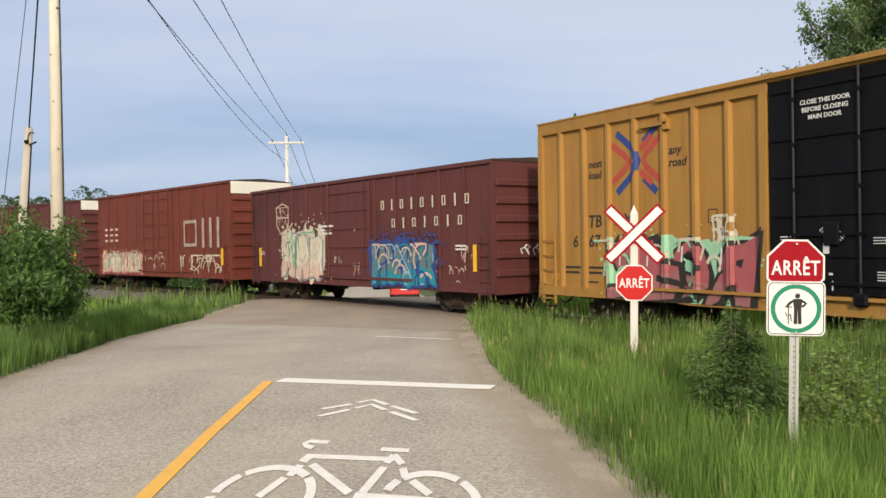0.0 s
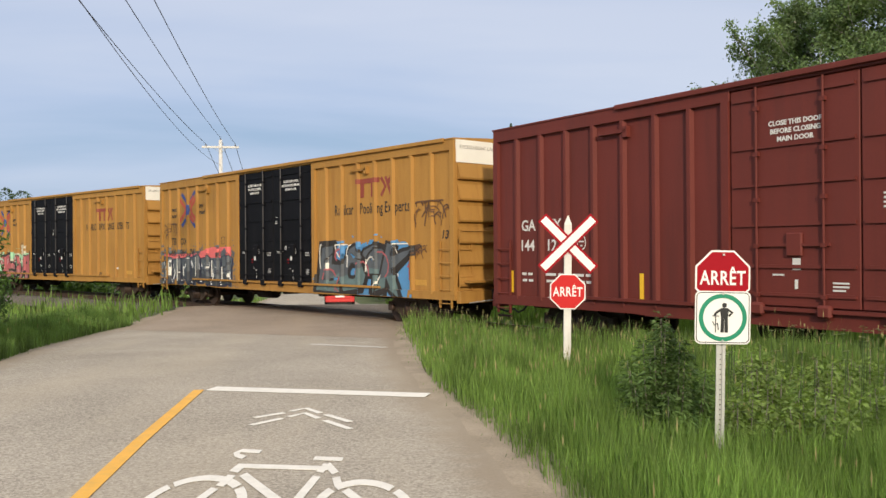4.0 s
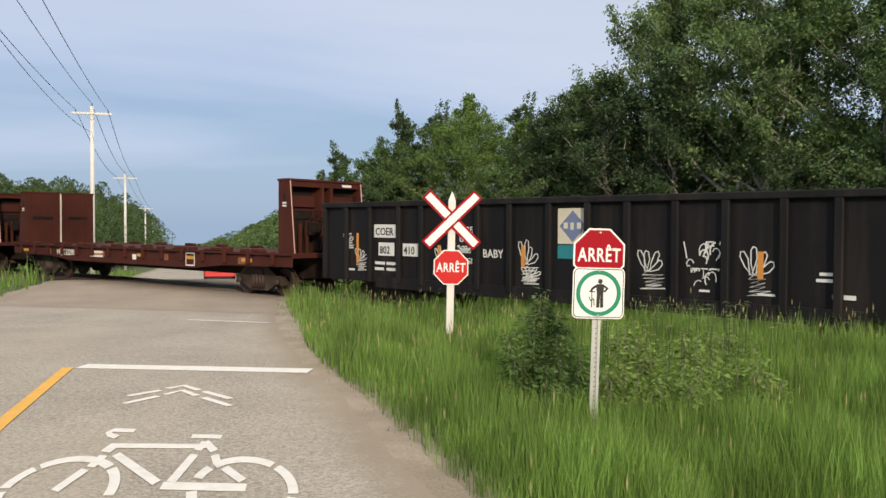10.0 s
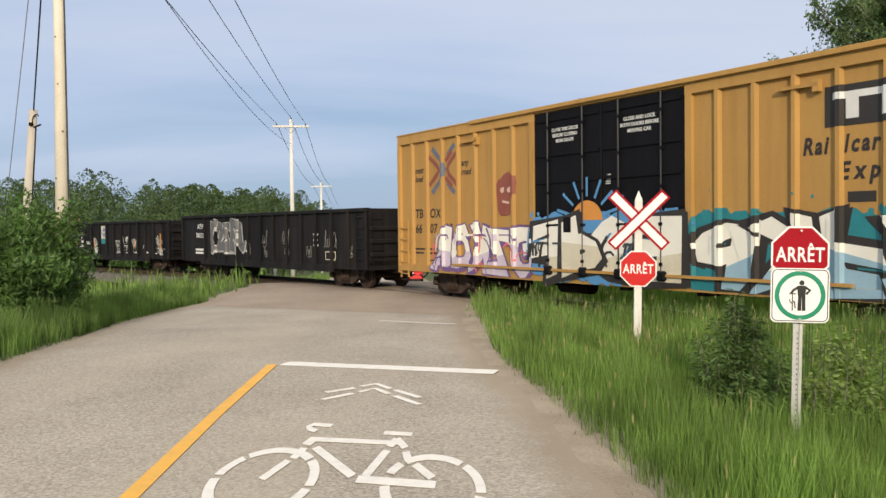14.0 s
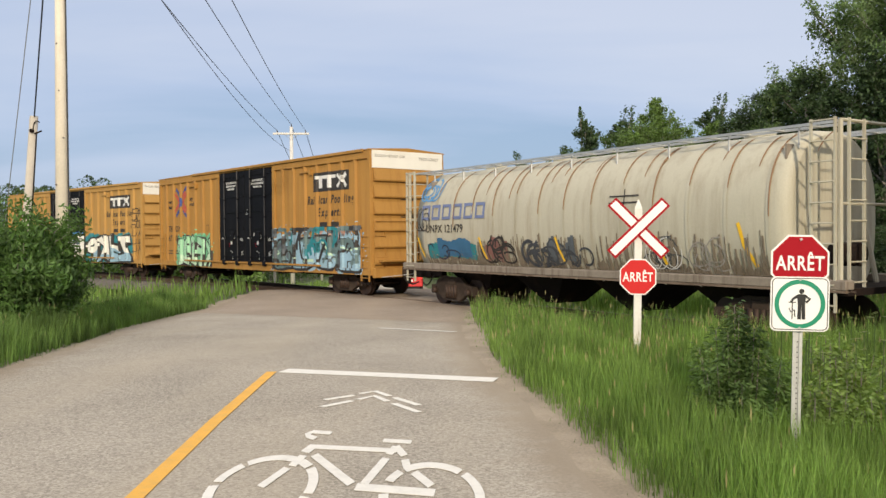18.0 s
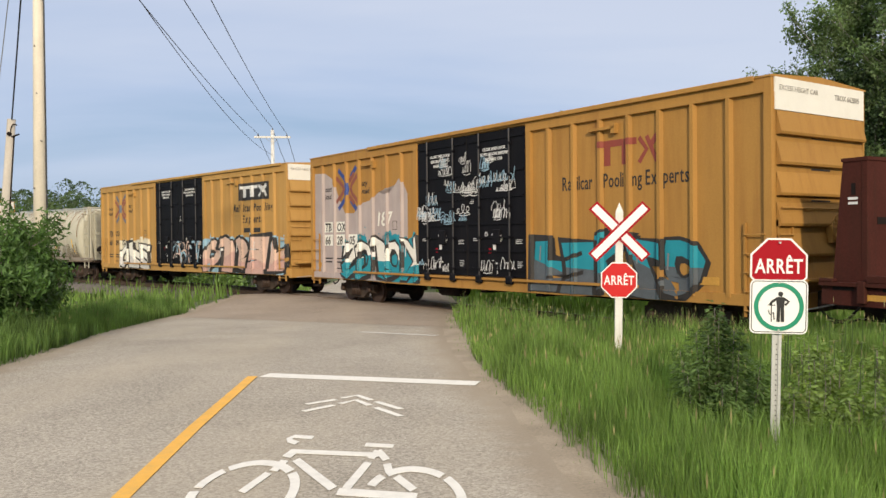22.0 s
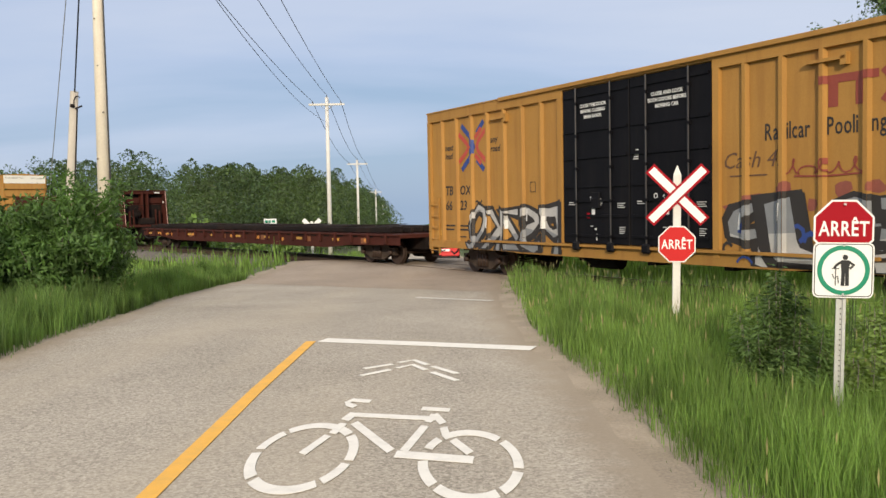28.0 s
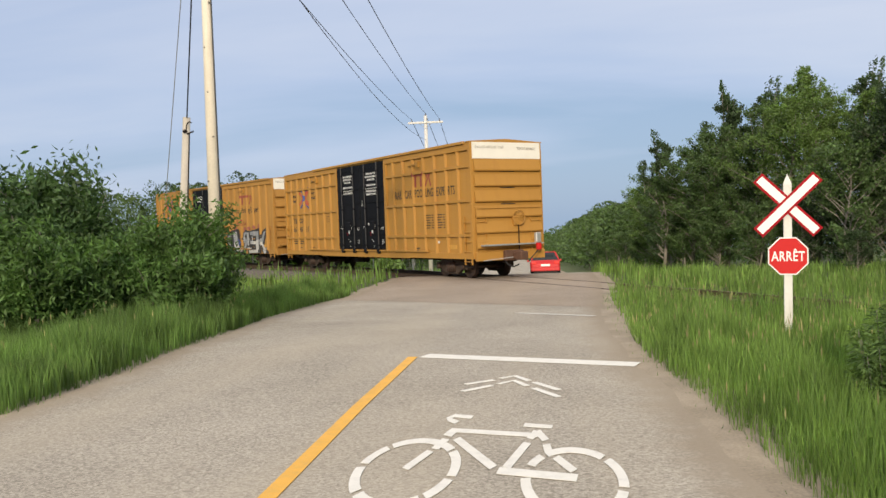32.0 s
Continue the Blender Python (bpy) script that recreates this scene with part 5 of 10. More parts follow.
def high_cube(paint, door_paint, grid, label, group="high-cube boxcars", end_paint=None, white_end=True):
    L = LB
    car = empty("boxcar", label, "boxcar", group)
    body = part("body", boxed(-L / 2, L / 2, -HALF, HALF, FLOOR - 0.22, TOP - 0.03, 0.01), paint, car)
    for s in (1, -1):
        for r0, r1 in RIBS_ALL:
            part("side_post", hat_post(L, r0, r1, s, FLOOR - 0.1, TOP - 0.29, RIB_D, SLOPE if r1 - r0 < 0.1 else 0.01), paint, car)
        for c0, c1, c2 in ((-L / 2, L / 2 - DOOR1, 0.30), (L / 2 - DOOR1, L / 2 - DOOR0, 0.12), (L / 2 - DOOR0, L / 2, 0.30)):
            part("top_chord", boxed(c0, c1, min(s * HALF, s * (HALF + 0.08)), max(s * HALF, s * (HALF + 0.08)), TOP - c2, TOP, 0.008), paint, car)
        bm = bmesh.new()
        prof = [(-L / 2, FLOOR - 0.02), (L / 2, FLOOR - 0.02), (L / 2, FLOOR - 0.24), (L / 2 - 4.6, FLOOR - 0.24), (L / 2 - 5.0, FLOOR - 0.27), (-L / 2 + 5.0, FLOOR - 0.27), (-L / 2 + 4.6, FLOOR - 0.24), (-L / 2, FLOOR - 0.24)]
        a_ = [bm.verts.new((px, s * HALF, pz)) for px, pz in prof]
        b_ = [bm.verts.new((px, s * (HALF + 0.065), pz)) for px, pz in prof]
        bm.faces.new(a_), bm.faces.new(b_[::-1])
        for i in range(8):
            bm.faces.new((a_[i], a_[(i + 1) % 8], b_[(i + 1) % 8], b_[i]))
        bmesh.ops.recalc_face_normals(bm, faces=bm.faces)
        part("side_sill", bm, paint, car)
        part("door_track", boxed(-L / 2 + 0.35, L / 2 - 4.15, min(s * (HALF + 0.08), s * (HALF + 0.15)), max(s * (HALF + 0.08), s * (HALF + 0.15)), TOP - 0.07, TOP + 0.03, 0.008), paint, car)
        part("door_rail", boxed(-L / 2 + 3.2, L / 2 - 3.2, min(s * (HALF + 0.07), s * (HALF + 0.15)), max(s * (HALF + 0.07), s * (HALF + 0.15)), FLOOR + 0.0, FLOOR + 0.06), paint, car)
        for k, (d0, d1) in enumerate(((DOOR0 + 0.02, (DOOR0 + DOOR1) / 2 - 0.015), ((DOOR0 + DOOR1) / 2 + 0.015, DOOR1 - 0.02))):
            door = part("plug_door", boxed(L / 2 - d1, L / 2 - d0, min(s * HALF, s * (HALF + 0.055)), max(s * HALF, s * (HALF + 0.055)), FLOOR + 0.08, TOP - 0.14, 0.012), door_paint, car, "plug door with locking rods")
            yy = HALF + 0.055
            for b in (1.3, 1.78, 2.5, 3.2, 3.86, 4.72) if s > 0 else ():
                part("door_beam", boxed(L / 2 - d1 + 0.06, L / 2 - d0 - 0.06, min(s * yy, s * (yy + 0.035)), max(s * yy, s * (yy + 0.035)), b - 0.03, b + 0.03), door_paint, door)
            part("gear_box", boxed(L / 2 - d0 - 1.42, L / 2 - d0 - 1.12, min(s * yy, s * (yy + 0.06)), max(s * yy, s * (yy + 0.06)), 1.95, 2.35, 0.02), door_paint, door)
            part("lock_bar", boxed(L / 2 - d1 + 0.5, L / 2 - d0 - 0.5, min(s * yy, s * (yy + 0.05)), max(s * yy, s * (yy + 0.05)), 2.12, 2.17), door_paint, door)
            for a in (d0 + 0.55, d1 - 0.6):
                part("lock_rod", rodded((L / 2 - a, s * (yy + 0.045), FLOOR - 0.02), (L / 2 - a, s * (yy + 0.045), TOP - 0.13), 0.022, n=6), M_ROD, door)
                part("hanger_bracket", boxed(L / 2 - a - 0.16, L / 2 - a + 0.10, min(s * (HALF + 0.06), s * (HALF + 0.19)), max(s * (HALF + 0.06), s * (HALF + 0.19)), FLOOR - 0.09, FLOOR + 0.13, 0.04), door_paint, door)
                for b in (1.25, 2.1, 2.9, 3.7, 4.5) if s > 0 else ():
                    part("rod_clip", boxed(L / 2 - a - 0.05, L / 2 - a + 0.05, min(s * yy, s * (yy + 0.07)), max(s * yy, s * (yy + 0.07)), b, b + 0.07), door_paint, door)
        if grid:
            for g0, g1 in ((0.16, 6.74), (11.98, 18.49)):
                ribs = [r for r in RIBS_ALL if g0 - 0.2 <= r[0] <= g1 + 0.2]
                for i in range(len(ribs) - 1):
                    for b in (1.65, 2.92, 4.18):
                        part("side_stiffener", boxed(L / 2 - ribs[i + 1][0], L / 2 - ribs[i][1], min(s * HALF, s * (HALF + 0.08)), max(s * HALF, s * (HALF + 0.08)), b - 0.05, b + 0.05), paint, car)
    roof = bmesh.new()
    pr = [(-HALF - 0.10, TOP - 0.02), (-HALF - 0.10, TOP + 0.015), (0, TOP + 0.11), (HALF + 0.10, TOP + 0.015), (HALF + 0.10, TOP - 0.02)]
    lo = [roof.verts.new((-L / 2 - 0.02, py, pz)) for py, pz in pr]
    hi = [roof.verts.new((L / 2 + 0.02, py, pz)) for py, pz in pr]
    for i in range(len(pr)):
        j = (i + 1) % len(pr)
        roof.faces.new((lo[i], lo[j], hi[j], hi[i]))
    roof.faces.new(lo[::-1]), roof.faces.new(hi)
    part("roof", roof, end_paint or paint, car)
    for k in range(11):
        xx = -L / 2 + 0.9 + k * (L - 1.8) / 10
        bm = bmesh.new()
        for s in (-1, 1):
            vs = [bm.verts.new(p) for p in ((xx - 0.05, s * (HALF + 0.1), TOP + 0.02), (xx + 0.05, s * (HALF + 0.1), TOP + 0.02), (xx + 0.05, 0, TOP + 0.135), (xx - 0.05, 0, TOP + 0.135))]
            bm.faces.new(vs if s < 0 else vs[::-1])
        part("roof_seam", bm, end_paint or paint, car)
    for e in (-1, 1):
        x0 = e * L / 2
        if white_end:
            part("end_top_panel", boxed(min(x0, x0 + e * 0.03), max(x0, x0 + e * 0.03), -HALF, HALF, TOP - 0.62, TOP - 0.02), M_WHITEP, car, "white excess-height panel")
        for b in (1.13, 1.70, 2.27, 2.84, 3.41, 3.97):
            bm = bmesh.new()
            vs = []
            for py in (-HALF + 0.05, HALF - 0.05):
                vs.append([bm.verts.new((x0 + e * d, py, b + dz)) for d, dz in ((0.0, 0.0), (0.10, 0.015), (0.115, 0.06), (0.02, 0.45))])
            for i in range(3):
                bm.faces.new((vs[0][i], vs[1][i], vs[1][i + 1], vs[0][i + 1]))
            bm.faces.new(vs[0][::-1]), bm.faces.new(vs[1])
            bmesh.ops.recalc_face_normals(bm, faces=bm.faces)
            part("end_rib", bm, end_paint or paint, car)
        part("end_sill", boxed(min(x0, x0 + e * 0.16), max(x0, x0 + e * 0.16), -HALF, HALF, FLOOR - 0.32, FLOOR, 0.01), paint, car)
        part("crossover_platform", boxed(min(x0 + e * 0.1, x0 + e * 0.36), max(x0 + e * 0.1, x0 + e * 0.36), -1.35, 1.35, FLOOR + 0.22, FLOOR + 0.27), paint, car)
        coupler(car, x0, e)
        truck(car, e * (L / 2 - 2.38))
        ladder(car, x0 - e * 0.36, HALF + 0.02, FLOOR - 0.45, 2.35, paint)
        ladder(car, x0 + (0.07 if e > 0 else 0.0), e * -(HALF - 0.3), FLOOR - 0.1, 2.4, paint, "end")
        if e < 0:
            ladder(car, x0, -(HALF - 0.3), FLOOR - 0.1, 2.4, paint, "end")
            part("end_grab_bar", rodded((x0 - 0.09, -HALF + 0.1, 2.62), (x0 - 0.09, HALF - 0.1, 2.62), 0.018, n=6), paint, car)
            part("uncoupling_lever", rodded((x0 - 0.34, HALF - 0.15, 0.72), (x0 - 0.40, 0.1, 0.80), 0.016, n=6), M_GALV, car)
            part("draft_pocket", boxed(x0 - 0.34, x0 - 0.16, -0.42, 0.42, 0.68, 1.06, 0.03), M_TRUCK, car)
        part("sill_step", boxed(min(x0 - e * 0.12, x0 - e * 0.6), max(x0 - e * 0.12, x0 - e * 0.6), HALF - 0.02, HALF + 0.06, FLOOR - 0.55, FLOOR - 0.5), M_UNDER, car)
    for k in (-L / 2 - 0.14,):
        bm = bmesh.new()
        for i in range(14):
            a0_, a1_ = 2 * math.pi * i / 14, 2 * math.pi * (i + 1) / 14
            rod(bm, (k - 0.05, -0.35 + 0.27 * math.cos(a0_), 2.25 + 0.27 * math.sin(a0_)), (k - 0.05, -0.35 + 0.27 * math.cos(a1_), 2.25 + 0.27 * math.sin(a1_)), 0.02, n=5)
        for i in range(4):
            a0_ = math.pi * i / 4
            rod(bm, (k - 0.05, -0.35 - 0.27 * math.cos(a0_), 2.25 - 0.27 * math.sin(a0_)), (k - 0.05, -0.35 + 0.27 * math.cos(a0_), 2.25 + 0.27 * math.sin(a0_)), 0.012, n=5)
        part("brake_wheel", bm, paint, car, "spoked hand-brake wheel")
        part("brake_housing", boxed(k - 0.02, k + 0.15, -0.55, -0.15, 1.95, 2.3, 0.02), paint, car)
        part("brake_chain_rod", rodded((k, -0.35, 1.0), (k, -0.35, 2.0), 0.02, n=6), M_UNDER, car)
    part("centre_sill", boxed(-L / 2, L / 2, -0.32, 0.32, 0.62, FLOOR - 0.2), M_UNDER, car)
    for k in (-2.8, -0.6, 1.8):
        part("cross_bearer", boxed(k - 0.12, k + 0.12, -HALF + 0.05, HALF - 0.05, 0.66, FLOOR - 0.2), M_UNDER, car)
    part("air_tank", rodded((1.2, 0.75, 0.62), (2.3, 0.75, 0.62), 0.2, n=10), M_UNDER, car)
    for a in (4.05, 14.4):
        part("roof_corner_bracket", boxed(L / 2 - a - 0.4, L / 2 - a + 0.4, HALF, HALF + 0.12, 4.50, 4.56), paint, car)
        part("roof_corner_hook", boxed(L / 2 - a - 0.42, L / 2 - a - 0.3, HALF, HALF + 0.12, 4.4, 4.62), paint, car)
    return car


def x_logo(car, a, b, w, h, L):
    """The crossed bands: blue arms that meet in a bow, red arms beside them, bare paint between."""
    cx, cy = a + w / 2, b + h / 2
    at_ = lambda pts: [(cx + p * w, cy + q * h) for p, q in pts]
    for pts in ([(-0.40, 0.47), (-0.06, 0.20), (0.06, 0.0), (-0.06, -0.20), (-0.40, -0.47)], [(0.42, 0.50), (0.16, 0.27)], [(0.16, -0.27), (0.42, -0.50)]):
        sprayed(car, lambda bm: stroke(bm, at_(pts), h * 0.11, 0.001), M_LOGOBLUE, L, 0, RIBS_ALL, RIB_D, "logo_band")
    for pts in ([(-0.50, 0.30), (-0.22, 0.10), (-0.14, 0.0), (-0.22, -0.10), (-0.50, -0.30)], [(0.50, 0.33), (0.22, 0.11), (0.17, 0.0), (0.22, -0.11), (0.50, -0.33)], [(0.33, 0.36), (0.10, 0.17)], [(0.33, -0.36), (0.10, -0.17)]):
        sprayed(car, lambda bm: stroke(bm, at_(pts), h * 0.10, 0.001), M_LOGORED, L, 1, RIBS_ALL, RIB_D, "logo_band")


def bar_logo(car, a, b, w, h, mat, L, plate=None):
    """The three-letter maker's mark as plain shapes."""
    if plate:
        sprayed(car, lambda bm: poly(bm, [(a - 0.15, b - 0.12), (a + w + 0.15, b - 0.12), (a + w + 0.15, b + h + 0.12), (a - 0.15, b + h + 0.12)], 0.001), plate, L, 0, RIBS_ALL, RIB_D, "logo_plate")

    def f(bm):
        poly(bm, [(a, b + h * 0.74), (a + w * 0.66, b + h * 0.74), (a + w * 0.66, b + h), (a, b + h)], 0.001)
        for k in (0.17, 0.47):
            poly(bm, [(a + w * (k - 0.055), b), (a + w * (k + 0.055), b), (a + w * (k + 0.055), b + h * 0.74), (a + w * (k - 0.055), b + h * 0.74)], 0.001)
        stroke(bm, [(a + w * 0.70, b + h * 0.98), (a + w * 0.82, b + h * 0.5), (a + w * 0.70, b + h * 0.02)], w * 0.06, 0.001)
        stroke(bm, [(a + w * 0.98, b + h), (a + w * 0.88, b + h * 0.62)], w * 0.07, 0.001)
        stroke(bm, [(a + w * 0.82, b + h), (a + w * 0.90, b + h * 0.5), (a + w * 0.98, b)], w * 0.06, 0.001)
    sprayed(car, f, mat, L, 1, RIBS_ALL, RIB_D, "logo_shape")


def lettered(car, mark, number, style, shift=0):
    """Reporting mark, slogans and door notices of a yellow car; letters stand between the posts."""
    L = LB
    g = [0.86 + i * 0.857 for i in range(7)]
    k = 0.75 if grid_paint(car) else 1.0
    x_logo(car, g[1 + shift] + (0.10 if k == 1 else 0.20), 3.12 if k == 1 else 3.18, 1.50 if k == 1 else 1.32, 1.42 * k, L)
    for k, (s, b) in enumerate((("next", 3.80), ("load", 3.54))):
        side_text(car, s, 0.26, g[shift] + 0.13, b, M_BLACKLET, L, shear=0.2, bold=0.004)
    for s, b in (("any", 3.88), ("road", 3.62)):
        side_text(car, s, 0.26, g[3 + shift] + 0.11, b, M_BLACKLET, L, shear=0.2, bold=0.004)
    for k, pair in enumerate((mark[:2], mark[2:])):
        side_text(car, pair, 0.40, g[k + shift] + 0.10, 2.42, M_BLACKLET, L, shear=0.12, bold=0.006)
    for k, pair in enumerate(number.split()):
        side_text(car, pair, 0.40, g[k] + (0.10 if len(number.split()[0]) == 2 else 0.10 + (0.28 if k == 0 else 0)), 1.96, M_BLACKLET, L, shear=0.12, bold=0.006)
    side_bars(car, [(g[1] + 0.1, 1.45, 0.5, 0.05), (g[0] + 0.1, 1.45, 0.55, 0.05), (g[0] + 0.1, 1.33, 0.5, 0.05), (g[1] + 0.1, 1.33, 0.45, 0.05)], M_BLACKLET, L)
    if grid_paint(car):
        side_bars(car, [(15.22 + 0.87 * (i // 6), 1.95 + 0.10 * (i % 6), 0.36 if i % 3 else 0.28, 0.035) for i in range(12)] + [(15.66 + 0.87 * (i // 6), 1.95 + 0.10 * (i % 6), 0.12, 0.035) for i in range(12)], M_BLACKLET, L)
    bm = bmesh.new()
    stroke(bm, [(5.45, 2.42), (5.68, 2.42), (5.68, 2.68), (5.45, 2.68)], 0.025, 0.001, True)
    part("stencil_box", on_side(bm, L, 0, 0), M_BLACKLET, car)
    yd = HALF + 0.055 + 0.006
    english = (("CLOSE THIS DOOR", "BEFORE CLOSING", "MAIN DOOR"), ("CLOSE AND LOCK", "BOTH DOORS BEFORE", "MOVING CAR"))
    spanish = (("CIERRE ESTA PUERTA", "ANTES DE CERRAR", "LA PUERTA PRINCIPAL"), ("CIERRE Y PONGA", "EL SEGURO EN AMBAS", "PUERTAS ANTES DE", "MOVER EL CARRO"))
    for side, a in enumerate((DOOR0 + 0.75, (DOOR0 + DOOR1) / 2 + 0.75)):
        b = 4.42
        for lines in (english, spanish) if grid_paint(car) else (english,):
            for line in lines[side]:
                side_text(car, line, 0.112, a + 0.42, b, M_WHITELET, L, yd, "CENTER", 0, 0.003)
                b -= 0.135
            b -= 0.10
        # small stencils: load data, arrows, a placard and a red tag
        side_bars(car, [(a - 0.50, 2.10, 0.16, 0.018), (a - 0.30, 2.10, 0.18, 0.018), (a - 0.50, 2.05, 0.30, 0.016), (a + 0.47, 1.44, 0.07, 0.04), (a + 0.52, 1.18, 0.028, 0.16), (a + 0.30, 1.52, 0.10, 0.016)], M_WHITELET, L, yd)
        side_bars(car, [(a + 1.28, 2.06 - 0.045 * i, 0.26 - 0.04 * (i % 2), 0.014) for i in range(3)] + [(a + 1.34, 1.50 - 0.045 * i, 0.20 - 0.05 * (i % 2), 0.014) for i in range(4)], M_WHITELET, L, yd)
        for k in range(3):
            for way, m in ((1, 0.30), (-1, 0.66)):
                bm = bmesh.new()
                stroke(bm, [(a + m + way * 0.035 * k, 2.20 - 0.035 * k), (a + m + 0.11 + way * 0.035 * k, 2.20 + way * 0.10 - 0.035 * k)], 0.022, 0.001)
                part("arrow_mark", on_side(bm, L, 0, 0, yd), M_WHITELET, car)
        side_bars(car, [(a + 0.36, 1.80, 0.12, 0.18)], M_WHITELET, L, yd, "door_placard")
        side_bars(car, [(a + 0.18, 1.72, 0.11, 0.13)], M_SIGNRED, L, yd, "red_tag")
    a = (DOOR0 + DOOR1) / 2 + 0.75
    side_bars(car, [(a - 0.62 + 0.02 * i, 3.06 + 0.05 * i, 0.16 - 0.015 * i, 0.02) for i in range(5)], M_WHITELET, L, yd)
    bm = bmesh.new()
    stroke(bm, arc(a + 0.08, 2.22, 0.05, 0.055, 0, 360, 14)[:-1], 0.024, 0.001, True)
    part("door_decal", on_side(bm, L, 0, 0, yd), M_WHITELET, car)
    side_bars(car, [(0.42, 1.16, 0.30, 0.16), (16.95, 1.14, 0.50, 0.16)], M_REFL_DIRTY, L, name="reflector_strip")
    side_bars(car, [(15.95, 1.36, 0.26, 0.09)], M_WHITELET, L)
    side_bars(car, [(14.3, 1.14, 0.34, 0.05), (14.3, 1.06, 0.28, 0.05), (1.75, 1.12, 0.4, 0.035), (3.5, 1.14, 0.28, 0.03)], M_BLACKLET, L)
    if style == "plate":
        bar_logo(car, 15.02, 3.88, 2.1, 0.46, M_WHITELET, L, M_BLACKLET)
        between_posts(car, "Railcar Pooling", 0.42, 14.45, 17.62, 3.32, M_BLACKLET, L, 0.014, shear=0.22)
        between_posts(car, "Experts", 0.42, 15.15, 16.82, 2.86, M_BLACKLET, L, 0.014, shear=0.22)
        side_bars(car, [(15.3, 2.46, 0.5, 0.18), (16.0, 2.46, 0.5, 0.18), (16.3, 2.46, 0.3, 0.18)], M_BLACKLET, L)
    elif style == "caps":
        bar_logo(car, 14.2, 3.62, 1.5, 0.58, M_REDLET, L)
        between_posts(car, "RAILCARPOOLINGEXPERTS", 0.44 if shift else 0.48, 13.10 if shift else 12.70, 17.20 if shift else 17.45, 3.20, M_BLACKLET, L)
    else:
        bar_logo(car, 14.2, 3.70, 1.75, 0.56, M_REDLET, L)
        between_posts(car, "Railcar Pooling Experts", 0.46, 13.05, 17.02, 3.22, M_BLACKLET, L)
    t = text_bm("EXCESS HEIGHT CAR", 0.135, "LEFT")
    part("end_lettering", on_rear(t, L, 0.12, 4.80, 0.036), M_FADEDLET, car)
    t = text_bm(mark + " " + number.replace(" ", ""), 0.15, "LEFT", 0, 0.002)
    part("end_lettering", on_rear(t, L, 1.98, 4.76, 0.036), M_FADEDLET, car)
    for b in (3.95, 3.35, 2.75):
        for pts in ([(1.2, b), (1.85, b), (1.85, b + 0.035), (1.2, b + 0.035)], [(1.3, b + 0.07), (1.75, b + 0.07), (1.75, b + 0.10), (1.3, b + 0.10)]):
            bm = bmesh.new()
            poly(bm, pts, 0.001)
            part("end_small_print", on_rear(bm, L, 0, 0), M_BLACKLET, car)


def grid_paint(car):
    return car.get("gridded", 0) == 1


TRAIN = []      # (thing, front of the body along the track at 0 s, body length)

def recolour(car, swap):
    """Give a copied car its own paint."""
    for o in car.children_recursive:
        if o.type == "MESH" and o.data.materials and o.data.materials[0] in swap:
            o.material_slots[0].link = "OBJECT"
            o.material_slots[0].material = swap[o.data.materials[0]]


yellow = high_cube(M_CARYEL, M_BLACKDOOR, False, "yellow ribbed boxcar with black plug doors")
yellow2 = copy_thing(yellow, Matrix())
yellow3 = copy_thing(yellow, Matrix())
yellow4 = copy_thing(yellow, Matrix())
yellow5 = copy_thing(yellow, Matrix())
yellow6 = copy_thing(yellow, Matrix())
yellow7 = copy_thing(yellow, Matrix())
last_yellow = high_cube(M_CARYEL_CLEAN, M_BLACKDOOR, True, "clean yellow boxcar with gridded sides, last of the train")
last_yellow["gridded"] = 1

# 1: pink and teal fill on the front panels
G = dict(L=LB, ribs=RIBS_ALL, depth=RIB_D)
lettered(yellow, "TBOX", "6 67 41 0", "caps", 1)
yellow["label"] = "yellow boxcar with pink and mint graffiti beside black doors"
letter_piece(yellow, 4, 2.55, 6.5, 0.80, 2.05, M_PINKG, M_BLACKLET, 3, cloud=M_MINTG, second=M_ROSEPINK, shine=M_WHITELET, **G)
swirls(yellow, 2.0, 6.6, 0.85, 2.1, 12, (M_MINTG, M_CREAMG), LB, 303, 0.06, HALF, RIBS_ALL, RIB_D)
swirls(yellow, 5.55, 6.15, 1.95, 2.55, 22, (M_CREAMG,), LB, 9, 0.05, HALF, RIBS_ALL, RIB_D)
TRAIN.append((yellow, 99.75, LB))
# 2
lettered(yellow2, "TBOX", "66 06 74", "black")
yellow2["label"] = "yellow boxcar with grey and blue block graffiti"
sprayed(yellow2, lambda bm: poly(bm, [(0.25, 2.05), (3.2, 2.05), (4.6, 2.3), (6.2, 2.3), (6.2, 1.9), (0.25, 1.85)], 0.001), M_CORALG, LB, 0, RIBS_ALL, RIB_D)
graffiti(yellow2, 0.2, 6.3, 0.80, 2.12, 7, M_SLATEG, M_NAVYG, M_SLATEG, seed=21, line=0.6, second=M_DARKG, shine=M_WHITELET, **G)
# white upright strokes painted on for the sunlit posts among the letters
for i in (0, 1, 3, 4, 7, 10, 12):
    sprayed(yellow2, lambda bm: stroke(bm, [(0.45 + 0.42 * i, 0.95 + 0.2 * (i % 3)), (0.43 + 0.42 * i, 1.55 + 0.12 * (i % 4))], 0.09, 0.001), M_WHITEP, LB, 5, RIBS_ALL, RIB_D, "graffiti_glint")
letter_piece(yellow2, 4, 12.3, 16.6, 0.80, 2.25, M_SLATEG, M_BLACKLET, 14, cloud=M_BLUEG, second=M_TEALGREY, shine=M_WHITEP, fat=0.07, line=0.07, **G)
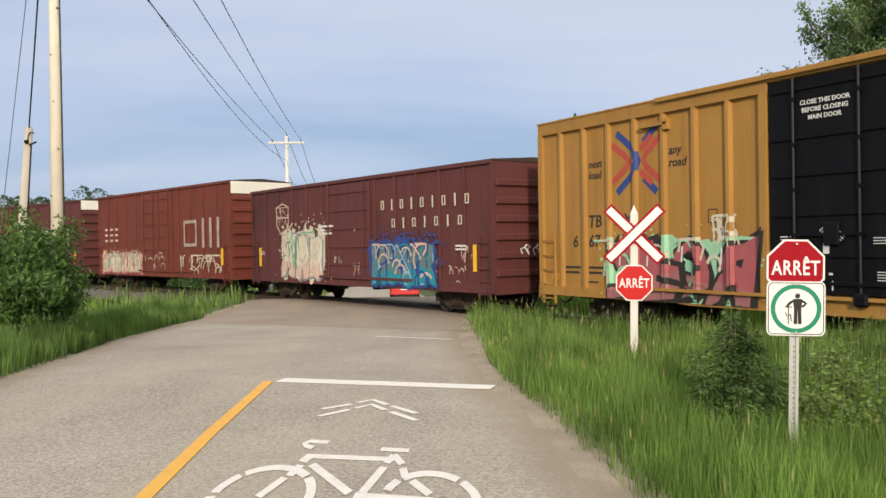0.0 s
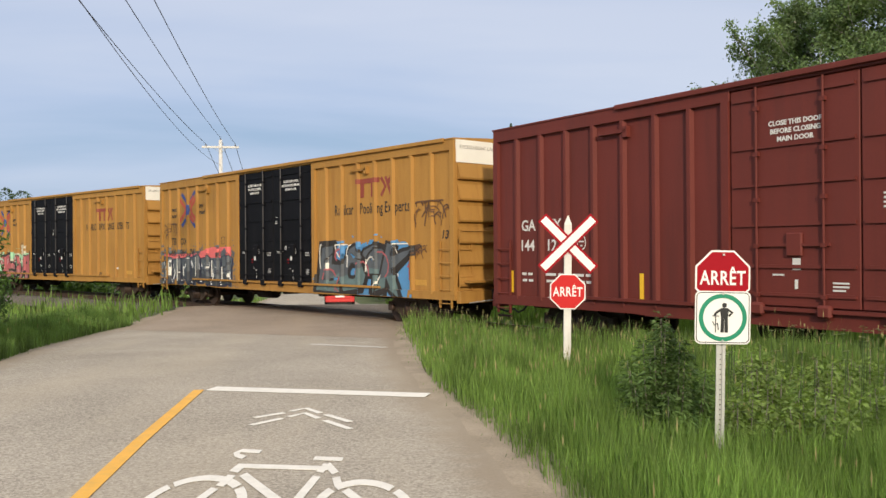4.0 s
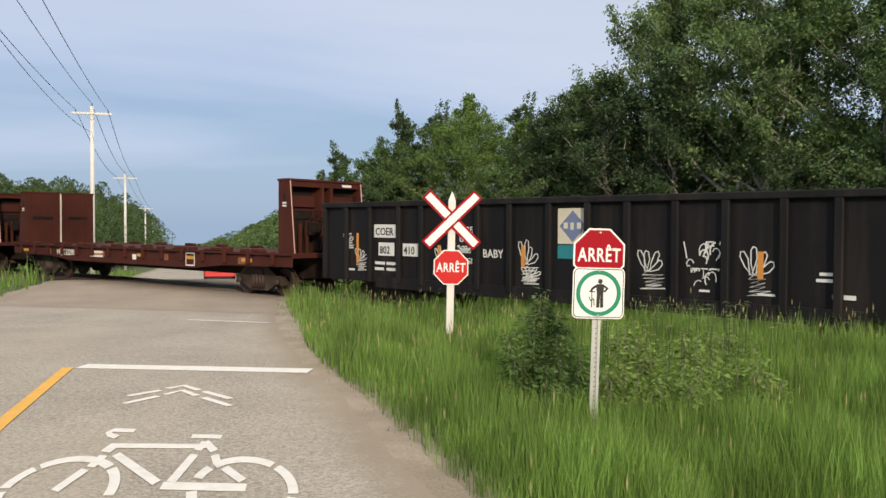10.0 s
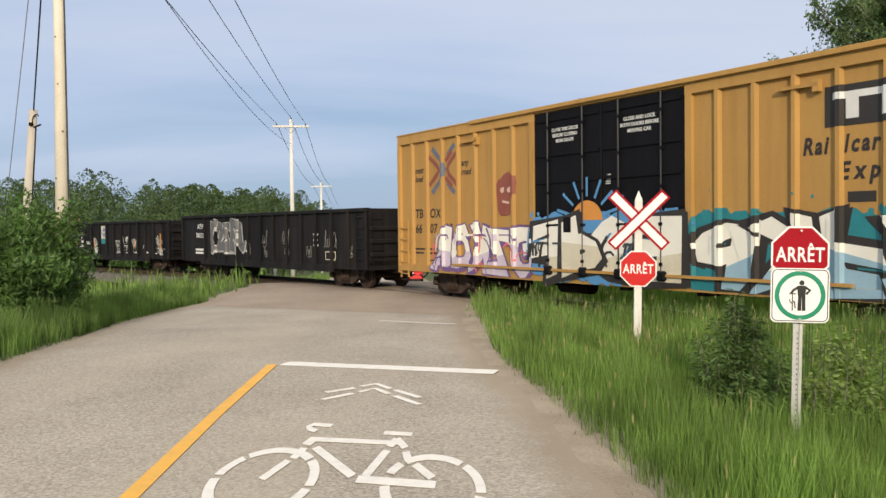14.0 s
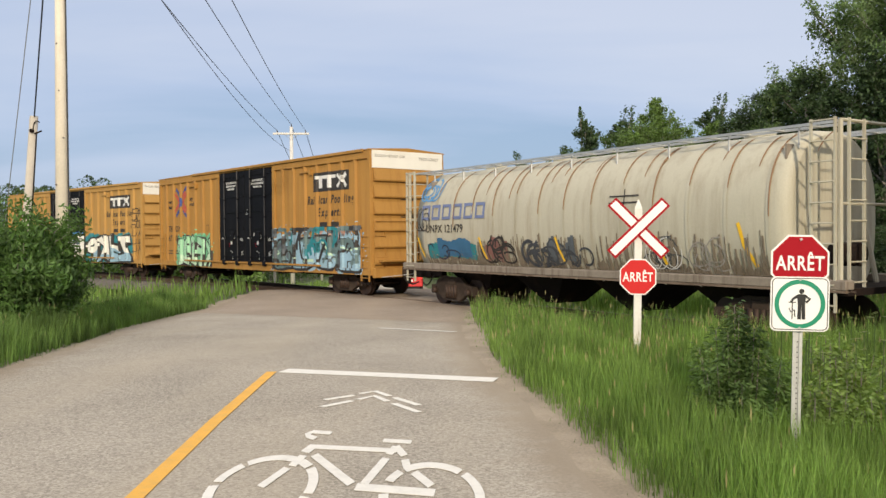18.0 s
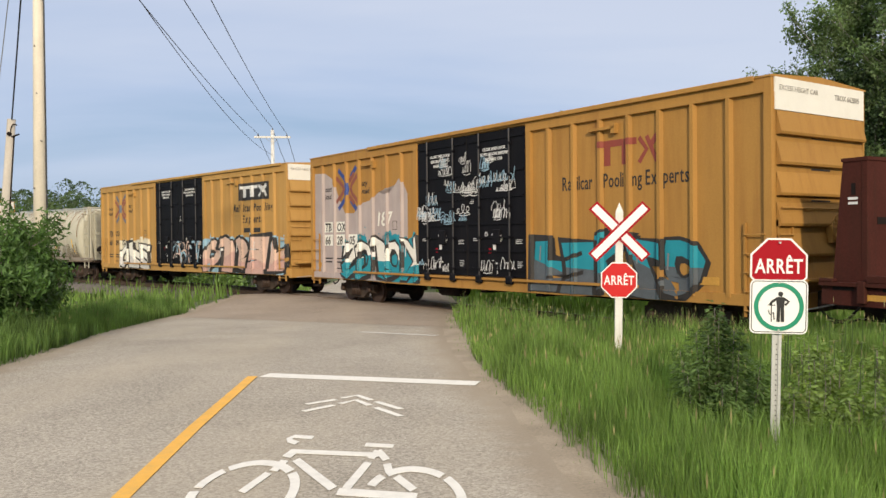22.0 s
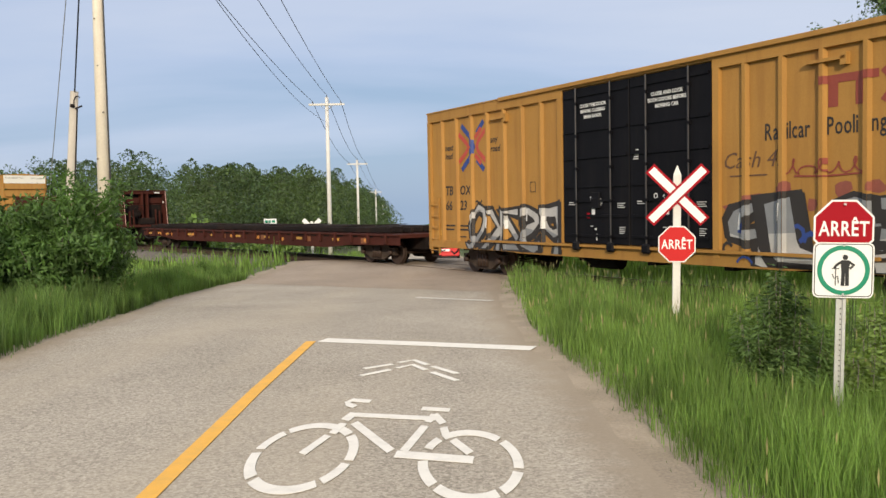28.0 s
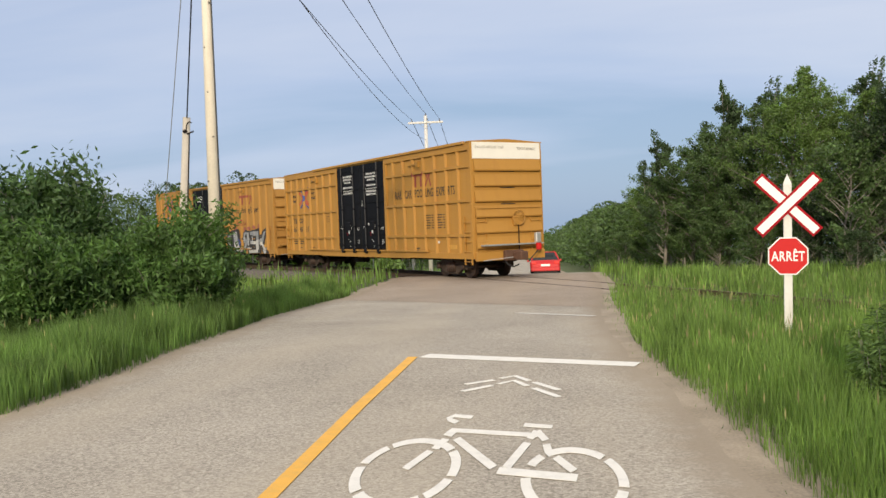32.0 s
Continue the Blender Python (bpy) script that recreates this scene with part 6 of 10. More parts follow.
swirls(yellow2, 12.2, 16.8, 0.85, 2.3, 22, (M_BLACKLET, M_WHITEP, M_PINKG), LB, 314, 0.05, HALF, RIBS_ALL, RIB_D)
swirls(yellow2, 0.3, 1.6, 2.6, 3.3, 14, (M_BROWNTAG,), LB, 315, 0.03, HALF, RIBS_ALL, RIB_D)
swirls(yellow2, 16.95, 18.4, 2.62, 3.45, 22, (M_BROWNTAG,), LB, 316, 0.035, HALF, RIBS_ALL, RIB_D)
side_text(yellow2, "13", 0.32, 18.05, 2.42, M_BLACKLET, LB, shear=0.2, bold=0.006)
swirls(yellow2, 16.75, 17.5, 1.85, 2.25, 14, (M_BROWNTAG,), LB, 317, 0.03, HALF, RIBS_ALL, RIB_D)
TRAIN.append((yellow2, 79.56, LB))
# 3
lettered(yellow3, "TBOX", "66 07 23", "plate")
yellow3["label"] = "yellow boxcar with white and lilac graffiti along its sides"
sprayed(yellow3, lambda bm: (poly(bm, blob(5.65, 3.0, 0.42, 0.55, random.Random(2)), 0.001)), M_LOGORED, LB, 1, RIBS_ALL, RIB_D)
sprayed(yellow3, lambda bm: [poly(bm, blob(5.5, 3.1, 0.08, 0.08, random.Random(1)), 0.001), poly(bm, blob(5.8, 3.1, 0.08, 0.08, random.Random(1)), 0.001), stroke(bm, [(5.5, 2.8), (5.8, 2.75)], 0.06, 0.001)], M_PEACHG, LB, 2, RIBS_ALL, RIB_D)
letter_piece(yellow3, 5, 2.0, 6.75, 0.82, 2.15, M_WHITEP, M_PURPLEG, 31, second=M_PALELILAC, shine=M_LILACG, fat=0.06, line=0.035, tilt=4, **G)
swirls(yellow3, 2.0, 6.7, 0.85, 1.9, 18, (M_CORALG, M_WHITEP, M_PURPLEG), LB, 331, 0.05, HALF, RIBS_ALL, RIB_D)
def sunburst(bm):
    poly(bm, arc(8.9, 2.25, 0.52, 0.46, 0, 180, 14), 0.001)
sprayed(yellow3, sunburst, M_ORANGEG, LB, 1, name="sunburst", label="orange half disc", y=HALF + 0.09)
sprayed(yellow3, lambda bm: [stroke(bm, [(8.9 + math.cos(radians(a)) * 0.62, 2.25 + math.sin(radians(a)) * 0.55), (8.9 + math.cos(radians(a)) * 1.1, 2.25 + math.sin(radians(a)) * 1.0)], 0.07, 0.001) for a in range(15, 180, 25)], M_BLUEG, LB, 1, name="sunburst_ray", y=HALF + 0.09)
letter_piece(yellow3, 4, 6.85, 11.7, 0.90, 2.35, M_WHITEP, M_BLACKLET, 33, LB, y=HALF + 0.088, cloud=M_BLUEG, second=M_CREAMG, fat=0.07)
swirls(yellow3, 6.9, 11.7, 0.9, 1.7, 18, (M_BLACKLET, M_DARKG), LB, 333, 0.07, HALF + 0.088)
letter_piece(yellow3, 4, 12.0, 17.3, 0.80, 2.25, M_WHITEP, M_BLACKLET, 36, cloud=M_TEALG, second=M_SKYG, shine=M_WHITELET, fat=0.06, **G)
for i in range(6):
    tag_scrawl(yellow3, 17.4, 18.5, 1.4 + i * 0.42, 1.75 + i * 0.42, 3, M_BLACKLET, seed=50 + i, w=0.045, **G)
TRAIN.append((yellow3, -34.10, LB))
# 4
lettered(yellow4, "TBOX", "67 00 77", "plate")
yellow4["label"] = "yellow boxcar with mint letters and dark teal graffiti"
letter_piece(yellow4, 5, 2.1, 5.9, 0.80, 2.15, M_MINTG, M_BLACKLET, 41, cloud=M_GREENG, second=M_PALEMINT, shine=M_WHITELET, fat=0.05, line=0.045, **G)
rr4 = random.Random(44)
sprayed(yellow4, lambda bm: [poly(bm, blob(16.2 + rr4.uniform(-0.9, 0.9), 2.1 + rr4.uniform(-0.3, 0.35), rr4.uniform(0.03, 0.22), rr4.uniform(0.03, 0.2), rr4, 9), 0.001) for i in range(26)], M_ROSEG, LB, 0, RIBS_ALL, RIB_D, "graffiti_cloud")
graffiti(yellow4, 11.9, 18.0, 0.80, 2.25, 4, M_TEALGREY, M_BLACKLET, M_SKYG, seed=43, second=M_SKYG, line=2.6, shine=M_PALEMINT, sign=round_letter, **G)
swirls(yellow4, 11.9, 18.0, 0.85, 2.4, 40, (M_BLACKLET, M_SLATEG, M_BLACKLET, M_TEALGREY, M_TEALG), LB, 443, 0.14, HALF, RIBS_ALL, RIB_D)
TRAIN.append((yellow4, -54.92, LB))
# 5
lettered(yellow5, "TBOX", "66 09 02", "plate")
yellow5["label"] = "yellow boxcar with white tag and peach graffiti"
letter_piece(yellow5, 3, 2.5, 6.1, 0.82, 2.15, M_WHITEP, M_BLACKLET, 52, cloud=M_CREAMG, second=M_PALEGREY, fat=0.06, line=0.05, **G)
swirls(yellow5, 8.9, 11.7, 0.95, 2.1, 26, (M_PEACHG, M_SKYG, M_DARKG), LB, 553, 0.09, HALF + 0.088)
letter_piece(yellow5, 5, 11.9, 18.3, 0.80, 2.2, M_PEACHG, M_BLACKLET, 54, cloud=M_SKYG, second=M_ROSEG, shine=M_WHITELET, fat=0.09, line=0.08, tilt=5, **G)
TRAIN.append((yellow5, -91.95, LB))
# 6: front panels greyed over
lettered(yellow6, "TBOX", "66 28 05", "black")
yellow6["label"] = "yellow boxcar with pale buffed panels and teal graffiti"
rr = random.Random(6)
sprayed(yellow6, lambda bm: poly(bm, [(0.2, 0.8), (6.3, 0.8), (6.3, 3.5), (5.9, 4.05), (5.6, 3.8), (5.1, 3.5), (4.6, 3.62), (4.2, 3.4), (3.6, 3.32), (3.0, 3.0), (2.4, 3.02), (1.95, 3.6), (1.6, 4.2), (1.0, 4.45), (0.2, 4.5)], 0.001), material("pale_buff_paint", (0.40, 0.335, 0.315), 0.7, 0, 0.12, 1.5, 40, 0, (0.50, 0.43, 0.39), 0.6, 1.5, True), LB, 0, RIBS_ALL, RIB_D)
letter_piece(yellow6, 5, 2.3, 6.9, 0.80, 2.15, M_WHITEP, M_BLACKLET, 61, cloud=M_TURQG, second=M_TURQG, shine=M_WHITELET, fat=0.04, line=0.05, **G)
letter_piece(yellow6, 5, 12.1, 17.0, 0.80, 2.15, M_TURQG, M_BLACKLET, 62, second=M_SLATEG, shine=M_SILVERG, fat=0.07, line=0.06, tilt=4, **G)
for s, b in (("SILENT", 3.22), ("IN", 3.04), ("ACTION!", 2.86)):
    side_text(yellow6, s, 0.19, 7.35, b, M_SKYG, LB, HALF + 0.066, shear=0.1)
side_text(yellow6, "187", 0.62, 4.45, 2.55, M_WHITEP, LB, HALF + 0.016, shear=0.15, bold=0.012)
side_bars(yellow6, [(0.94, 2.38, 0.70, 0.36), (1.80, 2.38, 0.70, 0.36), (0.94, 1.92, 0.70, 0.38), (1.80, 1.92, 0.70, 0.38), (2.66, 1.92, 0.64, 0.38)], M_WHITEP, LB, HALF + 0.012, "number_patch")
for k, (s, b) in enumerate((("TB", 2.42), ("OX", 2.42), ("66", 1.96), ("28", 1.96), ("05", 1.96))):
    side_text(yellow6, s, 0.40, 0.98 + 0.857 * (k if k < 2 else k - 2), b, M_BLACKLET, LB, HALF + 0.019, shear=0.12, bold=0.006)
rd6 = random.Random(66)
for i in range(46):                    # small crowded marker tags over both doors
    a, b, w = rd6.uniform(6.95, 11.0), rd6.choice((4.15, 3.95, 3.6, 3.4, 3.1, 2.75, 2.6, 1.3)) + rd6.uniform(-0.08, 0.08), rd6.uniform(0.3, 0.75)
    tag_scrawl(yellow6, a, a + w, b, b + rd6.uniform(0.16, 0.36), rd6.randint(3, 5), rd6.choice((M_WHITELET, M_WHITELET, M_PALEGREY, M_SKYG)), L=LB, seed=170 + i, w=0.02, y=HALF + 0.086)
TRAIN.append((yellow6, -112.45, LB))
# 7
lettered(yellow7, "TBOX", "66 23 26", "black")
yellow7["label"] = "yellow boxcar with silver and red graffiti along the sill"
letter_piece(yellow7, 5, 2.35, 6.75, 0.80, 2.05, M_PALEG, M_BLACKLET, 64, second=M_SILVERG, shine=M_WHITELET, fat=0.01, line=0.06, tilt=10, **G)
letter_piece(yellow7, 5, 12.1, 17.6, 0.80, 2.1, M_SILVERG, M_BLACKLET, 71, second=M_PALEG, shine=M_WHITELET, fat=0.01, line=0.06, tilt=10, **G)
swirls(yellow7, 12.0, 17.6, 0.85, 1.6, 12, (M_SILVERG, M_BLACKLET, M_LOGOBLUE), LB, 771, 0.08, HALF, RIBS_ALL, RIB_D)
rr7 = random.Random(7)
for k in range(9):
    sprayed(yellow7, lambda bm: poly(bm, blob(11.6 + k * 0.62, 2.15 + rr7.uniform(-0.25, 0.3), rr7.uniform(0.08, 0.30), rr7.uniform(0.06, 0.22), rr7, 9), 0.001), M_LOGORED_OLD, LB, 0, RIBS_ALL, RIB_D, "graffiti_cloud")
side_text(yellow7, "Cash 4!", 0.46, 12.0, 2.72, M_BROWNTAG, LB, shear=0.3)
side_bars(yellow7, [(12.2, 2.55, 0.9, 0.03)], M_BROWNTAG, LB)
tag_scrawl(yellow7, 13.5, 15.2, 2.55, 2.85, 5, M_REDLET, seed=73, w=0.03, **G)
TRAIN.append((yellow7, -179.85, LB))
lettered(last_yellow, "TBOX", "66 46 11", "caps")
part("marker_lamp_body", boxed(-LB / 2 - 0.46, -LB / 2 - 0.30, -1.16, -0.92, 1.28, 1.66, 0.03), M_GALV, last_yellow, "grey end-of-train marker unit")
part("marker_lamp", boxed(-LB / 2 - 0.48, -LB / 2 - 0.34, -1.14, -0.96, 1.02, 1.27, 0.02), M_SIGNRED_FADED, last_yellow, "red marker panel")
part("marker_hose", rodded((-LB / 2 - 0.42, -1.02, 1.02), (-LB / 2 - 0.5, -0.5, 0.62), 0.02, n=6), M_TYRE, last_yellow)
for o in list(last_yellow.children):
    if o.name.startswith(("coupler", "draft_pocket")):
        o.data = o.data.copy()
        o.data.materials[0] = M_RUSTY
    elif o.name.startswith("crossover_platform"):
        o.data = o.data.copy()
        o.data.materials[0] = M_GALV
TRAIN.append((last_yellow, -200.19, LB))


for c_ in (yellow3, yellow5):
    recolour(c_, {M_CARYEL: M_CARYEL_PALE, M_LOGORED: M_LOGORED_OLD, M_LOGOBLUE: M_LOGOBLUE_OLD})
recolour(yellow6, {M_LOGORED: M_LOGORED_OLD})


# -- older brown boxcars --
def old_boxcar(name_label, L, top, paint, ribs_n, white_end, door, group="brown boxcars"):
    car = empty("boxcar", name_label, "boxcar", group)
    fl = 1.0
    part("body", boxed(-L / 2, L / 2, -HALF, HALF, fl - 0.22, top - 0.02, 0.012), paint, car)
    for s in (1, -1):
        for i in range(ribs_n):
            a = 0.05 + i * (L - 0.2) / (ribs_n - 1)
            if door[0] - 0.1 < a < door[1] + 0.05:
                continue
            part("side_post", boxed(L / 2 - a - 0.12, L / 2 - a, min(s * HALF, s * (HALF + 0.05)), max(s * HALF, s * (HALF + 0.05)), fl - 0.1, top - 0.08, 0.01), paint, car)
        part("top_chord", boxed(-L / 2, L / 2, min(s * HALF, s * (HALF + 0.07)), max(s * HALF, s * (HALF + 0.07)), top - 0.1, top, 0.01), paint, car)
        part("side_sill", boxed(-L / 2, L / 2, min(s * HALF, s * (HALF + 0.05)), max(s * HALF, s * (HALF + 0.05)), fl - 0.30, fl - 0.02), paint, car)
        n = 2 if door[1] - door[0] > 3 else 1
        w = (door[1] - door[0]) / n
        for k in range(n):
            d0, d1 = door[0] + k * w + 0.01, door[0] + (k + 1) * w - 0.01
            dr = part("sliding_door", boxed(L / 2 - d1, L / 2 - d0, min(s * HALF, s * (HALF + 0.08)), max(s * HALF, s * (HALF + 0.08)), fl + 0.03, top - 0.16, 0.012), paint, car, "sliding door")
            y0 = HALF + 0.08
            for b in np.arange(fl + 0.4, top - 0.3, 0.62):
                part("door_rib", boxed(L / 2 - d1 + 0.05, L / 2 - d0 - 0.05, min(s * y0, s * (y0 + 0.035)), max(s * y0, s * (y0 + 0.035)), b, b + 0.08), paint, dr)
            for a in (d0 + 0.3, d1 - 0.3):
                part("lock_rod", rodded((L / 2 - a, s * (y0 + 0.05), fl), (L / 2 - a, s * (y0 + 0.05), top - 0.1), 0.022, n=6), paint, dr)
        part("door_rail", boxed(L / 2 - door[1] - 2.5, L / 2 - door[0] + 0.4, min(s * HALF, s * (HALF + 0.13)), max(s * HALF, s * (HALF + 0.13)), fl - 0.05, fl + 0.03), paint, car)
    bm = bmesh.new()
    pr = [(-HALF - 0.06, top - 0.02), (-HALF - 0.06, top + 0.02), (0, top + 0.13), (HALF + 0.06, top + 0.02), (HALF + 0.06, top - 0.02)]
    lo = [bm.verts.new((-L / 2 - 0.02, py, pz)) for py, pz in pr]
    hi = [bm.verts.new((L / 2 + 0.02, py, pz)) for py, pz in pr]
    for i in range(5):
        bm.faces.new((lo[i], lo[(i + 1) % 5], hi[(i + 1) % 5], hi[i]))
    bm.faces.new(lo[::-1]), bm.faces.new(hi)
    part("roof", bm, M_DARKROOF, car)
    for e in (-1, 1):
        x0 = e * L / 2
        if white_end:
            part("end_top_panel", boxed(min(x0, x0 + e * 0.03), max(x0, x0 + e * 0.03), -HALF, HALF, top - 0.55, top - 0.02), M_WHITEP, car, "white excess-height panel")
        for b in np.arange(fl + 0.15, top - (0.85 if white_end else 0.4), 0.5):
            part("end_rib", boxed(min(x0, x0 + e * 0.08), max(x0, x0 + e * 0.08), -HALF + 0.06, HALF - 0.06, b, b + 0.2, 0.03), paint, car)
        part("end_sill", boxed(min(x0, x0 + e * 0.14), max(x0, x0 + e * 0.14), -HALF, HALF, fl - 0.32, fl), paint, car)
        coupler(car, x0, e)
        truck(car, e * (L / 2 - 2.2))
        ladder(car, x0 - e * 0.36, HALF + 0.02, fl - 0.45, 2.3, paint)
        part("reflector_strip", boxed(min(x0 - e * 0.75, x0 - e * 0.85), max(x0 - e * 0.75, x0 - e * 0.85), HALF, HALF + 0.056, 1.3, 2.05), M_REFL, car)
    part("centre_sill", boxed(-L / 2, L / 2, -0.32, 0.32, 0.6, fl - 0.2), M_UNDER, car)
    for k in (-1.6, 0.8):
        part("cross_bearer", boxed(k - 0.12, k + 0.12, -HALF + 0.05, HALF - 0.05, 0.62, fl - 0.2), M_UNDER, car)
    return car


def block_word(car, n, a, b, w, h, gap, mat, L, depth=0.0):
    """A company name as plain upright bars, one a letter."""
    for i in range(n):
        bm = bmesh.new()
        x = a + i * (w + gap)
        if i % 2:
            stroke(bm, [(x + w * 0.5, b), (x + w * 0.5, b + h)], w * 0.34, 0.001)
        else:
            stroke(bm, [(x + w * 0.2, b + 0.05), (x + w * 0.8, b + 0.05), (x + w * 0.8, b + h - 0.05), (x + w * 0.2, b + h - 0.05)], w * 0.26, 0.001, True)
        part("name_bar", on_side(bm, L, 0, 0, HALF + 0.008 + depth), mat, car)


def wiggle(car, a, b, w, h, mat, L):
    """The two-letter worm mark as one broad bent band."""
    def f(bm):
        stroke(bm, [(a + w * 0.10, b + h * 0.1), (a + w * 0.40, b + h * 0.1), (a + w * 0.40, b + h * 0.9), (a + w * 0.10, b + h * 0.9)], h * 0.15, 0.001, True)
        stroke(bm, [(a + w * 0.58, b), (a + w * 0.58, b + h)], h * 0.17, 0.001)
        stroke(bm, [(a + w * 0.76, b), (a + w * 0.76, b + h)], h * 0.17, 0.001)
        stroke(bm, [(a + w * 0.94, b), (a + w * 0.94, b + h)], h * 0.17, 0.001)
    sprayed(car, f, mat, L, 0, name="logo_shape", y=HALF + 0.052)


M_FADEDWHITE = material("faded_white_mark", (0.42, 0.33, 0.28), 0.7, 0, 0.2, 2.0, 40, 0, (0.20, 0.07, 0.05), 0.75, 2.5)


cn0 = old_boxcar("faded red-brown boxcar far along the train", 15.2, 4.55, M_CNRED, 12, False, (5.6, 9.4))
TRAIN.append((cn0, 161.0, 15.2))
cn1 = old_boxcar("dark red boxcar with white end panel and white mark", 15.2, 5.0, M_MAROON, 12, True, (5.6, 9.4))
wiggle(cn1, 10.2, 2.1, 3.6, 1.3, M_WHITELET, 15.2)
TRAIN.append((cn1, 151.8 - 0.1, 15.2))
TRAIN[-2] = (cn0, 168.8, 15.2)
cn2 = old_boxcar("rusty red boxcar with a large white bent-band mark", 15.0, 5.0, M_CNRED, 13, True, (5.9, 9.3))
wiggle(cn2, 10.25, 2.1, 3.9, 1.35, M_FADEDWHITE, 15.0)
graffiti(cn2, 0.7, 5.7, 0.78, 1.85, 6, M_CREAMG, M_PINKG, M_PEACHG, 15.0, (), 0, 90, 0.4, M_GREENG, y=HALF + 0.052, second=M_PEACHG, line=0.5)
swirls(cn2, 0.7, 5.6, 0.8, 1.8, 30, (M_PINKG, M_SILVERG, M_CREAMG, M_MINTG), 15.0, 291, 0.05, HALF + 0.056)
swirls(cn2, 9.7, 14.2, 0.85, 1.75, 34, (M_CREAMG, M_PEACHG, M_CREAMG), 15.0, 292, 0.055, HALF + 0.056)
swirls(cn2, 6.0, 8.9, 0.9, 1.9, 10, (M_CREAMG,), 15.0, 293, 0.03, HALF + 0.09)
side_bars(cn2, [(1.0 + 0.7 * (i % 3), 2.5 + 0.3 * (i // 3), 0.4, 0.12) for i in range(9)], M_PEACHG, 15.0, HALF + 0.052)
TRAIN.append((cn2, 134.1, 15.0))
wc = old_boxcar("weathered maroon boxcar with cream name bars and blue graffiti", 15.5, 4.36, M_MAROON, 14, False, (6.3, 9.25))
block_word(wc, 9, 9.95, 3.18, 0.22, 0.36, 0.325, M_CREAMG, 15.5, depth=0.05)
block_word(wc, 7, 10.56, 2.60, 0.22, 0.34, 0.35, M_CREAMG, 15.5, depth=0.05)
bm = bmesh.new()
stroke(bm, [(2.4, 3.6), (2.4, 2.9), (2.9, 2.45), (3.4, 2.9), (3.4, 3.6), (2.9, 3.75)], 0.06, 0.001, True)
stroke(bm, [(2.4, 3.2), (3.4, 3.2)], 0.05, 0.001)
part("shield_outline", on_side(bm, 15.5, 0, 0, HALF + 0.056), M_PEACHG, wc)
graffiti(wc, 2.9, 6.15, 0.78, 2.75, 3, M_CREAMG, M_SILVERG, M_CREAMG, 15.5, (), 0, 95, 0.36, M_WHITELET, y=HALF + 0.052, second=M_PEACHG, line=0.4)
swirls(wc, 3.0, 6.1, 0.8, 2.6, 16, (M_CREAMG, M_SILVERG, M_GREENG, M_CREAMG), 15.5, 195, 0.07, HALF + 0.056)
graffiti(wc, 9.4, 12.95, 0.75, 2.25, 4, M_TEALGREY, M_LOGOBLUE, M_LOGOBLUE, 15.5, (), 0, 96, 0.40, M_SKYG, y=HALF + 0.085, second=M_TURQG, line=1.6)
swirls(wc, 9.5, 12.9, 0.85, 2.1, 26, (M_PEACHG, M_TURQG, M_LOGOBLUE, M_SKYG, M_PEACHG), 15.5, 196, 0.06, HALF + 0.089)
for a, b, w_, h_ in ((7.0, 1.3, 0.5, 0.4), (8.1, 1.0, 0.6, 0.5), (13.6, 0.95, 0.8, 0.5), (14.2, 1.5, 0.5, 0.5), (8.3, 2.5, 0.4, 0.2)):
    swirls(wc, a, a + w_, b, b + h_, 7, (M_PEACHG, M_CREAMG), 15.5, int(a * 10), 0.025, HALF + 0.089)
swirls(wc, 2.35, 3.4, 2.75, 3.6, 14, (M_PEACHG,), 15.5, 203, 0.022, HALF + 0.056)
side_text(wc, "274", 0.24, 0.9, 1.75, M_WHITELET, 15.5, HALF + 0.06)
side_bars(wc, [(6.0, 2.75, 0.9, 0.07), (6.0, 2.62, 0.8, 0.07), (6.1, 2.49, 0.7, 0.07), (13.9, 2.0, 0.5, 0.05), (13.9, 1.9, 0.5, 0.05)], M_WHITELET, 15.5, HALF + 0.09)
tag_scrawl(wc, 12.4, 13.0, 1.3, 1.7, 3, M_WHITELET, 15.5, 97, 0.04, y=HALF + 0.055)
bm = bmesh.new()
for i in range(3):
    for st in letter_strokes(0.7 + i * 0.45, 1.75, 0.4, 0.3, random.Random(200 + i)):
        stroke(bm, st, 0.04, 0.001)
part("spray_tag", on_rear(bm, 15.5, 0.2, 0, 0.086), M_WHITELET, wc)
TRAIN.append((wc, 117.15, 15.5))
LG = 18.65
ga = high_cube(M_OXIDE, M_OXIDE, False, "oxide red high boxcar with plug doors and white lettering", "oxide red boxcars")
recolour(ga, {M_ROD: M_OXIDE})
for s, a, b in (("GA", 0.98, 2.55), ("CX", 1.86, 2.55), ("144", 0.92, 2.08), ("12", 1.86, 2.08)):
    side_text(ga, s, 0.36, a, b, M_WHITELET, LG, HALF + 0.008, bold=0.006)
side_bars(ga, [(1.0 + 0.02 * (i % 2) + x, 1.50 - 0.15 * i, w, 0.06) for i in range(2) for x, w in ((0.0, 0.16), (0.22, 0.16), (0.85, 0.34), (1.27, 0.16), (1.75, 0.34), (2.15, 0.16))] + [(1.9, 0.98, 0.22, 0.03), (1.9, 0.93, 0.18, 0.03), (14.4, 1.6, 0.55, 0.05), (14.4, 1.74, 0.55, 0.05), (14.4, 1.88, 0.4, 0.05), (15.25, 1.6, 0.5, 0.05), (15.25, 1.74, 0.5, 0.05), (15.25, 1.88, 0.55, 0.05), (15.25, 2.02, 0.4, 0.05)], M_WHITELET, LG, HALF + 0.008)
bm = bmesh.new()
stroke(bm, arc(3.02, 2.25, 0.13, 0.16, 0, 360, 18)[:-1], 0.022, 0.001, True)
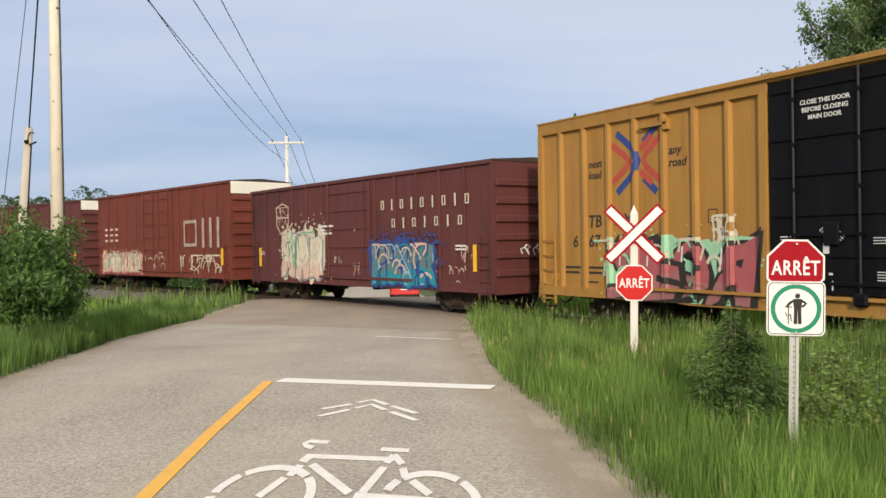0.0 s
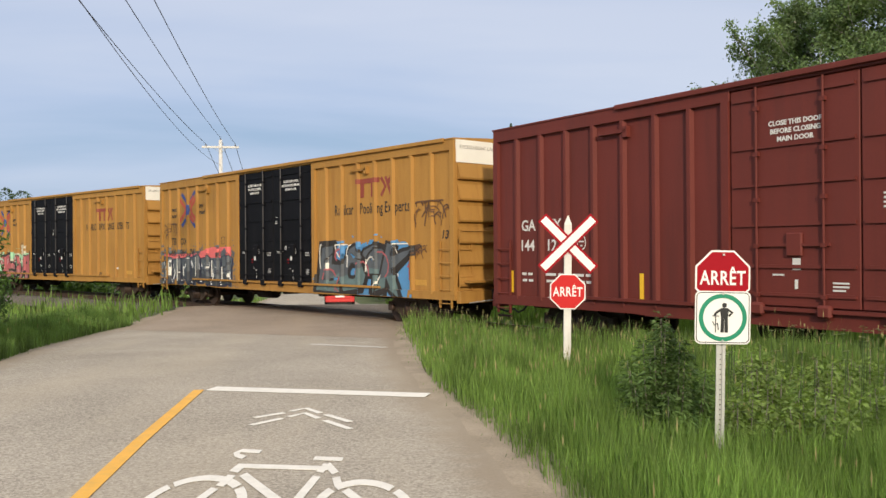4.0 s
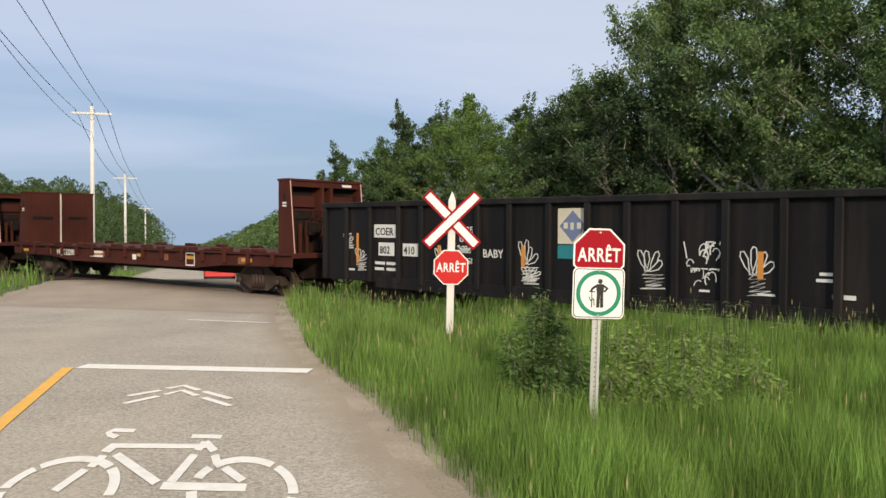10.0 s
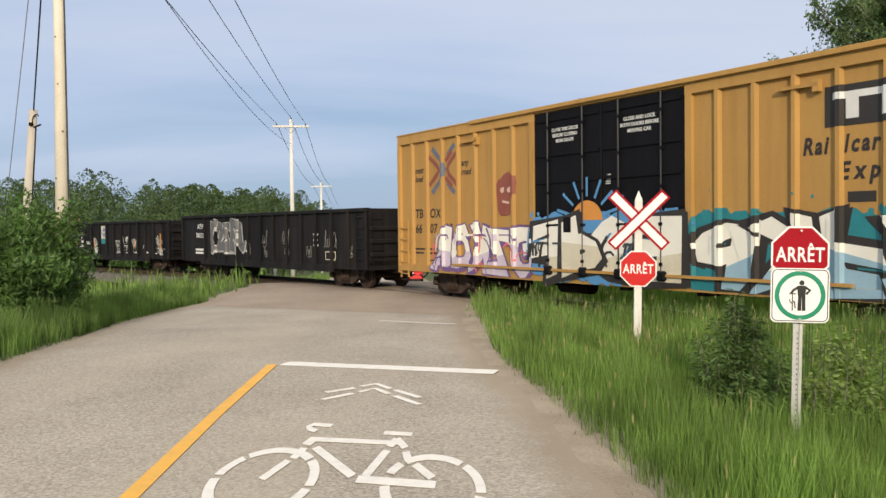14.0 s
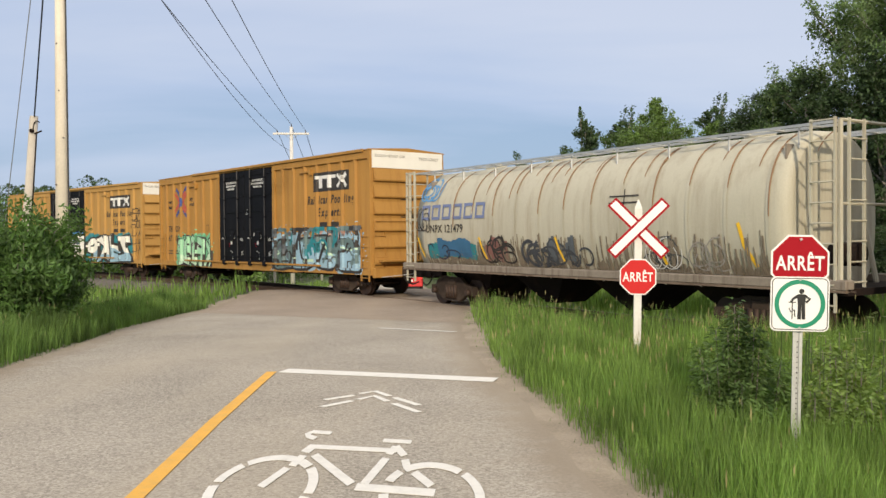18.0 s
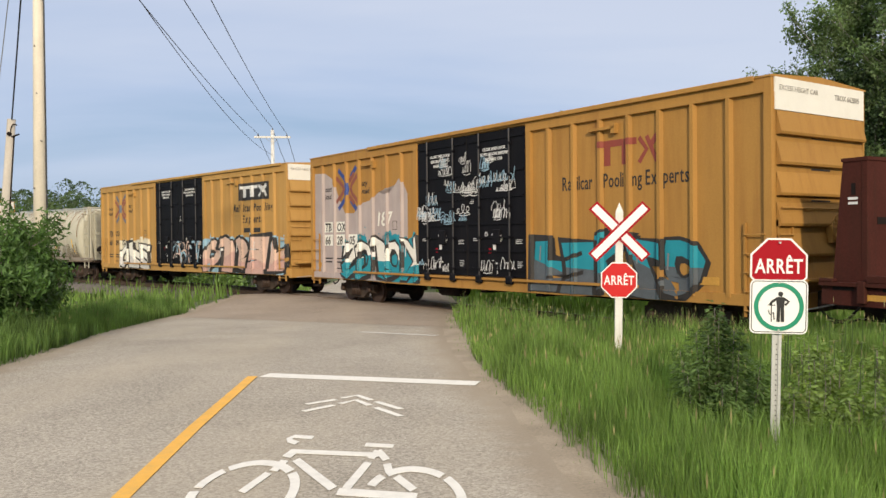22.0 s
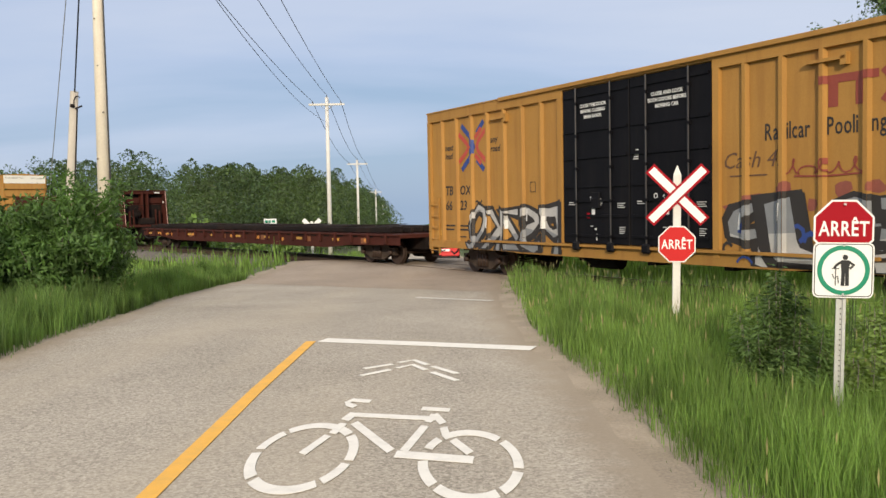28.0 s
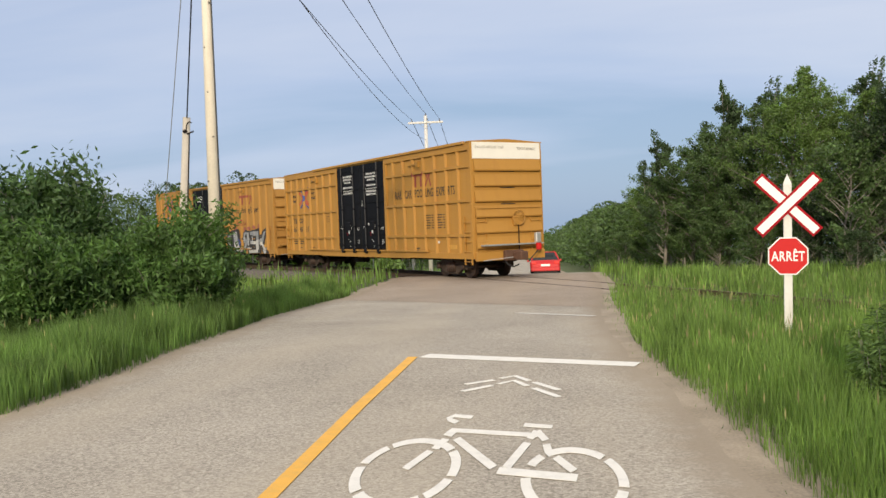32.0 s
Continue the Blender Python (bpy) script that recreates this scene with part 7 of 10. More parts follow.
stroke(bm, [(2.94, 2.27), (3.10, 2.27)], 0.03, 0.001), stroke(bm, [(2.99, 2.18), (3.05, 2.18)], 0.03, 0.001)
part("round_stencil", on_side(bm, LG, 0, 0, HALF + 0.008), M_WHITELET, ga)
for a in (0.62, 4.75, 6.62, 12.25, 17.5):
    part("reflector_strip", boxed(LG / 2 - a - 0.05, LG / 2 - a + 0.05, HALF, HALF + (0.012 if a != 6.62 else 0.09), 1.08, 1.60), M_REFL, ga)
for a, lines in ((8.22, ("CLOSE THIS DOOR", "BEFORE CLOSING", "MAIN DOOR")), (10.62, ("CLOSE AND LOCK", "BOTH DOORS BEFORE", "MOVING CAR"))):
    for i, s in enumerate(lines):
        side_text(ga, s, 0.118, a, 4.20 - 0.138 * i, M_WHITELET, LG, HALF + 0.062, "CENTER", 0, 0.004)
    side_bars(ga, [(a - 0.06, 1.72, 0.15, 0.20), (a - 0.02, 1.40, 0.06, 0.16), (a - 0.44, 1.62, 0.22, 0.03), (a + 0.66, 1.50, 0.28, 0.03), (a + 0.66, 1.44, 0.28, 0.03), (a + 0.66, 1.38, 0.22, 0.03), (a + 0.06, 2.05, 0.06, 0.03), (a - 0.12, 2.05, 0.06, 0.03)], M_WHITELET, LG, HALF + 0.062)
side_bars(ga, [(9.72, 2.92 - 0.07 * i, 0.20 - 0.03 * (i % 2), 0.03) for i in range(4)] + [(11.0, 2.56 - 0.06 * i, 0.5 - 0.1 * (i == 0), 0.03) for i in range(3)], M_WHITELET, LG, HALF + 0.062)
bm = bmesh.new()
for b in (4.36, 4.16):
    for i in range(12):
        poly(bm, [(0.25 + i * 0.21, b), (0.40 + i * 0.21, b), (0.40 + i * 0.21, b + 0.11), (0.25 + i * 0.21, b + 0.11)], 0.001)
part("end_lettering", on_rear(bm, LG, 0, 0, 0.13), M_WHITELET, ga)
bm = text_bm("EXCESS HEIGHT CAR", 0.15)
part("end_lettering", on_rear(bm, LG, 0.2, 4.80, 0.036), M_FADEDLET, ga)
TRAIN.append((ga, 59.31, LG))



M_RUSTPATCH = material("orange_rust", (0.20, 0.075, 0.030), 0.85, 0, 0.35, 5, 40, 0.2)

# -- flat cars --
def flat_car(label, L, deck, bulk, load=False, group="flat cars"):
    car = empty("flat_car", label, "flat car", group)
    part("deck", boxed(-L / 2, L / 2, -HALF, HALF, deck - 0.14, deck, 0.01), M_FLATRED, car)
    for s in (-1, 1):
        bm = bmesh.new()
        prof = [(-L / 2, deck - 0.05), (L / 2, deck - 0.05), (L / 2, deck - 0.38), (L / 2 - 3.2, deck - 0.42), (L / 2 - 4.8, deck - 0.56), (-L / 2 + 4.8, deck - 0.56), (-L / 2 + 3.2, deck - 0.42), (-L / 2, deck - 0.38)]
        y0, y1 = s * HALF, s * (HALF + 0.03)
        a_ = [bm.verts.new((px, y0, pz)) for px, pz in prof]
        b_ = [bm.verts.new((px, y1, pz)) for px, pz in prof]
        bm.faces.new(a_), bm.faces.new(b_[::-1])
        for i in range(len(prof)):
            j = (i + 1) % len(prof)
            bm.faces.new((a_[i], a_[j], b_[j], b_[i]))
        bmesh.ops.recalc_face_normals(bm, faces=bm.faces)
        part("side_sill", bm, M_FLATRED, car)
        part("sill_flange", boxed(-L / 2, L / 2, min(s * (HALF + 0.02), s * (HALF + 0.11)), max(s * (HALF + 0.02), s * (HALF + 0.11)), deck - 0.06, deck + 0.0), M_FLATRED, car)
        n = int(L / 1.15)
        for i in range(n):
            x = -L / 2 + 0.8 + i * (L - 1.6) / (n - 1)
            part("stake_pocket", boxed(x - 0.07, x + 0.07, min(s * (HALF + 0.03), s * (HALF + 0.12)), max(s * (HALF + 0.03), s * (HALF + 0.12)), deck - 0.34, deck + 0.03, 0.01), M_FLATRED, car)
        for i in range(int(L / 1.02) if s > 0 else 0):             # openings under the top flange, cut short by wear
            x = -L / 2 + 0.9 + i * 1.02
            part("sill_slot", boxed(x - 0.24, x + 0.16 + 0.1 * (i % 3 == 0), min(s * (HALF + 0.03), s * (HALF + 0.036)), max(s * (HALF + 0.03), s * (HALF + 0.036)), deck - 0.135, deck - 0.075), M_UNDER, car)
            if i % 4 == 1:
                part("rust_patch", boxed(x + 0.2, x + 0.55, min(s * (HALF + 0.03), s * (HALF + 0.034)), max(s * (HALF + 0.03), s * (HALF + 0.034)), deck - 0.36, deck - 0.16), M_RUSTPATCH, car)
        if not load:
            for i in range(int(L / 0.9) if s > 0 else 0):
                x, k = -L / 2 + 1.3 + i * 0.9, (i * 7) % 5
                part("deck_clamp", boxed(x - 0.10 - 0.05 * k, x + 0.12, min(s * (HALF - 0.05), s * (HALF + 0.09)), max(s * (HALF - 0.05), s * (HALF + 0.09)), deck, deck + 0.04 + 0.022 * k, 0.012), M_FLATRED, car)
            for i in range(int(L / 2.0)):
                x = -L / 2 + 1.6 + i * 2.0
                part("tie_down_winch", boxed(x - 0.3, x + 0.3, min(s * (HALF - 0.1), s * (HALF + 0.02)), max(s * (HALF - 0.1), s * (HALF + 0.02)), deck, deck + 0.10, 0.02), M_FLATRED, car)
    part("centre_sill", boxed(-L / 2, L / 2, -0.4, 0.4, 0.55, deck - 0.13), M_UNDER, car)
    rows = [(i * 2.9 + 0.8, deck - 0.29, 0.5, 0.10) for i in range(int(L / 2.9))]
    side_bars(car, rows, M_REFL_DIRTY, L, HALF + 0.034, "reflector_strip")
    for e in (-1, 1):
        coupler(car, e * L / 2, e)
        truck(car, e * (L / 2 - 2.1))
        if bulk:
            x0 = e * (L / 2 - 0.78)
            top = 3.35
            bh = part("bulkhead", boxed(min(x0, x0 + e * 0.12), max(x0, x0 + e * 0.12), -1.42, 1.42, deck, top, 0.01), M_FLATRED, car, "tall steel bulkhead with slots")
            for py in (-1.37, 1.37):
                bm = bmesh.new()
                xa, xb = x0 + e * 0.12, x0 + e * 0.66
                vs = [bm.verts.new(p) for p in ((xa, py - 0.05, deck), (xb, py - 0.05, deck), (xa, py - 0.05, top), (x0 + e * 0.46, py - 0.05, top))]
                v2 = [bm.verts.new((v.co.x, py + 0.05, v.co.z)) for v in vs]
                for f in ((0, 1, 3, 2), ):
                    bm.faces.new([vs[i] for i in f]), bm.faces.new([v2[i] for i in f[::-1]])
                for i, j in ((0, 1), (1, 3), (3, 2), (2, 0)):
                    bm.faces.new((vs[i], v2[i], v2[j], vs[j]))
                bmesh.ops.recalc_face_normals(bm, faces=bm.faces)
                part("bulkhead_brace", bm, M_FLATRED, bh)
                ln = bmesh.new()
                rod(ln, (x0 + e * 0.665, py, deck), (x0 + e * 0.465, py, top), 0.016, n=5)
                part("pale_edge", ln, M_ROSEG, bh)
                part("lift_slot", boxed(min(x0 + e * 0.22, x0 + e * 0.30), max(x0 + e * 0.22, x0 + e * 0.30), py - 0.054, py + 0.054, 2.78, 2.98), M_UNDER, bh)
                for row in (2.70, 2.62):
                    part("lettering_bar", boxed(min(x0 + e * 0.18, x0 + e * 0.36), max(x0 + e * 0.18, x0 + e * 0.36), py - 0.053, py + 0.053, row, row + 0.045), M_WHITELET, bh)
            # dark sheets on the plate stand in for the shade inside the frame
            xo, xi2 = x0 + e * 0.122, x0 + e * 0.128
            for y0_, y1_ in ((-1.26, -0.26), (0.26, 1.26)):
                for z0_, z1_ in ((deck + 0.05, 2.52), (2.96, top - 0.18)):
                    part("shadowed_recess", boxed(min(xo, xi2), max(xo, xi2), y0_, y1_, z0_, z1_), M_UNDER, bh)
                part("cross_plate", boxed(min(x0 + e * 0.14, x0 + e * 0.22), max(x0 + e * 0.14, x0 + e * 0.22), y0_, y1_, 2.62, 2.92), M_FLATRED, bh)
            for py in (-0.20, 0.14):
                part("bulkhead_post", boxed(min(x0 + e * 0.12, x0 + e * 0.46), max(x0 + e * 0.12, x0 + e * 0.46), py - 0.05, py + 0.05, deck, top - 0.02, 0.01), M_FLATRED, bh)
            part("safety_cable", rodded((x0 + e * 0.58, -1.36, 2.52), (x0 + e * 0.58, 1.36, 2.48), 0.014, n=5), M_UNDER, bh)
            for py in (-0.95, -0.7, 0.75, 1.0):
                part("end_stake", boxed(min(x0 + e * 0.40, x0 + e * 0.48), max(x0 + e * 0.40, x0 + e * 0.48), py - 0.04, py + 0.04, deck, deck + 1.15 - 0.3 * abs(py)), M_FLATRED, bh)
            part("chain_box", boxed(min(x0 + e * 0.25, x0 + e * 0.60), max(x0 + e * 0.25, x0 + e * 0.60), -0.55, 0.35, deck + 0.02, deck + 0.42, 0.03), M_UNDER, bh)
            if e < 0:
                bm = bmesh.new()
                for i in range(14):
                    a0_, a1_ = 2 * math.pi * i / 14, 2 * math.pi * (i + 1) / 14
                    rod(bm, (x0 - 0.62, 0.55 + 0.26 * math.cos(a0_), 2.15 + 0.26 * math.sin(a0_)), (x0 - 0.62, 0.55 + 0.26 * math.cos(a1_), 2.15 + 0.26 * math.sin(a1_)), 0.02, n=5)
                for i in range(3):
                    a0_ = math.pi * i / 3
                    rod(bm, (x0 - 0.62, 0.55 - 0.26 * math.cos(a0_), 2.15 - 0.26 * math.sin(a0_)), (x0 - 0.62, 0.55 + 0.26 * math.cos(a0_), 2.15 + 0.26 * math.sin(a0_)), 0.012, n=5)
                part("brake_wheel", bm, M_UNDER, bh, "spoked hand-brake wheel")
                part("brake_housing", boxed(x0 - 0.58, x0 - 0.30, 0.36, 0.76, 1.8, 2.2, 0.03), M_UNDER, bh)
            part("bulkhead_top", boxed(min(x0 - e * 0.02, x0 + e * 0.48), max(x0 - e * 0.02, x0 + e * 0.48), -1.44, 1.44, top, top + 0.06), M_FLATRED, bh)
            part("top_beam", boxed(min(x0 + e * 0.34, x0 + e * 0.44), max(x0 + e * 0.34, x0 + e * 0.44), -1.32, 1.32, top - 0.16, top - 0.01), M_FLATRED, bh)
            if e < 0:
                part("number_bars", boxed(min(x0 + e * 0.445, x0 + e * 0.45), max(x0 + e * 0.445, x0 + e * 0.45), -1.0, -0.62, top - 0.12, top - 0.05), M_WHITELET, bh)
            xi = x0 - e * 0.012
            part("white_line", boxed(min(xi, x0), max(xi, x0), -0.03, 0.03, deck, top), M_CREAMG, bh)
            for py in (-0.75, 0.75):
                part("slot", boxed(min(xi, x0), max(xi, x0), py - 0.42, py + 0.42, 2.28, 2.40), M_UNDER, bh)
    return car


flats = [flat_car("rust red bulkhead flat car, empty deck", 17.6, 1.30, True, group="bulkhead flat cars")]
flats += [copy_thing(flats[0], Matrix()) for _ in range(2)]
for fl_car, s, front in zip(flats, ("HPJX 52287", "HPJX 52290", "HPJX 52268"), (39.2, 20.15, -132.1)):
    side_text(fl_car, s, 0.30, 3.75, 0.94, M_WHITELET, 17.6, HALF + 0.036, bold=0.004, spacing=0.9)
    side_bars(fl_car, [(6.3, 1.07, 0.9, 0.07), (6.3, 0.92, 0.9, 0.07), (12.4, 0.8, 0.5, 0.04), (12.4, 0.84, 0.04, 0.34), (12.86, 0.84, 0.04, 0.34), (12.4, 1.18, 0.5, 0.04), (9.2, 0.9, 0.25, 0.18)], M_WHITELET, 17.6, HALF + 0.036)
    TRAIN.append((fl_car, front, 17.6))
fd = flat_car("long rust red flat car loaded with dark steel rails", 25.6, 1.12, False, True)
for i in range(9):
    yy = -1.2 + i * 0.3
    part("steel_rail_load", boxed(-12.3 + (i % 3) * 0.25, 12.4 - (i % 2) * 0.3, yy - 0.07, yy + 0.07, 1.16, 1.38 if i % 2 else 1.34, 0.015), M_UNDER, fd)
for k in (-9, -3, 3, 9):
    part("load_strap", boxed(k - 0.04, k + 0.04, -1.5, 1.5, 1.38, 1.41), M_UNDER, fd)
rr = random.Random(12)
sprayed(fd, lambda bm: [poly(bm, blob(rr.uniform(1, 24), 0.86 + rr.uniform(-0.05, 0.05), rr.uniform(0.08, 0.16), 0.07, rr), 0.001) for _ in range(9)], M_ORANGEG, 25.6, 0, name="paint_patch", y=HALF + 0.032)
TRAIN.append((fd, -151.9, 25.6))


M_FADEDBLUE = material("faded_blue_lettering", (0.15, 0.19, 0.34), 0.6, 0, 0.1, 4.0, 40, 0)

# -- gondolas --
def gondola(label, L, top, posts, group="black gondola cars"):
    car = empty("gondola_car", label, "gondola car", group)
    fl = 1.0
    for s in (-1, 1):
        part("side_wall", boxed(-L / 2, L / 2, min(s * (HALF - 0.03), s * HALF), max(s * (HALF - 0.03), s * HALF), fl - 0.3, top - 0.05), M_GONDOLA, car)
        part("top_rail", boxed(-L / 2 - 0.03, L / 2 + 0.03, min(s * (HALF - 0.08), s * (HALF + 0.10)), max(s * (HALF - 0.08), s * (HALF + 0.10)), top - 0.13, top, 0.015), M_GONDOLA, car)
        part("side_sill", boxed(-L / 2 + 2.2, L / 2 - 2.2, min(s * HALF, s * (HALF + 0.06)), max(s * HALF, s * (HALF + 0.06)), fl - 0.42, fl - 0.16), M_GONDOLA, car)
        for a in posts:
            x = L / 2 - a
            part("side_post", boxed(x - 0.07, x + 0.07, min(s * HALF, s * (HALF + 0.09)), max(s * HALF, s * (HALF + 0.09)), fl - 0.3, top - 0.1, 0.015), M_GONDOLA, car)
    for e in (-1, 1):
        x0 = e * L / 2
        part("end_wall", boxed(min(x0 - e * 0.04, x0), max(x0 - e * 0.04, x0), -HALF, HALF, fl - 0.3, top - 0.02), M_GONDOLA, car)
        for b in (1.15, 1.6, 2.05):
            part("end_rib", boxed(min(x0, x0 + e * 0.1), max(x0, x0 + e * 0.1), -HALF + 0.05, HALF - 0.05, b, b + 0.16, 0.03), M_GONDOLA, car)
        coupler(car, x0, e)
        truck(car, e * (L / 2 - 2.1))
        if e < 0:
            ladder(car, x0 - e * 0.4, HALF + 0.03, fl - 0.4, top - 0.2, M_GONDOLA)
        ladder(car, x0 + (0.1 if e > 0 else 0), e * -(HALF - 0.4), fl - 0.1, top - 0.2, M_GONDOLA, "end")
    part("floor", boxed(-L / 2, L / 2, -HALF + 0.03, HALF - 0.03, fl - 0.16, fl), M_UNDER, car)
    part("centre_sill", boxed(-L / 2, L / 2, -0.3, 0.3, 0.55, fl - 0.15), M_UNDER, car)
    return car


g1 = gondola("weathered black gondola with chalk-white and orange tags", 15.9, 2.68, [0.08, 1.0, 1.95, 3.05, 3.85, 4.75, 5.67, 6.6, 7.65] + [8.6, 9.5, 10.5, 11.45, 12.45, 13.3, 14.2, 15.82])
def scribble(car, a0, a1, b0, b1, mat, L, seed, w=0.022):
    """Loose chalk: a fan of tall loops, then flat strokes to and fro below, drawn in one go."""
    rnd = random.Random(seed)
    W, H = a1 - a0, b1 - b0
    pts = []
    for k in range(4):
        an = radians(118 - 30 * k + rnd.uniform(-8, 8))
        ln = rnd.uniform(0.42, 0.60)
        for u, v in ((0.0, 0.0), (0.6, -0.09), (0.95, -0.05), (1.0, 0.03), (0.85, 0.08), (0.4, 0.05)):
            pts.append((a0 + W * (0.38 + 0.05 * k + u * ln * math.cos(an) * 0.9 - v * math.sin(an)), b0 + H * (0.42 + u * ln * math.sin(an) + v * math.cos(an))))
    for k in range(5):
        pts.append((a0 + W * rnd.uniform(0.18, 0.4), b0 + H * (0.34 - 0.08 * k)))
        pts.append((a0 + W * rnd.uniform(0.75, 1.0), b0 + H * (0.36 - 0.075 * k)))
    bm = bmesh.new()
    stroke(bm, pts, w, 0.001)
    part("chalk_scribble", on_side(bm, L, 0, 0, HALF + 0.008), mat, car)


for i, (a0, a1, b0, b1) in enumerate(((0.75, 1.3, 1.5, 1.95), (1.25, 1.8, 0.95, 1.55), (4.25, 4.7, 0.95, 1.7), (6.72, 7.4, 0.95, 1.8), (6.8, 7.45, 0.9, 1.3), (9.6, 10.3, 0.95, 1.75), (11.6, 12.3, 0.95, 1.8), (14.3, 15.1, 1.0, 1.95), (14.6, 15.35, 0.9, 1.35))):
    scribble(g1, a0, a1, b0, b1, M_WHITELET, 15.9, 300 + i)
swirls(g1, 10.66, 11.40, 1.42, 1.84, 14, (M_WHITELET,), 15.9, 311, 0.022, HALF + 0.004)
swirls(g1, 10.70, 11.36, 1.04, 1.38, 12, (M_WHITELET,), 15.9, 312, 0.022, HALF + 0.004)
for s, a, b, h in (("WHERE", 4.87, 1.95, 0.185), ("IS", 5.08, 1.74, 0.185), ("GOING?", 4.87, 1.27, 0.17), ("BABY", 5.80, 1.42, 0.25)):
    side_text(g1, s, h, a, b, M_WHITELET, 15.9, HALF + 0.008, shear=-0.06, bold=0.002)
scribble(g1, 4.95, 5.45, 1.5, 1.66, M_WHITELET, 15.9, 316, 0.02)
side_bars(g1, [(2.08, 1.80, 0.90, 0.32), (2.25, 1.36, 0.60, 0.32), (3.16, 1.37, 0.58, 0.30)], M_WHITELET, 15.9, HALF + 0.006, "number_patch")
for s, a, b in (("COER", 2.13, 1.86), ("802", 2.30, 1.41), ("410", 3.20, 1.42)):
    side_text(g1, s, 0.26, a, b, M_BLACKLET, 15.9, HALF + 0.012, bold=0.004)
side_bars(g1, [(2.12, 1.14, 0.38, 0.07), (2.56, 1.14, 0.38, 0.07), (2.12, 1.0, 0.34, 0.07), (2.56, 1.0, 0.36, 0.07), (13.0, 1.35, 0.22, 0.05), (12.95, 1.25, 0.3, 0.05), (12.0, 0.98, 0.3, 0.04), (10.95, 0.98, 0.2, 0.04), (14.3, 0.98, 0.25, 0.04), (1.05, 0.95, 0.25, 0.05),
               (13.2, 1.0, 0.35, 0.07)], M_WHITELET, 15.9, HALF + 0.008)
side_bars(g1, [(1.38, 1.15, 0.09, 0.75), (4.38, 1.2, 0.10, 0.45), (6.9, 1.25, 0.10, 0.45), (12.0, 1.25, 0.10, 0.45), (14.85, 1.15, 0.11, 0.85)], M_ORANGEG, 15.9, HALF + 0.014, "reflector_strip")
bm = bmesh.new()
poly(bm, [(7.85, 1.75), (8.6, 1.75), (8.6, 2.45), (7.85, 2.45)], 0.001)
part("placard", on_side(bm, 15.9, 0, 0, HALF + 0.006), M_CREAMG, g1, "cream placard with a blue diamond")
bm = bmesh.new()
poly(bm, [(8.22, 1.79), (8.54, 2.10), (8.22, 2.41), (7.90, 2.10)], 0.001)
part("placard_diamond", on_side(bm, 15.9, 0, 0, HALF + 0.011), M_FADEDBLUE, g1)
side_bars(g1, [(8.0, 2.05, 0.1, 0.12), (8.17, 2.03, 0.08, 0.14), (8.33, 2.05, 0.1, 0.12)], M_CREAMG, 15.9, HALF + 0.014)
side_bars(g1, [(7.85, 1.46, 0.75, 0.27)], M_TEALG, 15.9, HALF + 0.006)
TRAIN.append((g1, 1.03, 15.8))
POSTS2 = [0.08] + list(np.linspace(2.62, 15.82, 13))
g2 = gondola("black gondola with a big silver bubble tag", 15.9, 2.83, POSTS2)
side_text(g2, "ATW", 0.33, 1.74, 2.20, M_WHITELET, 15.9, HALF + 0.008, bold=0.004)
side_text(g2, "700125", 0.30, 1.56, 1.80, M_WHITELET, 15.9, HALF + 0.008, bold=0.004)
side_bars(g2, [(1.5, 1.2, 0.9, 0.09), (1.5, 1.05, 0.9, 0.09), (12.3, 1.9, 0.35, 0.06), (12.3, 1.7, 0.3, 0.06), (12.3, 1.5, 0.35, 0.06), (6.7, 1.2, 0.4, 0.1)], M_WHITELET, 15.9, HALF + 0.008)
GR2 = [(a - 0.07, a + 0.07) for a in POSTS2]
letter_piece(g2, 5, 3.25, 6.6, 1.15, 2.55, M_HAZEG, M_PALEG, 407, 15.9, GR2, 0.09, fat=0.07, line=0.02, tilt=4)
for i, (a, w, b, h) in enumerate(((6.75, 0.5, 1.15, 0.5), (8.2, 0.45, 1.55, 0.6), (8.4, 0.3, 1.1, 0.35), (9.9, 0.6, 1.65, 0.5), (10.05, 0.4, 1.15, 0.35), (11.8, 0.4, 1.15, 0.35), (13.05, 0.95, 1.45, 0.65), (14.6, 0.4, 1.2, 0.4))):
    tag_scrawl(g2, a, a + w, b, b + h, max(3, int(w * 7)), M_FADEDLET, 15.9, 410 + i, 0.018, y=HALF + 0.004)
side_bars(g2, [(13.15, 1.0, 0.7, 0.03), (13.15, 1.28, 0.7, 0.03), (13.15, 1.03, 0.03, 0.25), (13.5, 1.03, 0.03, 0.25), (13.82, 1.03, 0.03, 0.25)], M_CREAMG, 15.9, HALF + 0.012)
TRAIN.append((g2, -16.37, 15.75))


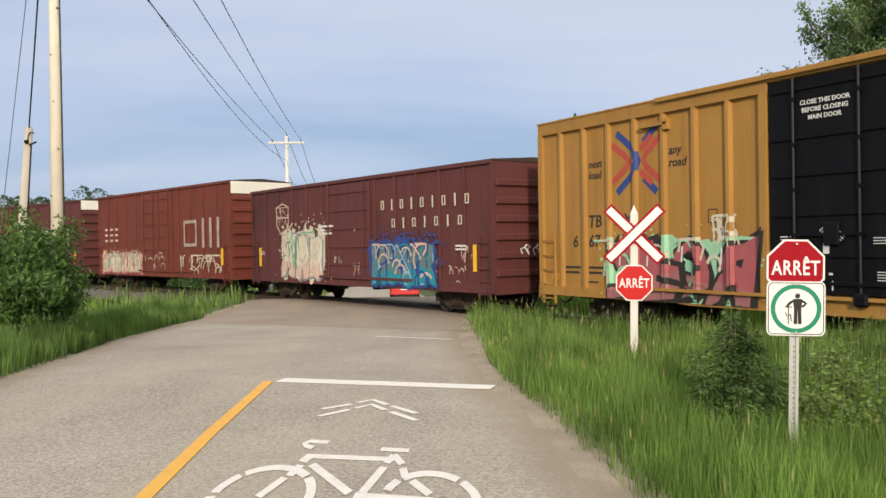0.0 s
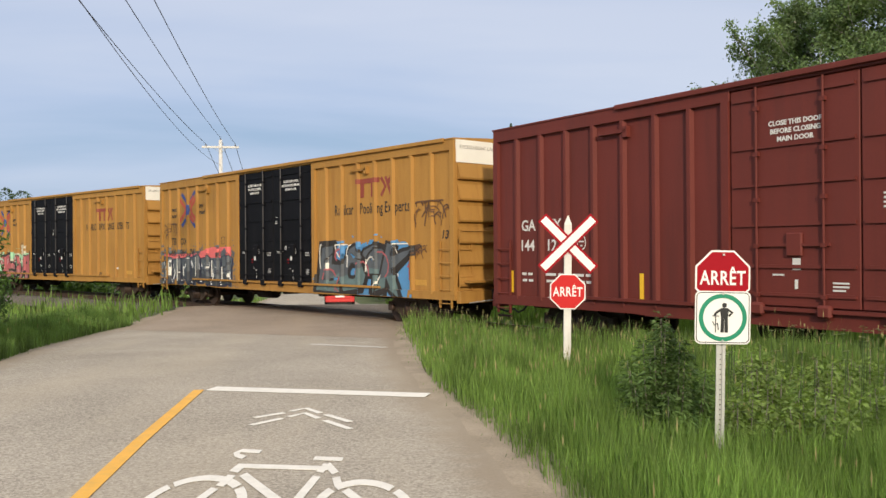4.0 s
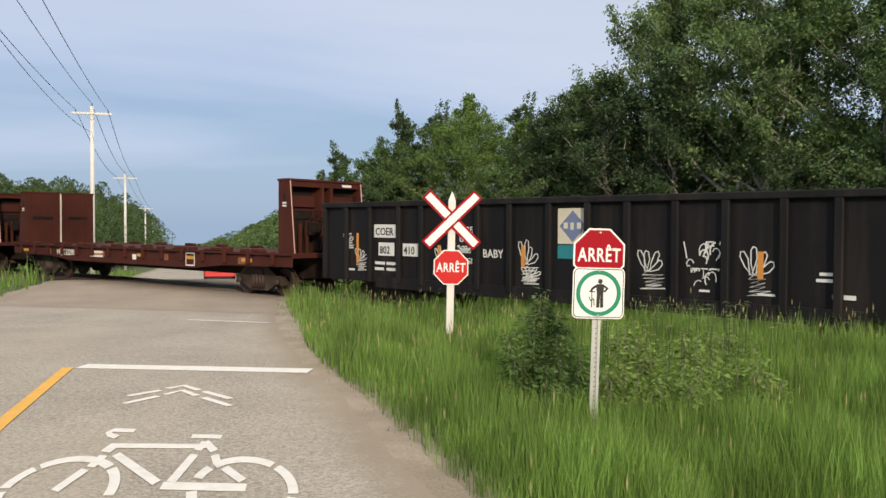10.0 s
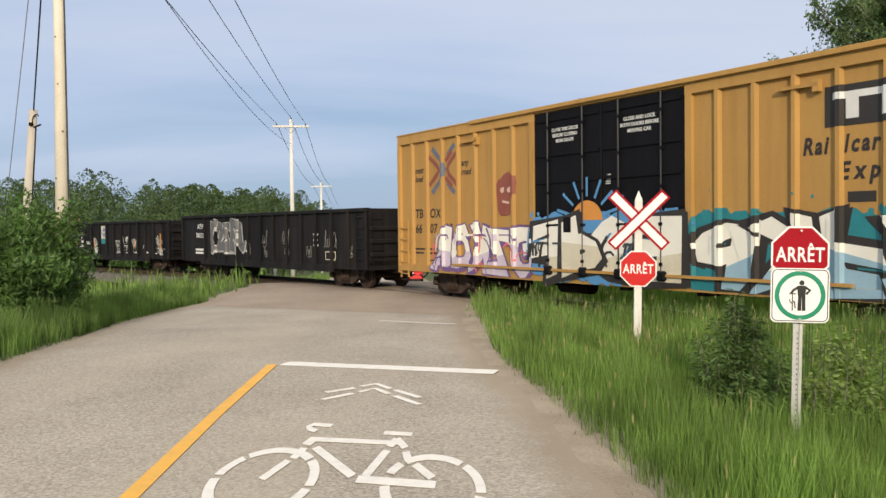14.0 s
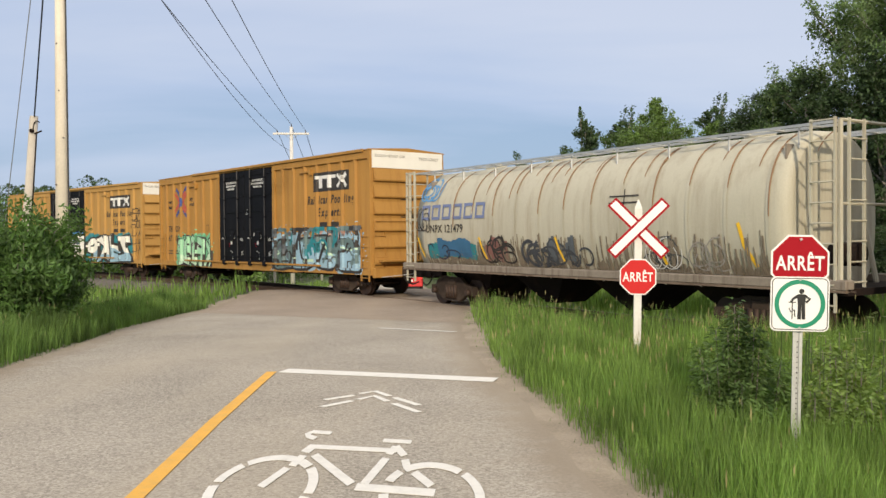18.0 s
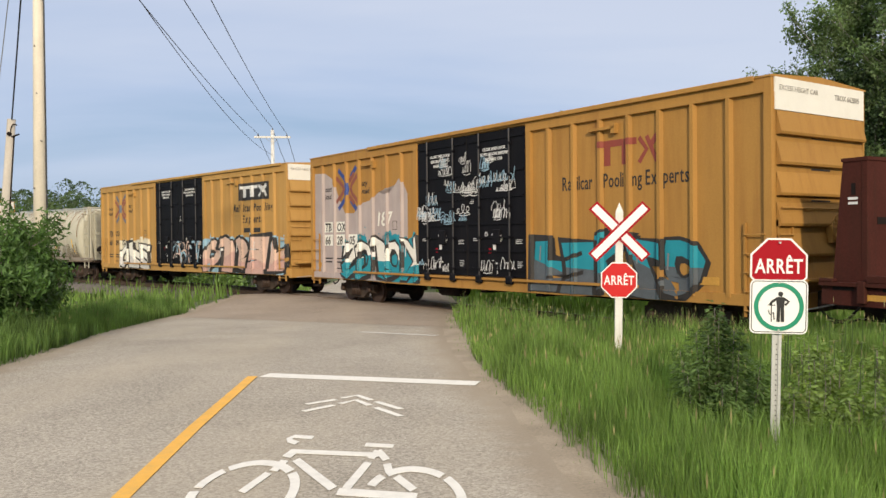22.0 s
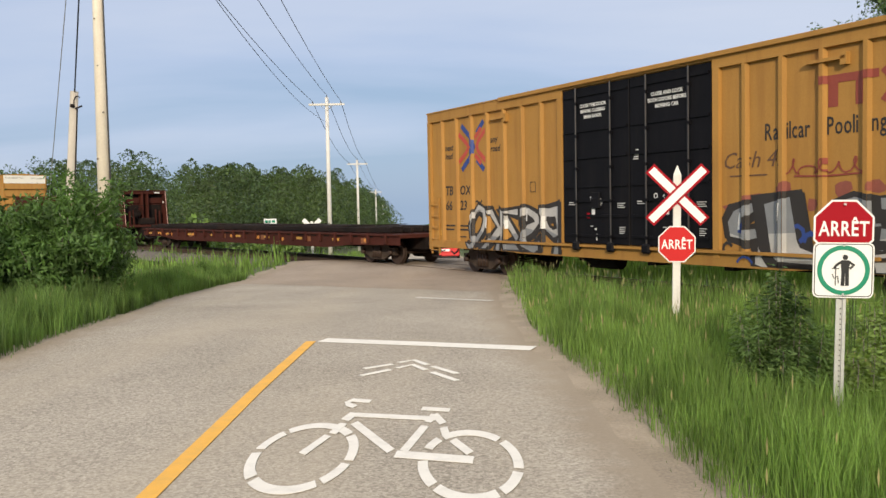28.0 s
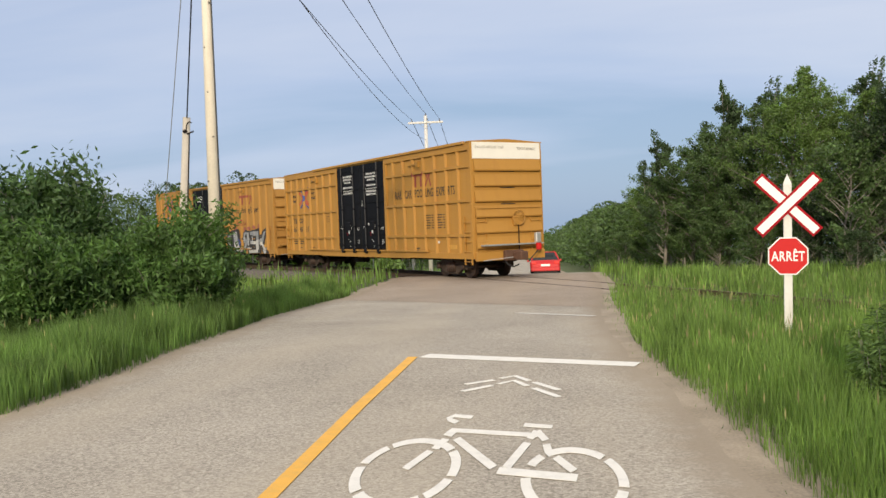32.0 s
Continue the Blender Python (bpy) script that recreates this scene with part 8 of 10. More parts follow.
# -- covered hopper --
def covered_hopper():
    L = 14.9
    car = empty("hopper_car", "dirty cream covered hopper with rounded ribbed sides", "hopper car", "hopper cars")
    n = 30
    prof = []
    for i in range(n + 1):
        a = -60 + 300 * i / n
        c, q = math.cos(radians(a)), math.sin(radians(a))
        prof.append((1.56 * math.copysign(abs(c) ** (0.8 if q > 0 else 0.5), c), 2.45 + 1.62 * math.copysign(abs(q) ** 0.85, q)))
    bm = bmesh.new()
    rings = []
    xs = [(L / 2 - 1.12, 0.84), (L / 2 - 1.0, 0.97), (L / 2 - 0.9, 1.0)] + [(L / 2 - 1.3 - i * (L - 3.5) / 12, 1.0) for i in range(13)] + [(-L / 2 + 1.42, 1.0), (-L / 2 + 1.27, 0.975), (-L / 2 + 1.16, 0.87)]
    for x, k in xs:
        rings.append([bm.verts.new((x, py * k, 2.45 + (pz - 2.45) * (k * 0.5 + 0.5))) for py, pz in prof])
    for r in range(len(rings) - 1):
        for i in range(n):
            f = bm.faces.new((rings[r][i], rings[r + 1][i], rings[r + 1][i + 1], rings[r][i + 1]))
            f.smooth = True
        bm.faces.new((rings[r][n], rings[r + 1][n], rings[r + 1][0], rings[r][0]))
    bm.faces.new(rings[0][::-1]), bm.faces.new(rings[-1])
    bmesh.ops.recalc_face_normals(bm, faces=bm.faces)
    part("barrel_body", bm, M_HOPPER, car, "rounded cream shell with seams")
    for k in range(13):
        x = -L / 2 + 1.55 + k * 0.955
        bm = bmesh.new()
        a_ = [bm.verts.new((x - 0.035, py * 1.012, 2.45 + (pz - 2.45) * 1.012)) for py, pz in prof]
        b_ = [bm.verts.new((x + 0.035, py * 1.012, 2.45 + (pz - 2.45) * 1.012)) for py, pz in prof]
        for i in range(n):
            bm.faces.new((a_[i], b_[i], b_[i + 1], a_[i + 1])).smooth = True
        part("shell_seam", bm, M_HOPPER, car)
    for s in (-1, 1):
        part("side_sill", boxed(-L / 2, L / 2, min(s * 1.3, s * 1.56), max(s * 1.3, s * 1.56), 1.09, 1.27, 0.02), M_DIRTYCREAM, car)
        part("sill_flange", boxed(-L / 2, L / 2, min(s * 1.26, s * 1.57), max(s * 1.26, s * 1.57), 1.05, 1.09), M_RUSTSILL, car)
        for py in (0.72, 1.18):
            part("walkway_bar", boxed(-L / 2 + 0.2, L / 2 - 0.2, min(s * py, s * (py + 0.03)), max(s * py, s * (py + 0.03)), 4.04, 4.09), M_GALV, car)
        for k in range(20):
            x = -L / 2 + 0.3 + k * (L - 0.6) / 19
            part("walkway_slat", boxed(x - 0.05, x + 0.05, min(s * 0.74, s * 1.19), max(s * 0.74, s * 1.19), 4.05, 4.08), M_GALV, car)
        for k in range(9):
            x = -L / 2 + 1.2 + k * (L - 2.4) / 8
            part("board_bracket", rodded((x, s * 1.1, 3.66), (x, s * 1.1, 4.06), 0.022, n=6), M_GALV, car)
    for k in range(4):
        x = -4.6 + k * 3.05
        bm = bmesh.new()
        vs = [bm.verts.new(p) for p in ((x - 1.38, -1.2, 1.35), (x + 1.38, -1.2, 1.35), (x + 1.38, 1.2, 1.35), (x - 1.38, 1.2, 1.35), (x - 0.22, -0.5, 0.30), (x + 0.22, -0.5, 0.30), (x + 0.22, 0.5, 0.30), (x - 0.22, 0.5, 0.30))]
        for f in ((0, 1, 5, 4), (1, 2, 6, 5), (2, 3, 7, 6), (3, 0, 4, 7), (4, 5, 6, 7)):
            bm.faces.new([vs[i] for i in f])
        part("discharge_hopper", bm, M_UNDER, car)
        part("roof_hatch", rodded((x, 0, 4.05), (x, 0, 4.2), 0.32, n=12), M_HOPPER, car)
    for e in (-1, 1):
        x0 = e * L / 2
        part("end_platform", boxed(min(x0, x0 - e * 1.6), max(x0, x0 - e * 1.6), -1.5, 1.5, 1.0, 1.12), M_UNDER, car)
        for py in (-1.4, 1.4):
            part("end_post", rodded((x0 - e * 0.2, py, 1.1), (x0 - e * 0.2, py, 4.06), 0.05, n=6), M_HOPPER, car)
        for py in (-0.9, -0.3, 0.3, 0.9):
            part("end_stiffener", boxed(min(x0 - e * 1.2, x0 - e * 1.32), max(x0 - e * 1.2, x0 - e * 1.32), py - 0.05, py + 0.05, 1.12, 3.7), M_DIRTYCREAM, car)
        part("end_sheet", boxed(min(x0 - e * 1.32, x0 - e * 1.36), max(x0 - e * 1.32, x0 - e * 1.36), -1.3, 1.3, 1.12, 3.75), M_DIRTYCREAM, car, "rust-stained cream end sheet")
        for b in (2.6, 4.06):
            part("end_rail", rodded((x0 - e * 0.2, -1.4, b), (x0 - e * 0.2, 1.4, b), 0.03, n=6), M_HOPPER, car)
        part("slope_sheet", boxed(min(x0 - e * 1.3, x0 - e * 1.5), max(x0 - e * 1.3, x0 - e * 1.5), -1.1, 1.1, 1.1, 2.1), M_HOPPER, car)
        for py in (-0.95, 0.95):
            part("stanchion", rodded((x0 - e * 0.9, py, 1.1), (x0 - e * 1.35, py, 3.3), 0.05, n=6), M_HOPPER, car)
        for py in (0.95,):
            ladder(car, x0 - e * 0.2 + (0.07 if e > 0 else 0), py, 1.1, 4.1, M_HOPPER, "end")
        ladder(car, x0 - e * 0.45, 1.5, 0.7, 4.1, M_HOPPER)
        coupler(car, x0, e)
        truck(car, e * (L / 2 - 2.05))
    part("brake_cylinder", rodded((-L / 2 + 0.9, 0.5, 1.7), (-L / 2 + 0.35, 0.5, 1.7), 0.22, n=12), M_UNDER, car)
    return car


M_DIRTYCREAM = material("grimy_cream_steel", (0.25, 0.215, 0.175), 0.7, 0, 0.2, 1.5, 40, 0.2, (0.10, 0.065, 0.042), 0.85, 2.2, True, 0, 0.3)
M_STREAK = material("pale_rust_stain", (0.27, 0.155, 0.08), 0.7, 0, 0.25, 3.0, 40, 0)
M_RUSTSILL = material("rusty_stained_steel", (0.20, 0.15, 0.11), 0.75, 0.1, 0.3, 2.0, 40, 0.3, (0.07, 0.04, 0.028), 0.8, 1.6)
hop = covered_hopper()
LH = 14.9
def hop_flat(bm, a, b):
    """Lay paint on the bulging shell: pushed out to follow the curve."""
    on_side(bm, LH, a, b, 0)
    for v in bm.verts:
        s = (v.co.z - 2.45) / 1.62
        s = max(-0.80, min(0.99, s))
        c = (1 - abs(s) ** (2 / 0.85)) ** (0.4 if s > 0 else 0.25)
        v.co.y = 1.56 * c * 1.006 + v.co.y + 0.008
    return bm
bm = bmesh.new()
for i in range(6):                     # the builder's mark as six plain hollow blocks
    stroke(bm, [(i * 0.56 + x, y) for x, y in ((0, 0), (0, 0.36), (0.36, 0.36), (0.36, 0))], 0.12, 0.001, True)
part("company_name_bars", hop_flat(bm, 1.2, 2.62), M_FADEDBLUE, hop)
part("lettering", hop_flat(text_bm("UNPX 121479", 0.33, "LEFT", 0, 0.003), 1.4, 2.2), M_BLACKLET, hop)
rs = random.Random(77)
for k in range(24):                    # rust that runs down the seams from the roof
    a, l = LH - 1.55 - (k % 13) * 0.955 + (0.04 if k < 13 else rs.uniform(-0.3, 0.9)), rs.uniform(0.6, 1.8) if k < 13 else rs.uniform(0.3, 0.9)
    bm = bmesh.new()
    m = 12
    for q in range(m):
        z0, z1 = 3.97 - l * q / m, 3.97 - l * (q + 1) / m
        w0, w1 = 0.018 * (1 - q / m) + 0.004, 0.018 * (1 - (q + 1) / m) + 0.004
        poly(bm, [(a - w0, z0), (a + w0, z0), (a + w1, z1), (a - w1, z1)], 0.014)
    part("rust_streak", hop_flat(bm, 0, 0), M_STREAK, hop)
def hop_fill(name, bm_build, mat, coat):
    """A coat of paint on the shell, in narrow upright strips so that it follows the curve."""
    bm = bmesh.new()
    bm_build(bm)
    hop_flat(bm, 0, 0)
    for v in bm.verts:
        v.co.y += 0.003 * coat
    return part(name, bm, mat, hop)


def upright(bm, x, lo, hi, w, z=0.001):
    n = max(2, int((hi - lo) / 0.12))
    stroke(bm, [(x, lo + (hi - lo) * k / n) for k in range(n + 1)], w, z)


def patch(a0, a1, b0, b1, seed, rough=0.2):
    def f(bm):
        rnd = random.Random(seed)
        n = int((a1 - a0) / 0.1)
        t, u = rnd.uniform(0, 6), rnd.uniform(0, 6)
        for k in range(n):
            q = k / n
            top = b1 - (b1 - b0) * rough * (0.5 + 0.5 * math.sin(9 * q + t)) - rnd.uniform(0, 0.05)
            upright(bm, a0 + (k + 0.5) * 0.1, b0 + (b1 - b0) * rough * 0.4 * (0.5 + 0.5 * math.sin(7 * q + u)), top, 0.104)
    return f


def curls(a0, a1, b0, b1, n, seed, w):
    def f(bm):
        rnd = random.Random(seed)
        for _ in range(n):
            cx, cy, rx, ry, st = rnd.uniform(a0, a1), rnd.uniform(b0, b1), rnd.uniform(0.15, 0.4), rnd.uniform(0.12, 0.35), rnd.uniform(0, 360)
            stroke(bm, arc(cx, max(cy, b0 + ry), rx, ry, st, st + rnd.uniform(150, 300), 10), w, 0.001)
    return f


M_BLUEDULL = material("dull_blue_spray_paint", (0.035, 0.13, 0.25), 0.6, 0, 0.2, 3, 40, 0)
M_ROSEDULL = material("dull_red_spray_paint", (0.22, 0.10, 0.085), 0.6, 0, 0.25, 3, 40, 0)
M_ROADGRIME = material("brown_road_grime", (0.20, 0.165, 0.12), 0.85, 0, 0.3, 2.0, 40, 0)


def grime(bm):
    rnd = random.Random(12)
    for k in range(620):
        x = rnd.uniform(1.3, LH - 1.5)
        upright(bm, x, 1.28, 1.28 + rnd.uniform(0.05, 0.2) + 0.75 * rnd.random() ** 3 * min(1, x / 5), rnd.uniform(0.012, 0.045), 0.001 + 0.00001 * k)
hop_fill("road_grime", grime, M_ROADGRIME, 0)
hop_fill("graffiti", patch(1.45, 4.0, 1.42, 1.92, 5, 0.35), M_TEALG, 1)
hop_fill("graffiti", patch(2.0, 3.75, 1.48, 2.06, 6, 0.16), M_BLUEDULL, 2)
hop_fill("graffiti_line", curls(1.5, 3.6, 1.42, 1.7, 4, 7, 0.04), M_NAVYG, 3)
hop_fill("graffiti", patch(4.4, 5.5, 1.36, 2.1, 8, 0.35), M_ROSEDULL, 1)
hop_fill("graffiti_line", curls(4.4, 5.5, 1.36, 1.95, 12, 9, 0.05), M_BLACKLET, 2)
hop_fill("graffiti_line", curls(5.9, 6.8, 1.32, 1.6, 7, 10, 0.09), M_DARKG, 2)
hop_fill("graffiti", patch(7.0, 8.0, 1.40, 2.1, 11, 0.3), M_SLATEG, 1)
hop_fill("graffiti_line", curls(7.0, 8.4, 1.34, 1.7, 9, 12, 0.05), M_DARKG, 2)
hop_fill("graffiti_line", curls(11.6, 12.3, 1.35, 1.75, 7, 19, 0.03), M_FADEDLET, 2)
hop_fill("graffiti_line", curls(10.35, 11.1, 1.35, 1.75, 9, 15, 0.022), M_DARKG, 2)
hop_fill("graffiti_line", curls(10.3, 11.15, 1.35, 1.75, 5, 16, 0.02), M_WHITELET, 3)
hop_fill("spray_tag", curls(1.15, 1.75, 3.15, 3.5, 6, 17, 0.05), M_BLUEG, 1)
hop_fill("spray_tag", curls(0.95, 1.6, 2.25, 2.5, 6, 18, 0.025), M_BLACKLET, 1)
for a in (0.95, 4.15, 7.35, 10.6):
    hop_fill("reflector_strip", lambda bm: stroke(bm, [(a, 2.05), (a + 0.1, 1.75), (a + 0.22, 1.45)], 0.07, 0.001), M_REFL, 4)
bm = bmesh.new()
stroke(bm, [(9.2, 2.95), (10.1, 2.95)], 0.03, 0.001), stroke(bm, [(9.2, 2.8), (10.1, 2.8)], 0.03, 0.001), stroke(bm, [(9.65, 2.55), (9.65, 3.1)], 0.03, 0.001)
part("stencil_marks", hop_flat(bm, 0, 0), M_BLACKLET, hop)
bm = bmesh.new()
stroke(bm, [(12.7, 2.3), (12.82, 1.85), (13.05, 1.45)], 0.08, 0.001)
part("reflector_strip", hop_flat(bm, 0, 0), M_REFL, hop)
TRAIN.append((hop, -75.65, LH))

# ---- vegetation ----
M_LEAF_OLIVE = leaf_material("olive_green_leaves", (0.066, 0.104, 0.034), 0.3, 0.24, 0.4)
M_LEAF_HERB = leaf_material("light_weed_leaves", (0.190, 0.275, 0.075), 0.4, 0.38)
M_LEAF_WEED = leaf_material("weed_leaves", (0.112, 0.188, 0.056), 0.4, 0.28)
M_DEADWOOD = material("bleached_dead_wood", (0.19, 0.17, 0.145), 0.9, 0, 0.25, 3, 30, 0.3)
def quick_mesh(name, verts, quads, mat, tris=None):
    """A large mesh from arrays of corners and quads."""
    me = bpy.data.meshes.new(name)
    nv, nq = len(verts), len(quads)
    nt = 0 if tris is None else len(tris)
    me.vertices.add(nv)
    me.vertices.foreach_set("co", np.asarray(verts, dtype=np.float32).ravel())
    me.loops.add(nq * 4 + nt * 3)
    me.polygons.add(nq + nt)
    idx = np.asarray(quads, dtype=np.int32).ravel()
    starts = np.arange(nq, dtype=np.int32) * 4
    if nt:
        idx = np.concatenate([idx, np.asarray(tris, dtype=np.int32).ravel()])
        starts = np.concatenate([starts, nq * 4 + np.arange(nt, dtype=np.int32) * 3])
    me.loops.foreach_set("vertex_index", idx)
    me.polygons.foreach_set("loop_start", starts)
    me.update(calc_edges=True)
    me.validate()
    me.materials.append(mat)
    return me


def leaf_cloud(rng, centres, size, aspect=1.6, droop=0.3):
    """A pointed four-cornered leaf at each centre, turned at random, drooping a little."""
    n = len(centres)
    d = rng.normal(size=(n, 3))
    d[:, 2] -= droop
    d /= np.linalg.norm(d, axis=1)[:, None]
    e = rng.normal(size=(n, 3))
    e -= (e * d).sum(1)[:, None] * d
    e /= np.linalg.norm(e, axis=1)[:, None]
    s = (size * rng.uniform(0.6, 1.35, n))[:, None]
    a = centres - d * s * aspect * 0.5
    b = centres + e * s * 0.5 - d * s * 0.05
    c = centres + d * s * aspect * 0.5
    f = centres - e * s * 0.5 - d * s * 0.05
    v = np.stack([a, b, c, f], 1).reshape(-1, 3)
    q = np.arange(n * 4).reshape(-1, 4)
    return v, q


def leaf_specks(rng, centres, size, aspect=1.5, droop=0.25):
    """Small three-cornered leaves for crowns that stand far off."""
    v, q = leaf_cloud(rng, centres, size, aspect, droop)
    v = v.reshape(-1, 4, 3)
    v[:, 1] += (v[:, 1] - v[:, 3]) * 0.25
    return v[:, (0, 1, 3)].reshape(-1, 3), np.zeros((0, 4), dtype=np.int32), np.arange(len(v) * 3).reshape(-1, 3)


def branchy(bm, rnd, base, tip, r0, depth, ends, spread_, n=7):
    """A bent tapering limb with side limbs; ends collects the outer tips."""
    base, tip = Vector(base), Vector(tip)
    pts = [base]
    L = (tip - base).length
    for i in range(1, 4):
        p = base.lerp(tip, i / 3) + Vector((rnd.uniform(-1, 1), rnd.uniform(-1, 1), rnd.uniform(-0.5, 0.5))) * L * 0.05
        pts.append(p)
    r = r0
    for i in range(3):
        rod(bm, pts[i], pts[i + 1], r * (1 - 0.28 * i), r * (1 - 0.28 * (i + 1)), n)
    ends.append((pts[1], pts[-1]))
    if depth:
        for i in range(rnd.randint(4, 6)):
            k = rnd.uniform(0.35, 0.98)
            p = base.lerp(tip, k)
            a = rnd.uniform(0, 6.283)
            out = Vector((math.cos(a), math.sin(a), rnd.uniform(0.35, 1.2)))
            l = L * spread_ * rnd.uniform(0.6, 1.1) * (1.15 - 0.5 * k)
            branchy(bm, rnd, p, p + out.normalized() * l, r0 * 0.42 * (1.1 - 0.5 * k), depth - 1, ends, spread_, 3)


def make_tree(label, h, seed, leaf_mat, bark, leaves=6500, leaf=0.17, crown_lo=0.18, width=0.30, clump=0.075, name="tree", leaders=16):
    """Trunk and limbs as one part, and a crown of single leaves in clumps about the limb tips."""
    rnd, rng = random.Random(seed), np.random.default_rng(seed)
    tree = empty(name, label, "tree", "trees beyond the track")
    bm = bmesh.new()
    ends = []
    lean = Vector((rnd.uniform(-0.05, 0.05) * h, rnd.uniform(-0.05, 0.05) * h, h * 0.96))
    rod(bm, (0, 0, -0.4), (0, 0, 0.25), h * 0.017, h * 0.012, 8)
    branchy(bm, rnd, (0, 0, 0.2), lean, h * 0.012, 0, ends, 0.5, 8)
    k = crown_lo
    while k < 0.97:
        p = Vector((0, 0, 0.2)).lerp(lean, k)
        a = rnd.uniform(0, 6.283)
        env = width * h * (math.sin(math.pi * min(1, (k - crown_lo) / (1 - crown_lo) * 0.86 + 0.16)) ** 0.7)
        out = Vector((math.cos(a), math.sin(a), rnd.uniform(0.55, 1.3))).normalized() * env * rnd.uniform(0.65, 1.15)
        branchy(bm, rnd, p, p + out, h * 0.0065 * (1.2 - k), 1, ends, 0.45, 4)
        k += rnd.uniform(0.018, 0.04)
    tips = [b for a, b in ends if b.z > 0.5 * h]
    for i in range(leaders):             # upright shoots that give the crown its ragged, pointed tops
        b = rnd.choice(tips)
        l = min(h * rnd.uniform(0.08, 0.17), h * (1.02 - 0.42 * math.hypot(b.x - lean.x, b.y - lean.y) / (width * h)) - b.z)
        if l > 0.03 * h:
            branchy(bm, rnd, b, b + Vector((rnd.uniform(-0.12, 0.12) * l, rnd.uniform(-0.12, 0.12) * l, l)), h * 0.002, 0, ends, 0.26, 3)
    part("trunk", bm, bark, tree)
    segs = [(a, b) for a, b in ends if b.z > crown_lo * h * 0.8]
    A_, B_ = np.array([tuple(a) for a, b in segs]), np.array([tuple(b) for a, b in segs])
    wt = np.linalg.norm(B_ - A_, axis=1) + 0.02 * h
    pick = rng.choice(len(segs), leaves, p=wt / wt.sum())
    along = rng.uniform(0.05, 1.12, leaves) ** 0.75
    off = rng.normal(size=(leaves, 3)) * (clump * h * 0.5 * rng.uniform(0.5, 1.2, len(segs))[pick] * (1.15 - 0.55 * along))[:, None]
    v, q, tr = leaf_specks(rng, A_[pick] + (B_ - A_)[pick] * along[:, None] + off, leaf)
    ob = new("crown", quick_mesh("crown", v, q, leaf_mat, tris=tr))
    ob.parent = tree
    return tree


def planted(src, x, y, top, turn, h0, wide=1.0, ground=None, label=""):
    g = ground_z(x, y) if ground is None else ground
    s = (top - g) / h0
    t = copy_thing(src, Matrix())
    t.matrix_basis = Matrix.Translation((x, y, g)) @ pose(0, 0, 0, 0, 0, turn) @ Matrix.Diagonal((s * wide, s * wide, s, 1))
    if label:
        t["label"] = label
    return t


poplar = make_tree("tall dark poplar in full leaf", 12.5, 11, M_LEAF_POPLAR, M_BIRCH, 23000, 0.102, 0.26, 0.27, 0.042)
aspen = make_tree("grey-green aspen with pale bark", 11.5, 17, M_LEAF_POPLAR, M_BIRCH, 21000, 0.102, 0.28, 0.28, 0.042)
maple = make_tree("rounded light green maple", 9.0, 23, M_LEAF_LIGHT, M_BARK, 21000, 0.090, 0.10, 0.36, 0.046)
ash = make_tree("green ash tree with spreading crown", 9.0, 29, M_LEAF_MID, M_BARK, 21000, 0.090, 0.10, 0.34, 0.046)
spiky = make_tree("slender young tree with spiky top", 8.5, 37, M_LEAF_DARK, M_BARK, 14000, 0.090, 0.12, 0.20, 0.026, leaders=26)
spiky_light = make_tree("slender light green tree with a pointed top", 8.5, 39, M_LEAF_LIGHT, M_BARK, 14000, 0.090, 0.10, 0.20, 0.028, leaders=26)
scrub = make_tree("low dense scrub tree", 5.0, 41, M_LEAF_MID, M_BARK, 9000, 0.104, 0.03, 0.48, 0.06)
# the wood's shade is put into the leaf colour of these two
dark_scrub = make_tree("low scrub tree, leaves coloured darker for shade", 5.0, 43, M_LEAF_SHADED, M_BARK, 8500, 0.108, 0.03, 0.48, 0.06)
deep = make_tree("tree in the wood, leaves coloured darker for shade", 9.5, 53, M_LEAF_SHADED, M_BARK, 19000, 0.100, 0.06, 0.30, 0.046)
KINDS = {"d": (deep, 9.5), "p": (poplar, 12.5), "a": (aspen, 11.5), "m": (maple, 9.0), "s": (ash, 9.0), "k": (spiky, 8.5), "l": (spiky_light, 8.5), "b": (scrub, 5.0)}
